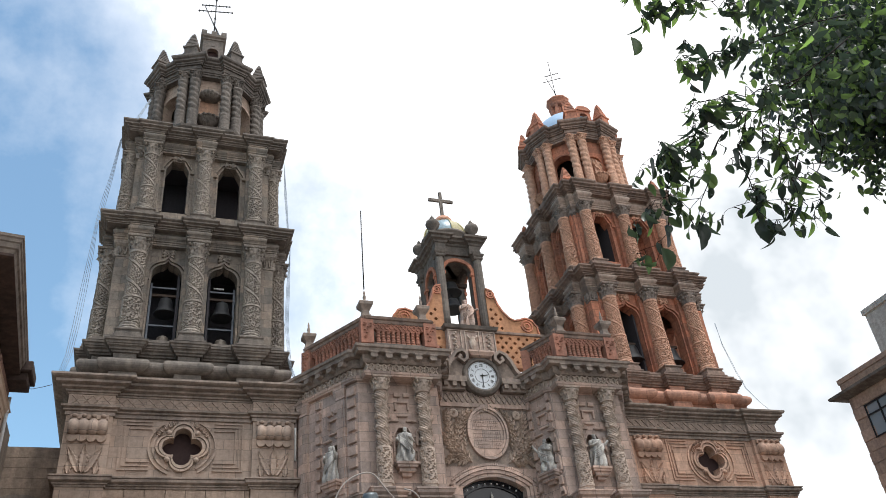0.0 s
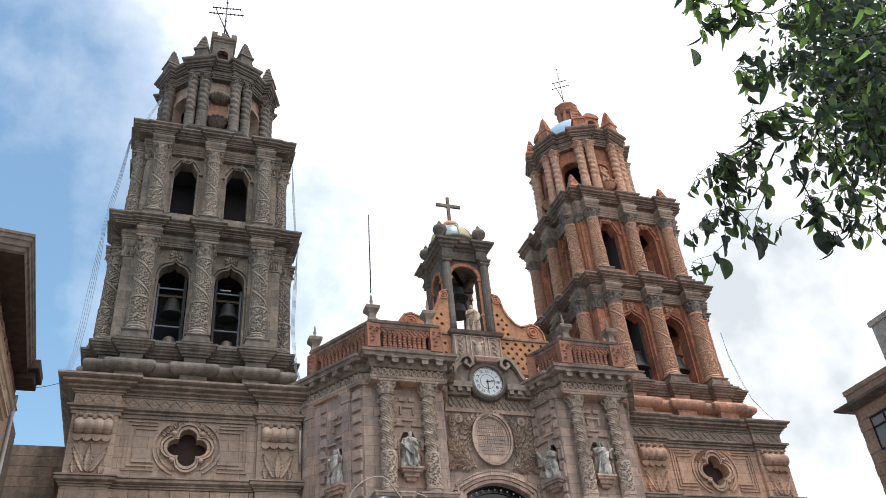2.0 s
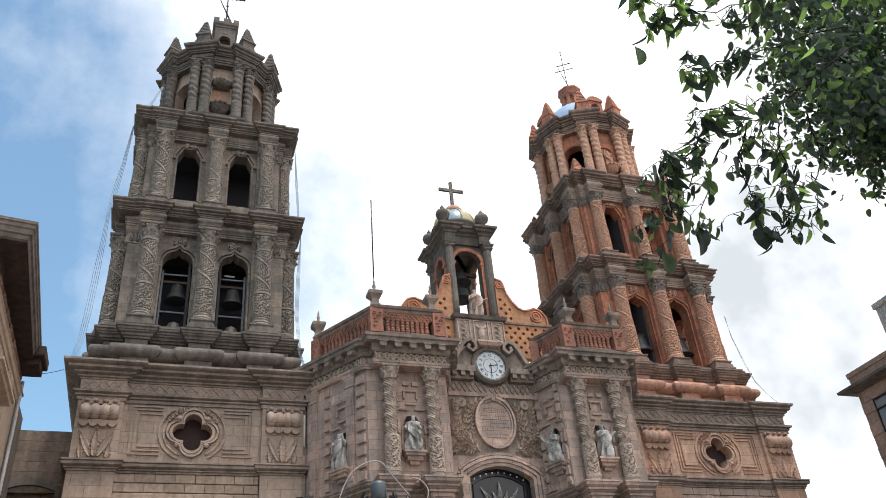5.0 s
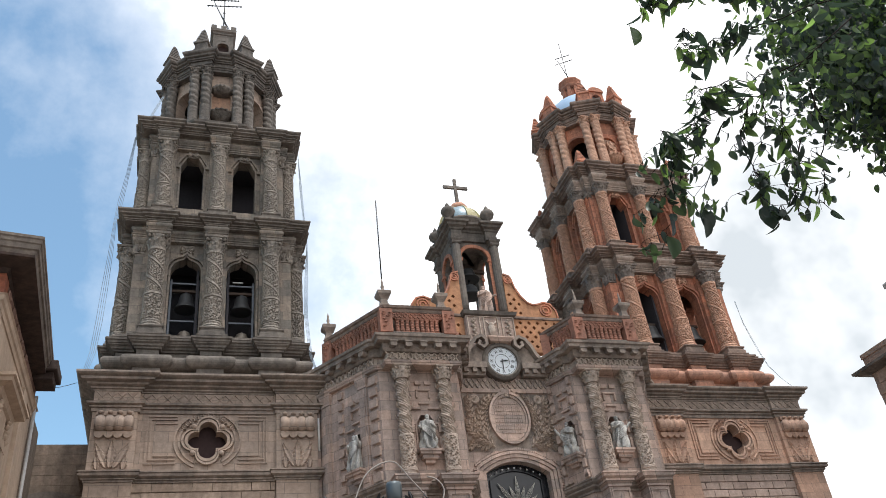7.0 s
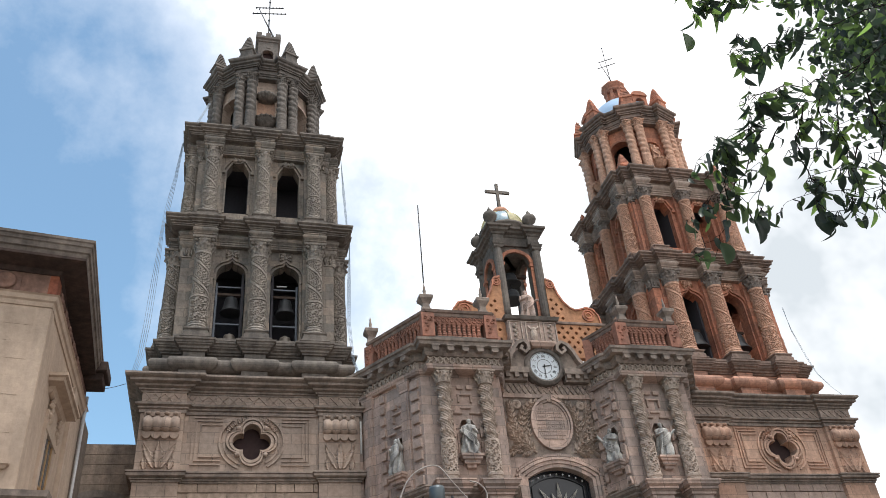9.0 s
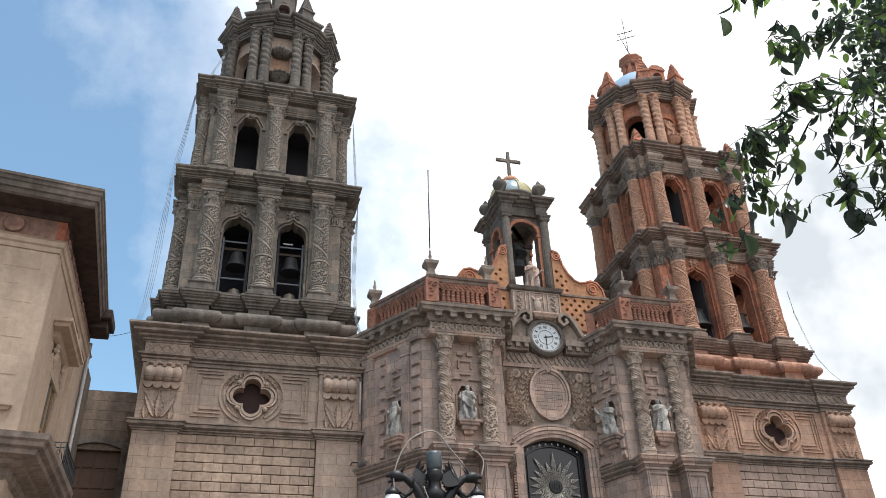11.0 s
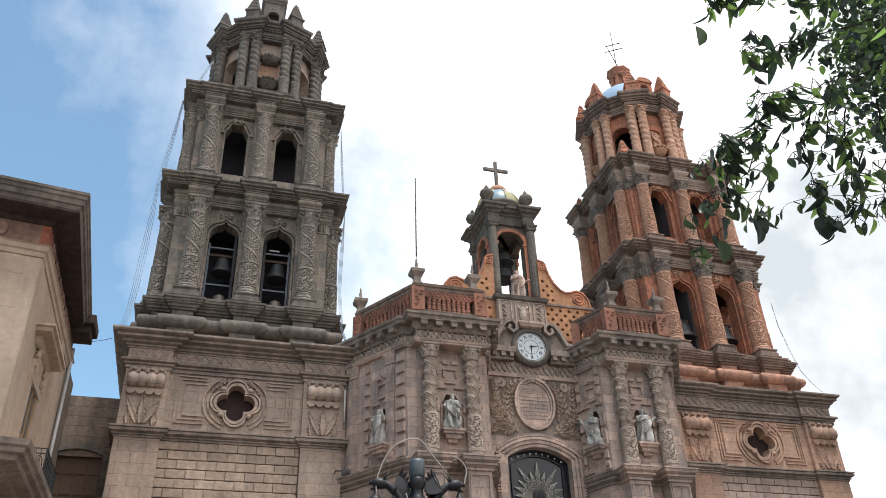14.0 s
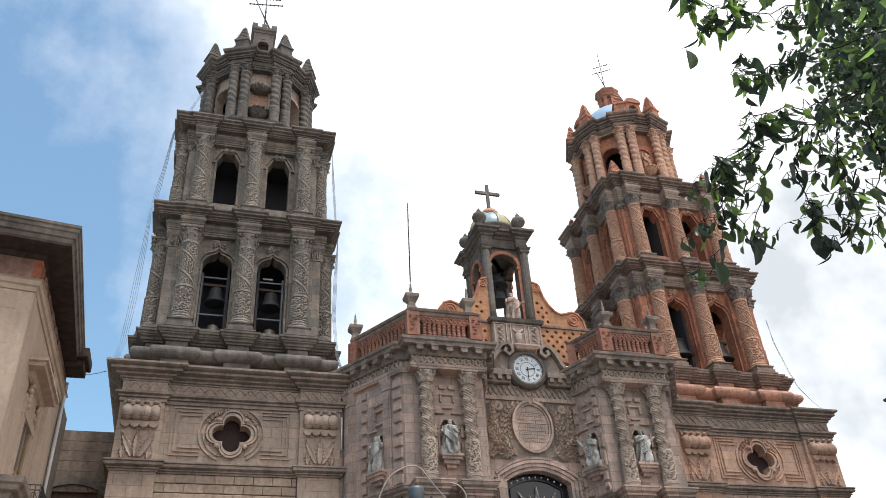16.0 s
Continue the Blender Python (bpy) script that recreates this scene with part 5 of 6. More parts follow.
# ---- attic, pierced parapet and bell cote ----
cote = thing("bell_cote", "small stone bell turret with fluted columns and a tiled dome", "bell turret", at=(0, 0, 0))
b = Build()
b.box(-1.35, 1.35, -1.55, 3.0, 19.1, 22.35)
part("pedestal_wall", b, cote, mat=PINK)
part("pedestal_coping", Build().sweep([(-1.4, -1.6), (1.4, -1.6), (1.4, 3.0), (-1.4, 3.0)], [(0, 22.3), (.08, 22.34), (.12, 22.46), (.14, 22.52), (-.1, 22.56)]), cote, mat=SOOT)
for x in (-.95, 0, .95):
    b = Build()
    w = .30 if x else .36
    band([(x - w, 20.75), (x - w, 22.2), (x + w, 22.2), (x + w, 20.75), (x - w, 20.75)], .06, -1.62, -1.5, b)
    if x:
        for k in range(9):
            b.lathe([(.02, -.09), (.10 + .03 * (k % 2), 0), (.02, .09)], 8, pose(x + .05 * (-1) ** k, -1.58, 20.95 + .14 * k))
    else:
        b.lathe([(.06, -.42), (.14, -.38), (.17, -.1), (.2, .2), (.12, .34), (.16, .42)], 14, pose(0, -1.6, 21.4))
        for s in (-1, 1):
            b.tube([(s * .1, -1.62, 21.7), (s * .28, -1.62, 21.95)], .05, 6)
    part("carved_panel", b, cote, mat=PINKC)
flute = Build()


def ffn(a, z, r):
    return r * (1 - .07 * (math.cos(a * 12) > .2))


flute.lathe([(.36, 22.5), (.36, 22.66), (.31, 22.72), (.33, 22.8), (.28, 22.86)], 24)
flute.lathe([(.27 - .03 * k / 12, 22.84 + 4.4 * k / 12) for k in range(13)], 48, fn=ffn)
flute.sweep([(-.3, -.3), (.3, -.3), (.3, .3), (-.3, .3)], [(-.05, 27.2), (0, 27.28), (-.04, 27.36), (.03, 27.45), (.06, 27.56)])
flute = flute.mesh("fluted_column", SOOT)
CY = .55
for sx in (-1, 1):
    for sy in (-1, 1):
        part("fluted_column", flute, cote, pose(.06 + sx * 1.14, CY + sy * 1.45, 0))
b = Build()
for k in range(4):
    wx, wy = (1.15, 1.3) if k % 2 == 0 else (1.3, 1.15)
    m = pose(0, CY, 0) @ Matrix.Rotation(k * math.pi / 2, 4, "Z") @ pose(0, -wy, 0)
    arch_wall(b, -wx + .05, wx - .05, 22.4, 27.65, .3, [(0, .80 if k % 2 == 0 else .70, 22.5, 26.35, .78, "round")], m)
part("arch_wall", b, cote, mat=SOOT)
b = Build()
for k in range(4):
    wy = 1.3 if k % 2 == 0 else 1.15
    m = pose(0, CY, 0) @ Matrix.Rotation(k * math.pi / 2, 4, "Z") @ pose(0, -wy, 0)
    h = .80 if k % 2 == 0 else .70
    band(arch_points(0, h, 26.35, .78, "round"), .2, -.10, .05, b, m)
    for s in (-1, 1):
        b.box(s * (h + .14) - .14, s * (h + .14) + .14, -.06, .05, 22.6, 26.25, m)
        b.box(s * (h + .14) - .2, s * (h + .14) + .2, -.12, .05, 26.25, 26.42, m)
part("arch_ring", b, cote, mat=ORANGE, label="orange stone arch rings")
cp = []
for sx, sy in ((-1, -1), (1, -1), (1, 1), (-1, 1)):
    q = [(sx * 1.4, CY + sy * 1.45), (sx * 1.4, CY + sy * 1.75), (sx * .85, CY + sy * 1.7)] if sx * sy > 0 else [(sx * .85, CY + sy * 1.7), (sx * 1.4, CY + sy * 1.75), (sx * 1.4, CY + sy * 1.45)]
    if sx * sy > 0:
        cp += [(sx * 1.15, CY + sy * 1.1), (sx * 1.35, CY + sy * 1.15), (sx * 1.35, CY + sy * 1.72), (sx * .72, CY + sy * 1.72), (sx * .72, CY + sy * 1.45)]
    else:
        cp += [(sx * .72, CY + sy * 1.45), (sx * .72, CY + sy * 1.72), (sx * 1.35, CY + sy * 1.72), (sx * 1.35, CY + sy * 1.15), (sx * 1.15, CY + sy * 1.1)]
part("cote_entablature", Build().sweep(cp, [(-.3, 27.5), (.0, 27.52), (.04, 27.7), (.0, 27.72), (.0, 28.05), (.06, 28.1), (.10, 28.2), (.24, 28.28), (.28, 28.4), (.40, 28.46), (.42, 28.58), (.0, 28.72), (-.1, 28.85)]), cote, mat=SOOT)
part("dome_drum", Build().lathe([(1.35, 28.6), (1.35, 29.2), (1.45, 29.25), (1.45, 29.4), (1.3, 29.45)], 32, pose(0, CY, 0)), cote, mat=SOOT)
prof = [(1.28 * math.cos(math.pi / 2 * k / 12), 29.4 + 1.4 * math.sin(math.pi / 2 * k / 12)) for k in range(12)]
n = 8
for i in range(n):
    b = Build()
    vs, fs = [], []
    for r, z in prof:
        for j in range(5):
            a = 2 * math.pi * (i + j / 4) / n
            vs.append((r * math.cos(a), CY + r * math.sin(a), z))
    for q in range(len(prof) - 1):
        for j in range(4):
            fs.append((q * 5 + j, q * 5 + j + 1, (q + 1) * 5 + j + 1, (q + 1) * 5 + j))
    b.add(vs, fs, True)
    part("dome_gore", b, cote, mat=TILEB if i % 2 else TILEY, label="glazed blue tile" if i % 2 else "glazed yellow tile")
b = Build()
for i in range(n):
    a = 2 * math.pi * i / n
    b.tube([(1.03 * r * math.cos(a), CY + 1.03 * r * math.sin(a), z) for r, z in prof], .05, 5)
part("dome_rib", b, cote, mat=TILEY)
part("dome_cap", Build().lathe([(.3, 30.65), (.5, 30.75), (.55, 30.9), (.45, 30.95), (.42, 31.1), (.2, 31.18)], 16, pose(0, CY, 0)), cote, mat=TERRA)
urn = Build()
urn.lathe([(.26, 0), (.26, .1), (.14, .16), (.14, .3), (.36, .5), (.42, .7), (.36, .88), (.2, .98), (.1, 1.04), (.14, 1.12), (.02, 1.35)], 20)
urn = urn.mesh("urn", SOOT)
for sx in (-1, 1):
    for sy in (-1, 1):
        part("urn", urn, cote, pose(sx * 1.2, CY + sy * 1.3, 28.9))
b = Build()
b.box(-.09, .09, -.07, .07, 31.1, 33.15, b=.02)
b.box(-.78, -.09, -.07, .07, 32.38, 32.6, b=.02)
b.box(.09, .78, -.07, .07, 32.38, 32.6, b=.02)
part("stone_cross", b, cote, pose(0, CY, 0), mat=SOOT)
bl = bell_mesh(.62, BRONZE)
for z in (24.7, 25.8):
    o = single("bell", bl, BRONZE, "dark bronze bell hanging in the turret", "bell", "church bells", m=pose(0, CY, z) @ Matrix.Diagonal((1, 1, .8, 1)))
part("bell_beam", Build().box(-1.0, 1.0, CY - .1, CY + .1, 26.3, 26.5), cote, mat=WOOD)
part("bell_hanger", Build().box(-.05, .05, CY - .05, CY + .05, 24.9, 26.4), cote, mat=IRON)
single("statue", statue_mesh(1.75, PINK, 3), PINK, "stone robed figure standing before the bell turret", "statue", m=pose(0, -1.25, 22.56))


def diamonds(x0, x1, z0, z1, keep):
    out = []
    row = 0
    z = z0
    while z < z1:
        x = x0 + (.25 if row % 2 else 0)
        while x < x1:
            if keep(x, z):
                out.append((x, z))
            x += .5
        z += .28
        row += 1
    return out


def pierced(outline, holes, y0, y1, name, parent):
    """A slab with square holes set on their points cut through it."""
    wall = new("slab", Build().slab(outline, y0, y1).mesh("slab", ORPLASTER))
    cut = Build()
    for x, z in holes:
        r = .11
        cut.slab([(x, z - r), (x + r, z), (x, z + r), (x - r, z)], y0 - .5, y1 + .5)
    cutter = new("cutter", cut.mesh("cutter", ORPLASTER))
    mod = wall.modifiers.new("cut", "BOOLEAN")
    mod.object, mod.operation, mod.solver = cutter, "DIFFERENCE", "EXACT"
    dg = bpy.context.evaluated_depsgraph_get()
    me = bpy.data.meshes.new_from_object(wall.evaluated_get(dg))
    bpy.data.objects.remove(wall)
    bpy.data.objects.remove(cutter)
    return part(name, me, parent)


par = thing("pierced_parapet", "orange plastered curved parapet pierced with diamond holes", "parapet")
for s in (-1, 1):
    top = [(1.3, 25.15), (1.62, 25.05), (1.72, 24.75), (1.85, 24.3), (2.1, 23.8), (2.45, 23.4), (2.8, 23.25), (3.1, 23.32), (3.45, 23.45), (3.8, 23.35), (4.05, 23.0), (4.12, 22.52)]
    o = [(1.3, 22.52)] + [(4.12, 22.52)] + top[::-1][1:]
    o = [(s * x, z) for x, z in o]
    pierced(o if s > 0 else o[::-1], diamonds(s * (1.5 if s > 0 else 4.0), s * (4.0 if s > 0 else 1.5), 22.78, 25, lambda x, z: abs(x) < 3.1 and z < (25.0 - 1.75 * (abs(x) - 1.2)) - .25 and abs(x) > 1.45), -1.2, -.85, "parapet_wing", par)
    o = [(1.36, 20.4), (4.3, 20.4), (4.3, 22.35), (1.36, 22.35)]
    o = [(s * x, z) for x, z in o]
    pierced(o if s > 0 else o[::-1], diamonds(min(s * 1.6, s * 4.2), max(s * 1.6, s * 4.2), 20.75, 22.2, lambda x, z: True), -1.25, -.85, "parapet_band", par)
    part("parapet_coping", Build().box(min(s * 1.36, s * 4.35), max(s * 1.36, s * 4.35), -1.32, -.8, 22.35, 22.52, b=.03), par, mat=ORSOOT)
    b = Build()
    band([(s * x, z) for x, z in (top if s > 0 else top)][::1] if s > 0 else [(s * x, z) for x, z in top][::-1], .09, -1.28, -.8, b)
    for cx, cz, r in ((1.55, 24.85, .26), (3.5, 23.0, .36)):
        for r0, r1 in ((r, r - .07), (r * .55, r * .55 - .07)):
            for i in range(24):
                a0, a1 = 2 * math.pi * i / 24, 2 * math.pi * (i + 1) / 24
                b.slab([(s * cx + q * math.cos(a), cz + q * math.sin(a)) for q, a in ((r1, a0), (r0, a0), (r0, a1), (r1, a1))], -1.27, -1.15)
    part("scroll_edge", b, par, mat=ORANGE)

# ---- balustrades ----
bal = Build()


def balfn(a, z, r):
    return r * (1 + .10 * math.sin(z * 42 + 2 * a))


bal.sweep([(-.09, -.09), (.09, -.09), (.09, .09), (-.09, .09)], [(0, 0), (0, .07), (-.03, .09)])
bal.lathe([(.07, .08), (.10, .13), (.085, .2)] + [(.085 + .015 * math.sin(k), .2 + .4 * k / 16) for k in range(17)] + [(.07, .63), (.11, .67)], 10, fn=balfn)
bal.sweep([(-.10, -.10), (.10, -.10), (.10, .10), (-.10, .10)], [(-.03, .66), (0, .69), (0, .76)])
bal = bal.mesh("baluster", REDBAL)
fin = Build()
fin.sweep([(-.24, -.24), (.24, -.24), (.24, .24), (-.24, .24)], [(.04, 0), (.04, .1), (-.02, .14), (-.05, .4), (.0, .48), (.16, .66), (.18, .82), (.1, .88), (-.16, .95)])
fin.lathe([(.1, .9), (.13, 1.0), (.07, 1.1), (.11, 1.2), (.05, 1.4), (.07, 1.46), (.01, 1.68)], 12)
fin = fin.mesh("finial", CORN)
for s in (-1, 1):
    rail = thing("balustrade", "red-painted stone balustrade with turned balusters and urn finials", "balustrade", "balustrades over the church front")
    edge = 6.45 if s < 0 else 6.25
    pts = [Vector((s * 8.45, -.85)), Vector((s * edge, -4.35)), Vector((s * 3.4, -4.35)), Vector((s * 2.55, -2.35))]
    for i in range(3):
        p, q = pts[i], pts[i + 1]
        d = q - p
        ln = d.length
        ang = math.atan2(d.y, d.x)
        m = Matrix.Translation((p.x, p.y, 0)) @ Matrix.Rotation(ang, 4, "Z")
        part("bottom_rail", Build().box(.0, ln, -.16, .16, 19.38, 19.56, b=.02), rail, m, mat=SOOT)
        part("top_rail", Build().sweep([(-.0, -.14), (ln, -.14), (ln, .14), (0, .14)], [(0, 20.58), (.02, 20.62), (.03, 20.74), (.10, 20.78), (.13, 20.90), (-.02, 20.96)]), rail, m, mat=ORSOOT)
        lace = Build().box(.3, ln - .3, -.10, .10, 20.28, 20.585)
        cells = int(ln / .26)
        lattice(lace, .32, ln - .32, 20.30, 20.57, -.10, cells, .05)
        lattice(lace, .32, ln - .32, 20.30, 20.57, .13, cells, .05)
        part("lace_band", lace, rail, m, mat=REDBAL)
        n = max(4, int(ln / .33))
        for k in range(n):
            u = .45 + (ln - .9) * (k + .5) / n
            part("baluster", bal, rail, m @ pose(u, 0, 19.56) @ Matrix.Diagonal((1.1, 1.1, .95, 1)))
        part("inner_curb", Build().box(.1, ln - .1, .45 if s < 0 else -.55, .55 if s < 0 else -.45, 19.4, 21.15), rail, m, mat=ORSOOT)
    for i, p in enumerate(pts):
        b = Build()
        b.box(-.30, .30, -.22, .22, 19.5, 20.75, b=.02)
        for k in range(10):
            rr = random.Random(k)
            b.lathe([(.01, -.06), (.09, 0), (.01, .06)], 7, pose(rr.uniform(-.2, .2), -.22, rr.uniform(19.7, 20.55)))
        part("pier", b, rail, Matrix.Translation((p.x, p.y, 0)) @ Matrix.Rotation(0 if i in (1, 2) else s * 1.0, 4, "Z"), mat=REDBAL)
        if i < 3:
            part("finial", fin, rail, Matrix.Translation((p.x - s * (0 if i != 2 else -.25), p.y + .05, 20.92)) @ Matrix.Diagonal((.8, .8, .92, 1)))
single("lightning_rod", Build().tube([(0, 0, 22.5), (.02, 0, 27.2)], .03, 6), IRON, "thin iron lightning rod on a finial", "lightning rod", m=pose(-6.45, -4.3, 0))

# ---- bells in the towers ----
tb = bell_mesh(.8, BRONZE)
OLDBELL = plain("dull_brown_bronze", (0.11, 0.095, 0.08), 0.6, 0.4)
for s in (-1, 1):
    for u in (-1.45, 1.45):
        x = s * TX + u
        single("bell", tb, BRONZE, "large dark bronze bell hanging in an arch", "bell", "church bells", m=pose(x + .1, 3.0, 24.45 if s < 0 else 23.5) @ Matrix.Diagonal((.72, .72, .86, 1) if s < 0 else (1, 1, 1, 1)))
        single("bell_beam", Build().box(-.78, .78, -.08, .08, 25.52 if s < 0 else 24.75, 25.66 if s < 0 else 24.9), WOOD, "dark timber beam carrying a bell", "beam", "bell beams", m=pose(x, 3.0, 0))
        if s < 0:
            single("bell", bell_mesh(.52, OLDBELL), OLDBELL, "dull brown bell standing low in an arch", "bell", "church bells", m=pose(x + .12, 2.75, 22.25))
            fr = Build()
            for e in (-.70, .70):
                fr.box(e - .05, e + .05, -.05, .05, 22.06, 26.3)
            for z in (23.75, 26.05):
                fr.box(-.65, .65, -.04, .04, z - .04, z + .04)
            single("steel_frame", fr, STEEL, "blue-grey steel frame inside a bell arch", "frame", "frames in the arches", m=pose(x, 2.95, 0))
single("tube_lamp", Build().box(-.28, .28, -.04, .04, -.04, .04, b=.01), LAMPW, "white fluorescent tube lamp in the belfry", "lamp", m=pose(-TX + 1.35, 3.3, 26.5))

# ---- neighbouring buildings ----
CREAM = stone("cream_plastered_stone", (0.50, 0.385, 0.295), (0.37, 0.284, 0.218), scale=0.5, soot=0.4, grainy=0.12)
CREAMB = stone("cream_ashlar", (0.50, 0.385, 0.295), (0.37, 0.284, 0.218), scale=0.5, soot=0.3, per_piece=0.07, grainy=0.12)
BRICKR = stone("red_brick_frieze", (0.34, 0.11, 0.06), (0.20, 0.07, 0.045), scale=1.0)
RUBBLE = stone("dark_masonry", (0.24, 0.185, 0.145), (0.14, 0.11, 0.088), scale=0.5, per_piece=0.2)
DOORW = plain("brown_wooden_door", (0.10, 0.055, 0.035), 0.6, 0, 0.2)
# pale grey-blue base colour paints the sky's reflection into the panes
PANEG = plain("painted_reflection_glass", (0.22, 0.26, 0.29), 0.06, 0, 0.1, 1.0)
GLASSB = plain("window_glass", (0.10, 0.13, 0.17), 0.08, 0, 0.1)
PALC = stone("grey_brown_cornice_stone", (0.20, 0.165, 0.14), (0.085, 0.07, 0.06), scale=0.8, soot=0.3)
# brown deepened so that its colour holds the shade under the eave
SHADEC = stone("shade_darkened_brown_cornice", (0.075, 0.047, 0.039), (0.03, 0.021, 0.018), scale=0.6)
FRZ = stone("brown_red_frieze_stone", (0.27, 0.155, 0.115), (0.15, 0.09, 0.07), scale=0.8)
BX, BY = -21.22, -10.75
SKEW = Matrix.Translation((BX, BY, 0)) @ Matrix.Rotation(radians(8.4), 4, "Z") @ Matrix.Translation((-BX, -BY, 0))
BYL = BY - 2.8
pal = thing("stone_palace", "cream stone palace with a deep dark cornice", "building")
body_p = [(-40, BYL), (BX, BY), (BX, -1.4), (-40, -1.4)]
part("wall", Build().sweep(body_p, [(0, 0), (0, 17.6)]), pal, mat=CREAM)
part("architrave", Build().sweep(body_p, [(-.1, 16.45), (.05, 16.5), (.08, 16.65), (.14, 16.7), (.18, 16.85), (.24, 16.9), (-.1, 16.95)]), pal, mat=CREAM)
part("frieze", Build().sweep(body_p, [(-.1, 16.9), (.04, 16.9), (.04, 17.75), (-.1, 17.75)]), pal, mat=FRZ)
part("brick_frieze_corner", Build().box(BX - 1.0, BX + .07, BY - .07, BY + .6, 16.93, 17.72), pal, mat=BRICKR, label="red brick end of the frieze")
ros = Build().lathe([(.30, 0), (.34, .04), (.26, .08), (.22, .05), (.1, .06), (.08, .12), (.02, .13)], 20).mesh("rosette", FRZ)
pan = Build().box(-.46, .46, -.09, 0, 16.95, 17.7, b=.01).mesh("frieze_panel", FRZ)
for i in range(14):
    f = part("frieze_panel", pan, pal, SKEW @ pose(-22.75 - 1.5 * i, BY, 0))
    part("rosette", ros, f, pose(0, -.09, 17.32, 90, 0, 0))
for i in range(5):
    part("side_rosette", ros, pal, pose(BX + .04, BY + 1.0 + 1.2 * i, 17.32, 0, 90, 0))
body_c = [(-40, BYL), (BX, BY), (BX - .42, -2.6), (-40, -2.6)]
# underside takes the brown with the eave's shade painted in
part("cornice_soffit", Build().sweep(body_c, [(-.1, 17.7), (.1, 17.74), (.16, 17.9), (.92, 17.95), (.92, 18.05), (-.1, 18.08)]), pal, mat=SHADEC)
part("cornice", Build().sweep(body_c, [(-.1, 18.05), (.92, 18.05), (.96, 18.18), (1.02, 18.22), (1.04, 18.40), (1.08, 18.44), (1.09, 18.56), (1.13, 18.60), (1.13, 18.70), (.5, 18.74), (.5, 18.96), (.56, 19.0), (.3, 19.04), (-.1, 19.06)]), pal, mat=PALC)
# end block in the same shade-darkened brown
part("cornice_break", Build().box(BX, BX + .78, -2.6, -1.35, 17.72, 18.1, b=.03).box(BX, BX + .95, -2.85, -1.25, 18.05, 18.5, b=.04), pal, mat=SHADEC)
# ashlar of the front
rowz = .62
blk = {}
for row in range(11):
    z = 16.4 - rowz * (row + 1)
    x = BX - (.95 if row % 2 else .43)
    while x > -25.5:
        w = 1.7 if row % 3 else 1.4
        k = round(w, 2)
        if k not in blk:
            blk[k] = Build().sweep([(-k + .012, -.012), (0, -.012), (0, .1), (-k + .012, .1)], [(-.006, .006), (0, .012), (0, rowz - .006), (-.006, rowz)]).mesh("stone_block", CREAMB)
        part("stone_block", blk[k], pal, SKEW @ pose(x, BY, z))
        x -= w
b = Build()
b.box(BX - .42, BX + .02, BY - .05, BY + .3, 0, 16.45)
b.box(BX - .3, BX + .05, BY - .02, BY + .5, 0, 16.45)
part("corner_pier", b, pal, mat=CREAM)
# lower string course and the window hood at the corner
part("string_course", Build().sweep([(-40, BY), (BX - .45, BY), (BX - .45, BY + 1), (-40, BY + 1)], [(-.1, 10.9), (.1, 10.92), (.14, 11.0), (.2, 11.04), (.2, 11.12), (-.1, 11.16)]), pal, SKEW, mat=CREAM)
hood = Build()
hood.sweep([(-26.5, BY - .78), (BX, BY - .05), (BX, BY + 4.2), (-26.5, BY + 4.2)], [(.0, 8.85), (.12, 8.95), (.14, 9.15), (.45, 9.22), (.48, 9.34), (.85, 9.40), (.88, 9.55), (1.02, 9.60), (1.06, 9.72), (1.15, 9.78), (1.18, 9.95), (-.1, 10.02)])
part("window_hood", hood, pal, mat=CORN)
b = Build()
for x in (-21.9, -24.0):
    b.box(x - .22, x + .22, BY - .25, BY, 5.0, 8.95)
part("window_jamb", b, pal, SKEW, mat=CREAM)
part("window_pane", Build().box(-23.8, -22.1, BY - .04, BY + .02, 5.0, 8.9), pal, SKEW, mat=GLASSB)
# windows of the side wall
for y0, zt in ((-7.2, 14.6),):
    w = part("window", Build().box(BX - .02, BX + .03, y0 - .75, y0 + .75, 9.6, 13.2), pal, mat=GLASSB)
    b = Build()
    for s in (-1, 1):
        b.box(BX - .02, BX + .10, y0 + s * .98 - .22, y0 + s * .98 + .22, 9.4, 13.9)
    b.box(BX - .02, BX + .12, y0 - 1.225, y0 + 1.225, 13.2, 13.5)
    part("window_frame", b, w, mat=CREAM)
    part("lintel_panel", Build().box(BX - .02, BX + .06, y0 - .745, y0 + .745, 13.48, 14.4), w, mat=CREAM)
    for s in (-1, 1):
        b = Build()
        for k in range(5):
            b.lathe([(.02, -.12), (.12, 0), (.02, .12)], 8, pose(BX + .12, y0 + s * .95 + .05 * (-1) ** k, 13.55 + .18 * k))
        part("scroll_bracket", b, w, mat=CREAM)
    b = Build()
    b.sweep([(BX - .1, y0 - 1.35), (BX + .05, y0 - 1.35), (BX + .05, y0 + 1.35), (BX - .1, y0 + 1.35)], [(0, 14.35), (.1, 14.42), (.16, 14.6), (.45, 14.68), (.48, 14.8), (.56, 14.84), (.56, 14.95), (0, 15.02)])
    part("hood", b, w, mat=CREAM)
    b = Build()
    for k in range(3):
        b.box(BX + .02, BX + .07, y0 - .7 + .68 * k - .03, y0 - .7 + .68 * k + .03, 9.6, 13.2)
    b.box(BX + .02, BX + .065, y0 - .72, y0 + .72, 11.4, 11.48)
    part("sash", b, w, mat=plain("ochre_window_sash", (0.36, 0.20, 0.07), .6))
b = Build()
b.box(BX - .02, BX + .16, -4.6, -3.6, 0, 16.45)
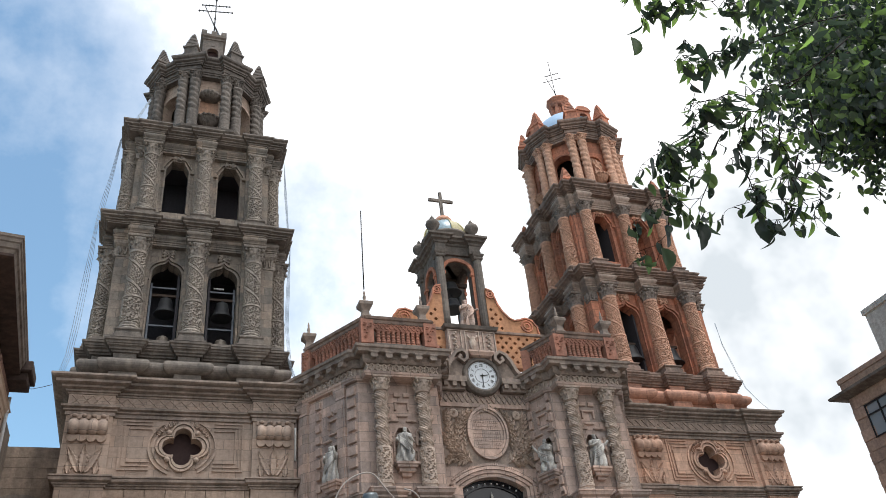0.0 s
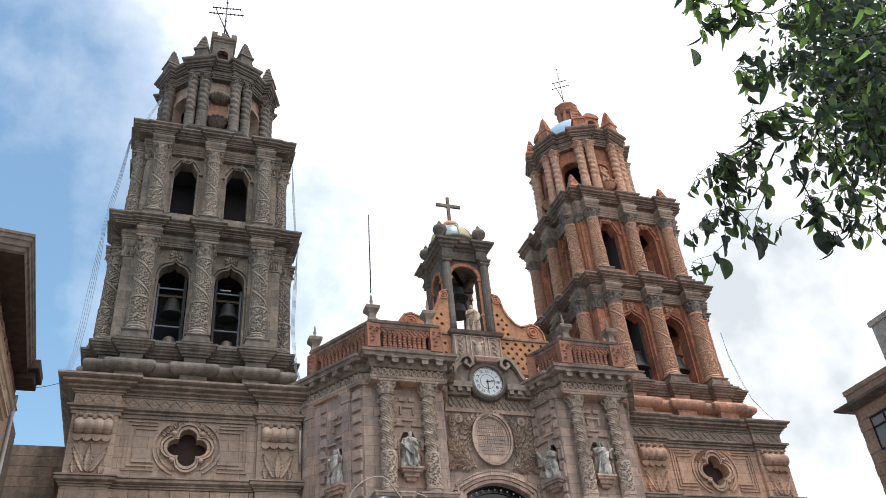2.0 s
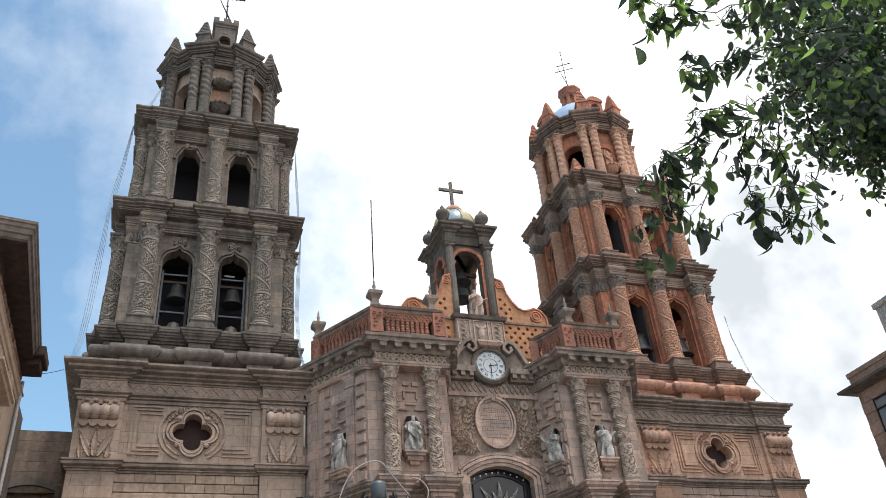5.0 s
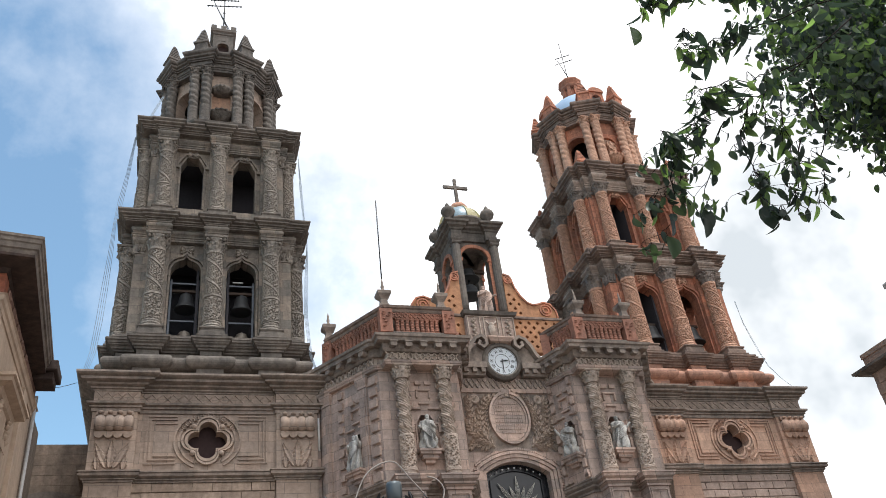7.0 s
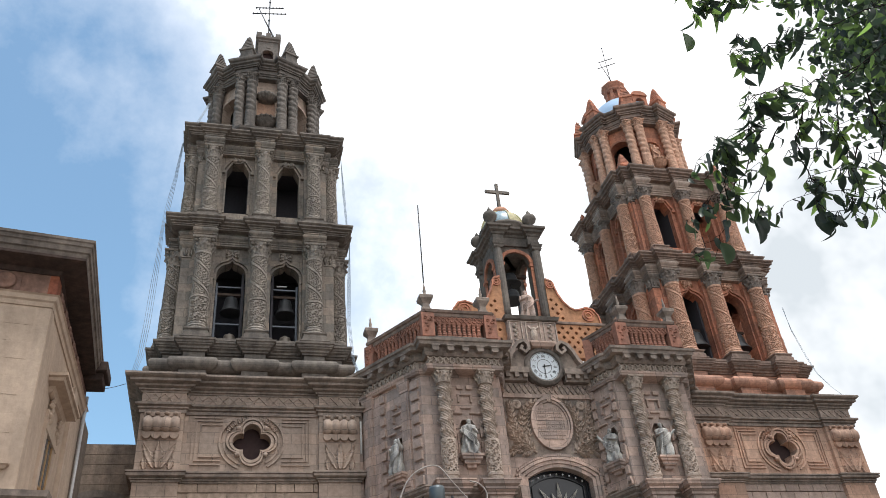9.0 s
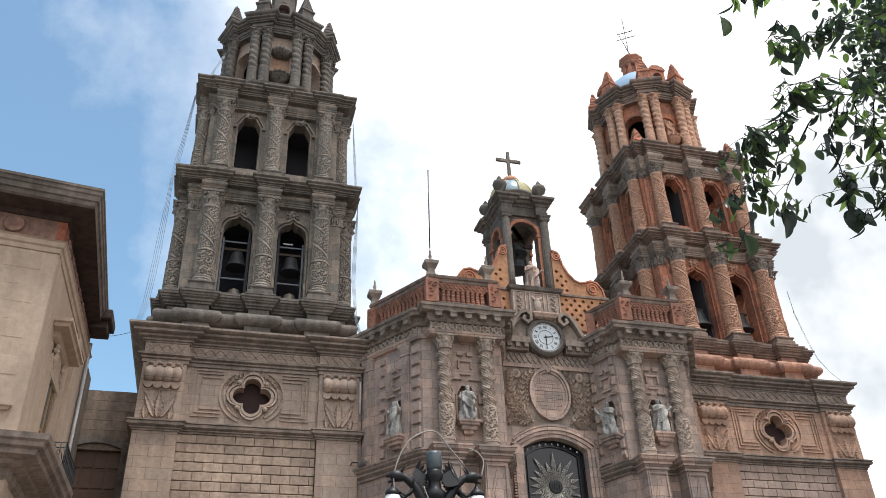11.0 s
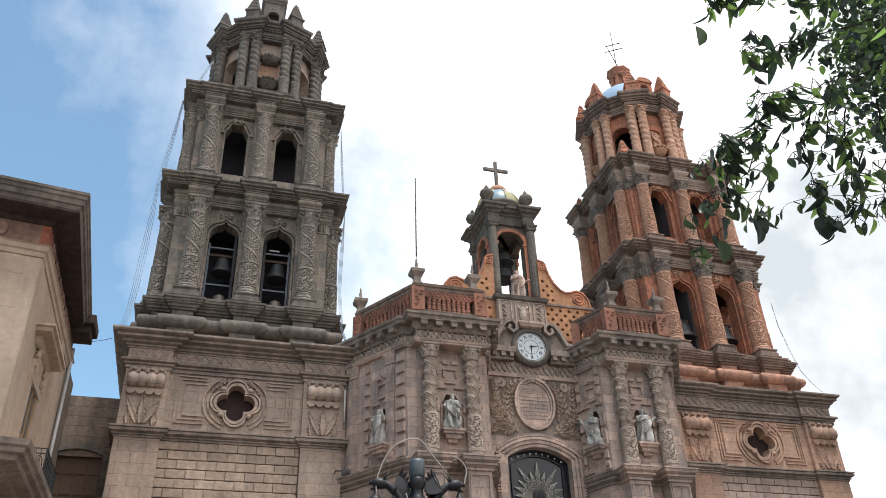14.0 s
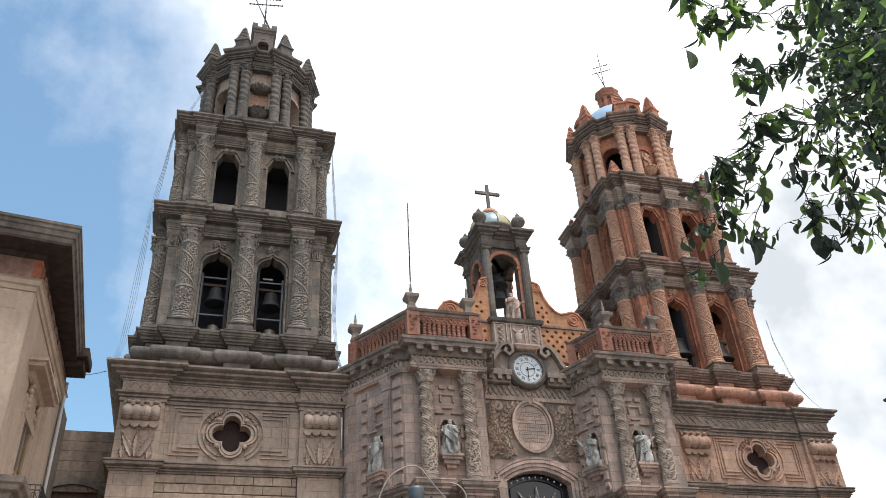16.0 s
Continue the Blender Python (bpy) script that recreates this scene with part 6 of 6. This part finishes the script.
part("side_pilaster", b, pal, mat=CREAM)
# balcony grille
blc = part("balcony", Build().box(BX, BX + .80, -6.25, -3.0, 10.2, 10.38, b=.03), pal, mat=PALC)
b = Build()
for k in range(18):
    b.tube([(BX + .74, -6.18 + .18 * k, 10.38), (BX + .74, -6.18 + .18 * k, 11.5)], .018, 5)
for k in range(4):
    b.tube([(BX + .06 + .17 * k, -6.18, 10.38), (BX + .06 + .17 * k, -6.18, 11.5)], .018, 5)
for z in (10.48, 11.32, 11.5):
    b.tube([(BX, -6.18, z), (BX + .74, -6.18, z), (BX + .74, -3.06, z)], .024, 5)
for k in range(8):
    b.tube([(BX + .75, -5.98 + .38 * k + .15 * math.cos(a), 10.9 + .34 * math.sin(a)) for a in [i * math.pi / 6 for i in range(13)]], .016, 5)
for k in range(2):
    b.tube([(BX + .2 + .34 * k + .14 * math.cos(a), -6.19, 10.9 + .34 * math.sin(a)) for a in [i * math.pi / 6 for i in range(13)]], .016, 5)
part("grille", b, blc, mat=IRON, label="black wrought iron grille")
single("drain_pipe", Build().tube([(BX + .14, -1.55, 17.4), (BX + .14, -1.55, 9.0)], .07, 8), plain("grey_pipe", (.42, .42, .42), .5), "pale grey metal drain pipe on the palace wall", "pipe")
# masonry wall joining palace and tower
lnk = thing("link_wall", "dark rubble masonry wall with an arched wooden door", "wall")
b = Build()
arch_wall(b, -22.4, -18.9, 0, 16.5, .8, [(-20.45, 1.05, 6, 13.75, .26, "segment")], pose(0, 1.6, 0))
b.box(-24, -21.26, -1.36, 1.58, 0, 17.0)
part("masonry", b, lnk, mat=RUBBLE)
b = Build()
for wd, dep in ((.34, .10), (.14, .16)):
    band([(-21.5, 6), (-21.5, 13.75)] + arch_points(-20.45, 1.05, 13.75, .26, "segment")[1:-1] + [(-19.4, 13.75), (-19.4, 6)], wd, 1.6 - dep, 1.62, b)
part("door_surround", b, lnk, mat=SOOT)
d = part("door", Build().box(-21.5, -19.4, 1.85, 1.95, 6, 14.05), lnk, mat=DOORW)
b = Build()
for i in range(4):
    for j in range(6):
        b.box(-21.46 + .52 * i, -21.02 + .52 * i, 1.80, 1.87, 12.95 - .9 * j, 13.75 - .9 * j if j else 13.9, b=.03)
part("door_panel", b, d, mat=DOORW)
rb = {}
for row in range(6):
    x = -21.3
    while x < -19.1:
        w = random.Random(row * 17 + int(x * 10)).choice((.55, .7, .9))
        if w not in rb:
            rb[w] = Build().sweep([(0, -.02), (w - .012, -.02), (w - .012, .1), (0, .1)], [(-.008, .008), (0, .016), (0, .444), (-.008, .452)]).mesh("rubble_stone", RUBBLE)
        part("rubble_stone", rb[w], lnk, pose(x, 1.6, 16.0 - .46 * row))
        x += w
single("wall_cable", Build().tube([(-20.6, -1.7, 17.75), (-20.3, -1.5, 17.86), (-20.0, -1.05, 18.17), (-19.7, -.58, 18.52)], .012, 4), IRON, "thin dark cable slung between palace and tower", "cable")

# building on the other side of the plaza
RX = 24.0
off = thing("office_building", "pinkish stone-clad modern building with a flat eave", "building")
STC = stone("stone_cladding", (0.40, 0.27, 0.20), (0.28, 0.19, 0.15), scale=.6, per_piece=.18)
GREYP = stone("grey_render", (0.42, 0.40, 0.37), (0.30, 0.28, 0.26), scale=.5)
part("wall", Build().box(RX, RX + 14, -30, -1.4, 0, 20.0), off, mat=STC)
part("eave", Build().sweep([(RX, -30), (RX + 14, -30), (RX + 14, -1.4), (RX, -1.4)], [(-.1, 19.55), (.75, 19.75), (.78, 19.9), (-.1, 20.0)]), off, mat=SOOT)
part("parapet", Build().sweep([(RX, -30), (RX + 14, -30), (RX + 14, -1.4), (RX, -1.4)], [(-.1, 19.95), (.12, 19.95), (.12, 20.55), (.18, 20.6), (.18, 20.88), (-.3, 20.92)]), off, mat=STC)
clad = {}
for row in range(9):
    for i in range(10):
        w = 1.1
        if w not in clad:
            clad[w] = Build().box(-.05, .05, .01, w - .01, .01, .64, b=.01).mesh("cladding_panel", STC)
        y = -1.4 - w * (i + 1) + (.3 if row % 2 else 0) - .3
        z = 18.85 - .66 * row
        if 1 <= row <= 3 and -6.0 < y + w / 2 < -2.0:
            continue
        part("cladding_panel", clad[w], off, pose(RX, y, z))
for y in (-3.9, -8.6):
    w = part("window", Build().box(RX - .03, RX + .02, y - 1.5, y + 1.5, 16.85, 18.75), off, mat=PANEG)
    b = Build()
    for k in range(4):
        b.box(RX - .10, RX + .03, y - 1.5 + k - .04, y - 1.5 + k + .04, 16.85, 18.75)
    for z in (16.85, 18.15, 18.75):
        b.box(RX - .105, RX + .03, y - 1.54, y + 1.54, z - .04, z + .04)
    part("window_frame", b, w, mat=IRON)
part("roof_block", Build().sweep([(28.5, -30), (38, -30), (38, -1.2), (28.5, -1.2)], [(0, 20.5), (0, 25.9), (.12, 25.95), (.12, 26.3), (-.2, 26.32)]), off, mat=GREYP)
# plain blocks that close the plaza behind the camera
for x0, x1, y0, y1, h in ((-60, 60, -82, -70, 14), (-60, -46, -70, -12, 14), (46, 60, -70, -30, 14)):
    single("plaza_building", Build().box(x0, x1, y0, y1, 0, h), CREAM, "plain stone building closing the plaza", "building", "buildings round the plaza", kind="structure")

# ---- cables of netting on the towers ----
NET = plain("grey_blue_netting", (.20, .25, .30), .7)


def strand(name, pts, lab):
    single(name, Build().tube(pts, .013, 4), NET, lab, "cable", "loose netting ropes on the towers")


for k in range(4):
    d = .14 * k
    strand("netting_rope", [(-17.5 - d * .3, 4.0, 40.6), (-18.3 - d * .3, 3.4, 37.6), (-18.8 - d * .2, 3.2, 36.2), (-18.95 - d * .4, 3.2, 33.4), (-19.1 - d * .6, 3.0, 31.2), (-19.25 - d * .3, 2.4, 29.3), (-19.2 - d * .5, 2.2, 27.4), (-19.22 - d * .7, 2.2, 25.2), (-19.25 - d * .7, 1.9, 23.0), (-19.3 - d * .6, 1.2, 20.9), (-19.6 - d * .4, .5, 19.0)], "thin bluish netting rope hanging down the grey tower")
    strand("netting_rope", [(-9.2, 3.2, 36.2), (-9.12 + d * .3, 3.2, 33.4), (-9.0 + d * .2, 2.8, 30.5), (-8.88, 2.4, 29.2), (-9.06 + d * .4, 2.4, 26.4), (-9.12 + d * .4, 2.4, 24.0), (-8.95 + d * .3, 2.0, 21.4), (-8.6 + d * .2, .6, 19.0)], "thin bluish netting rope hanging down the grey tower")
for k in range(2):
    strand("netting_rope", [(18.5 + .06 * k, 1.5, 26.0), (18.62 - .05 * k, 1.5, 24.4), (18.87 - .08 * k, 1.3, 22.4), (18.3 - .05 * k, .3, 20.8), (18.5, -.2, 19.7), (18.95, -.4, 19.05)], "thin grey rope slung from the orange tower")

# ---- ornate street lamp ----
lamp = thing("street_lamp", "black cast-iron street lamp with winged beasts holding globes", "street lamp", at=(-12.15, -25.0, 1.70))
lamp.scale = (.7, .7, .7)
b = Build()
b.lathe([(.42, -2.43), (.42, -1.9), (.3, -1.8), (.25, -.3), (.2, 0), (.16, .9), (.11, 1.2), (.09, 3.6), (.15, 3.75), (.1, 3.85), (.1, 4.5), (.2, 4.6), (.24, 4.75), (.14, 4.85), (.13, 5.0), (.2, 5.1), (.16, 5.2), (.16, 5.24)], 20)
part("post", b, lamp, mat=IRON)
part("post_cap", Build().lathe([(.15, 5.24), (.17, 5.3), (.18, 5.58), (.16, 5.65)], 20), lamp, mat=plain("painted_grey_iron", (.09, .11, .12), .4, .4))
for k, ang in enumerate((-6, 176, 85)):
    m = Matrix.Rotation(radians(ang), 4, "Z")
    b = Build()
    b.tube([m @ p for p in glide([(.12, 0, 4.45), (.28, 0, 4.62), (.42, 0, 4.86), (.58, 0, 5.02), (.72, 0, 5.1), (.84, 0, 5.06)], 4)], .13, 10, .5)
    b.lathe([(.03, -.20), (.10, -.12), (.13, .02), (.10, .12), (.04, .18)], 12, m @ pose(.82, 0, 5.1, 0, 80, 0))
    b.tube([m @ Vector(p) for p in ((.88, 0, 5.14), (1.06, 0, 5.10))], .06, 6, .6)
    b.tube([m @ Vector(p) for p in ((.86, 0, 5.02), (1.02, 0, 4.97))], .045, 6, .5)
    for s in (-1, 1):
        b.tube([m @ Vector(p) for p in ((.74, s * .05, 5.16), (.70, s * .07, 5.26), (.62, s * .08, 5.34))], .03, 5, .3)
        b.tube([m @ Vector(p) for p in ((.5, s * .08, 4.8), (.66, s * .1, 4.66), (.78, s * .09, 4.74))], .045, 6, .5)
    b.tube([m @ p for p in glide([(.3, 0, 4.6), (.46, 0, 4.5), (.6, 0, 4.42), (.62, 0, 4.28), (.52, 0, 4.24)], 4)], .06, 8, .4)
    part("beast_arm", b, lamp, mat=IRON, label="cast iron winged beast bracket")
    for s in (-1, 1):
        b = Build()
        side = m @ pose(.52, s * .10, 4.90, s * 12, 0, s * 8)
        blades = []
        for f in range(8):
            a = radians(112 + 11 * f)
            ln = .60 - .04 * f
            u, v = Vector((math.cos(a), math.sin(a))), Vector((-math.sin(a), math.cos(a)))
            q = [u * .02 - v * .03, u * ln * .55 - v * .055, u * ln * .9 - v * .03, u * ln, u * ln * .9 + v * .03, u * ln * .5 + v * .05, u * .02 + v * .03]
            blades.append(Build().slab([(p.x, p.y) for p in q], -.018 - .012 * f, .014 - .012 * f, side))
        b.tube([side @ Vector((0, 0, 0)), side @ Vector((-.10, -.02, .22)), side @ Vector((-.22, -.02, .54))], .04, 6, .4)
        wing_l = part("wing", b, lamp, mat=IRON, label="cast iron feathered wing")
        for bl in blades:
            part("feather", bl, wing_l, mat=IRON)
    b = Build()
    b.lathe([(.02, 4.98), (.04, 4.9), (.08, 4.84), (.15, 4.78), (.17, 4.72), (.15, 4.68)], 16, m @ pose(.92, 0, 0))
    hd = part("globe_cap", b, lamp, mat=IRON)
    part("globe", Build().lathe([(.15, 4.69), (.2, 4.55), (.17, 4.4), (.07, 4.32)], 16, m @ pose(.92, 0, 0)), hd, mat=LAMPW)
for pts in ([(-12.75, -25, 4.9), (-12.78, -25, 5.3), (-12.6, -25, 5.75), (-12.35, -25, 5.95), (-12.1, -25, 5.98), (-11.9, -25, 5.75), (-11.65, -25, 5.45)],
            [(-11.6, -25, 5.75), (-11.45, -25, 5.7), (-11.35, -25, 5.55), (-11.4, -25, 5.3)], [(-12.35, -25.1, 5.1), (-12.28, -25.1, 4.9), (-12.25, -25.1, 4.7), (-12.22, -25.1, 4.4)]):
    single("loose_cable", Build().tube(glide(pts), .012, 5), plain("pale_cable", (.38, .34, .31), .6), "loose pale cable looping above the street lamp", "cable", "loose cables on the lamp")

# floodlight on a bracket and a pale pipe beside the grey tower
flood = thing("floodlight", "small grey floodlight on a bracket at the tower's pilaster", "floodlight", at=(-9.35, -.2, 12.9))
part("bracket", Build().tube([(0, .02, .12), (.02, -.25, .16), (.25, -.42, .12)], .03, 6), flood, mat=IRON)
part("lamp_housing", Build().lathe([(.08, -.2), (.11, -.16), (.15, .1), (.19, .16), (.17, .17)], 14, pose(.42, -.5, .05, 65, 0, 60)), flood, mat=plain("dusty_grey_metal", (.16, .16, .165), .5, .4))
single("wall_pipe", Build().tube([(-8.97, -.12, 17.1), (-8.97, -.12, 15.5)], .05, 8), plain("pale_painted_pipe", (.62, .62, .60), .5), "short pale painted pipe in the corner beside the tower", "pipe")

# ---- tree ----
leafm, nt, bsdf = material("ficus_leaf")
info = nt.nodes.new("ShaderNodeObjectInfo")
geo = nt.nodes.new("ShaderNodeNewGeometry")
mixr = nt.nodes.new("ShaderNodeMath")
mixr.operation = "ADD"
nt.links.new(info.outputs["Random"], mixr.inputs[0])
nt.links.new(geo.outputs["Random Per Island"], mixr.inputs[1])
frac = nt.nodes.new("ShaderNodeMath")
frac.operation = "FRACT"
nt.links.new(mixr.outputs[0], frac.inputs[0])
lr = nt.nodes.new("ShaderNodeValToRGB")
lr.color_ramp.elements[0].color = (0.085, 0.112, 0.105, 1)
lr.color_ramp.elements[1].color = (0.105, 0.155, 0.10, 1)
nt.links.new(frac.outputs[0], lr.inputs["Fac"])
nt.links.new(lr.outputs["Color"], bsdf.inputs["Base Color"])
bsdf.inputs["Roughness"].default_value = 0.3
tr = nt.nodes.new("ShaderNodeBsdfTranslucent")
tc = nt.nodes.new("ShaderNodeValToRGB")
tc.color_ramp.elements[0].color = (0.028, 0.05, 0.032, 1)
tc.color_ramp.elements[1].color = (0.30, 0.50, 0.11, 1)
nt.links.new(frac.outputs[0], tc.inputs["Fac"])
nt.links.new(tc.outputs["Color"], tr.inputs["Color"])
ms = nt.nodes.new("ShaderNodeMixShader")
ms.inputs[0].default_value = 0.58
tc.color_ramp.elements[0].position = 0.45
nt.links.new(bsdf.outputs[0], ms.inputs[1])
nt.links.new(tr.outputs[0], ms.inputs[2])
nt.links.new(ms.outputs[0], nt.nodes["Material Output"].inputs["Surface"])
BARK = plain("dark_bark", (0.022, 0.018, 0.016), 0.9, 0, 0.25, 30)
BARK.node_tree.nodes["Principled BSDF"].inputs["Specular IOR Level"].default_value = 0.1

tree = thing("ficus_tree", "leafy green ficus tree with drooping twigs", "tree", at=(-10.3, -36.3, 0))
org = Vector((-10.3, -36.3, 0))
rel = lambda p: Vector(p) - org


def leaf_verts(ln, w, curl):
    """A pointed leaf along -z from its stalk, folded along the midrib and curled."""
    prof = ((0, 0), (.05, .45), (.17, .82), (.35, 1.0), (.56, .98), (.74, .78), (.87, .48), (.95, .22), (1.0, .02))
    vs, fs = [], []
    for t, k in prof:
        y = curl * t * t * ln
        z = -t * ln
        vs += [(-w * k, y - .45 * w * k, z), (0, y, z), (w * k, y - .45 * w * k, z)]
    for i in range(len(prof) - 1):
        a = i * 3
        fs += [(a, a + 1, a + 4, a + 3), (a + 1, a + 2, a + 5, a + 4)]
    return vs, fs


variants = []
for ln, w, c in ((.044, .0115, .9), (.052, .015, .7), (.040, .010, -.9), (.050, .012, 1.3), (.034, .009, .8)):
    vs, fs = leaf_verts(ln, w, c)
    variants.append(Build().add(vs, fs, True).mesh("leaf", leafm))
big = Build().add(*leaf_verts(.085, .033, .12), True).mesh("leaf", leafm)

rt = random.Random(42)
part("trunk", Build().tube([rel(p) for p in ((-10.3, -36.3, 0), (-10.35, -36.25, 1.5), (-10.25, -36.2, 3.0), (-10.4, -36.0, 4.2))], .26, 12, .7), tree, mat=BARK)
limbs = [
    [(-10.4, -36.0, 4.1), (-11.0, -35.6, 4.5), (-11.67, -35.34, 4.42), (-12.7, -35.48, 3.89)],
    [(-10.4, -36.0, 4.1), (-11.0, -35.9, 4.7), (-11.79, -35.62, 4.73), (-12.54, -35.48, 4.2)],
    [(-10.4, -36.0, 4.1), (-10.6, -35.0, 5.2), (-11.0, -34.6, 5.7), (-11.3, -34.4, 5.9)],
    [(-10.4, -36.0, 4.1), (-9.8, -35.6, 5.4), (-9.8, -34.6, 6.2)]]
for q in limbs:
    part("limb", Build().tube([rel(p) for p in q], .038, 8, .22), tree, mat=BARK)
def along(pts, t):
    t *= len(pts) - 1
    k = min(int(t), len(pts) - 2)
    return Vector(pts[k]).lerp(Vector(pts[k + 1]), t - k)


b = Build()
tw = Build()
count = [0]


def hang_leaf(p, stalks):
    """One leaf on a thin stalk that leaves the twig at p."""
    e = p + Vector((rt.gauss(0, .009), rt.gauss(0, .009), -abs(rt.gauss(.012, .008)))) * 1.4
    stalks.tube([rel(p), rel(e)], .0012, 3)
    m = Matrix.Translation(rel(e)) @ Euler((rt.gauss(.1, .26), rt.gauss(0, .26), rt.uniform(0, 6.28))).to_matrix().to_4x4() @ Matrix.Scale(rt.uniform(.7, 1.15), 4)
    count[0] += 1
    if count[0] < 290:
        part("leaf", rt.choice(variants), tree, m)
    else:
        b.add(*leaf_verts(.042, .0112, rt.uniform(-.9, 1.3)), True, m)


def bough(pts, every, droop):
    """A thin bough with leaves all along it and short side twigs that hang from it."""
    q = [p + Vector((rt.gauss(0, .006), rt.gauss(0, .006), rt.gauss(0, .006))) for p in glide(pts, 4)]
    st = Build().tube([rel(p) for p in q], .0026, 5, .4)
    ln = sum((a - c).length for a, c in zip(q, q[1:]))
    for i in range(int(ln / every)):
        hang_leaf(along(q, rt.uniform(.05, 1)), st)
    for i in range(int(ln / .05)):
        c = along(q, rt.uniform(.1, 1))
        d = Vector((rt.gauss(-.04, .05), rt.gauss(.02, .05), -abs(rt.gauss(droop, droop * .6))))
        side = glide([c, c + d * .5 + Vector((d.x * .3, d.y * .3, .012)), c + d], 3)
        st.tube([rel(p) for p in side], .0011, 4, .5)
        for k in range(max(2, int(d.length / .022))):
            hang_leaf(along(side, rt.uniform(.25, 1.0)), st)
    part("twig", st, tree, mat=BARK)


bough([(-13.62, -36.03, 3.75), (-13.80, -35.92, 3.72), (-13.93, -35.80, 3.70), (-14.04, -35.74, 3.67)], .022, .05)
bough([(-13.45, -36.01, 3.75), (-13.73, -35.88, 3.65), (-13.89, -35.78, 3.65), (-14.05, -35.69, 3.64)], .026, .07)
bough([(-13.32, -35.84, 3.68), (-13.65, -35.75, 3.57), (-13.82, -35.68, 3.53), (-13.88, -35.65, 3.53)], .028, .05)
bough([(-13.29, -35.76, 3.59), (-13.59, -35.67, 3.44), (-13.76, -35.62, 3.42), (-13.86, -35.58, 3.40)], .024, .05)
bough([(-13.30, -35.79, 3.63), (-13.57, -35.67, 3.43), (-13.73, -35.58, 3.36), (-13.86, -35.49, 3.32), (-13.94, -35.43, 3.29)], .020, .07)
bough([(-13.83, -35.52, 3.32), (-13.90, -35.45, 3.24), (-13.92, -35.39, 3.11), (-13.94, -35.34, 2.98)], .028, .03)
bough([(-13.81, -35.53, 3.31), (-13.86, -35.45, 3.20), (-13.89, -35.41, 3.10)], .026, .03)
bough([(-13.76, -35.55, 3.33), (-13.81, -35.48, 3.19), (-13.84, -35.41, 3.04)], .028, .03)
bough([(-13.70, -35.62, 3.35), (-13.73, -35.56, 3.21), (-13.71, -35.55, 3.07), (-13.71, -35.52, 2.99)], .030, .03)
bough([(-13.60, -35.66, 3.37), (-13.59, -35.61, 3.22), (-13.59, -35.56, 3.07)], .024, .05)
bough([(-13.53, -35.72, 3.33), (-13.51, -35.65, 3.16), (-13.52, -35.57, 2.99)], .022, .05)
bough([(-13.63, -35.64, 3.38), (-13.65, -35.59, 3.25), (-13.69, -35.55, 3.19)], .024, .04)
bough([(-13.56, -35.62, 3.20), (-13.58, -35.58, 3.10), (-13.60, -35.54, 3.02)], .026, .03)
for p, z in (((-13.71, -35.53, 2.99), -.5), ((-13.80, -35.47, 3.22), .3), ((-13.93, -35.36, 3.06), 1.0), ((-13.86, -35.42, 3.02), .5), ((-13.94, -35.34, 2.99), .2), ((-13.89, -35.41, 3.10), .6), ((-13.84, -35.41, 3.05), .1), ((-13.96, -35.42, 3.28), .9), ((-14.08, -35.65, 3.58), .4), ((-13.75, -35.56, 3.24), .9)):
    part("leaf", big, tree, Matrix.Translation(rel(p)) @ Matrix.Rotation(z, 4, "Z") @ Matrix.Scale(.92, 4))
# the dense crown behind


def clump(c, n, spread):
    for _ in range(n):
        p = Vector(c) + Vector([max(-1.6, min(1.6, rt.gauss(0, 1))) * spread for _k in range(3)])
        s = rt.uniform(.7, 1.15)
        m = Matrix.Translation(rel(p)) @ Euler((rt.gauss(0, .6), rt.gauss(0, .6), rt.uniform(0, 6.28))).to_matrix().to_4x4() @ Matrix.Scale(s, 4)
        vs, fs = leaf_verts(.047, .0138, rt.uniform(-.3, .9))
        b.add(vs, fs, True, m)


for q, hi in ((limbs[0], .83), (limbs[1], .77), (limbs[2], .98)):
    for i in range(34):
        t = .18 + (hi - .18) * rt.random()
        c = along(q, t)
        d = Vector((rt.gauss(.0, .22), rt.gauss(.05, .24), rt.gauss(.14, .2)))
        e = c + d
        tw.tube([rel(c), rel(c + d * .5 + Vector((0, 0, .03))), rel(e)], .006, 4, .5)
        clump(e, 34, .12)
        clump(c + d * .5, 22, .11)
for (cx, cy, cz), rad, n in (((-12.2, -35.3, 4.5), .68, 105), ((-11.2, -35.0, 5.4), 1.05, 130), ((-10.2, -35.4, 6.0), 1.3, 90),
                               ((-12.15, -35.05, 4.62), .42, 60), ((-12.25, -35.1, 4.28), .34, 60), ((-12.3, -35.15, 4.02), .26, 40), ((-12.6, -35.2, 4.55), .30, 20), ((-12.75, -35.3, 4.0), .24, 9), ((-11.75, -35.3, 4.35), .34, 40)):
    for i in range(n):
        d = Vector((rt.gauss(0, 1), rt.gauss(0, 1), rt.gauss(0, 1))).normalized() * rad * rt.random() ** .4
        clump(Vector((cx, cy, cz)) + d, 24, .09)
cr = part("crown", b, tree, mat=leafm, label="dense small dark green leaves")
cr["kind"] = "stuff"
part("crown_twigs", tw, tree, mat=BARK)
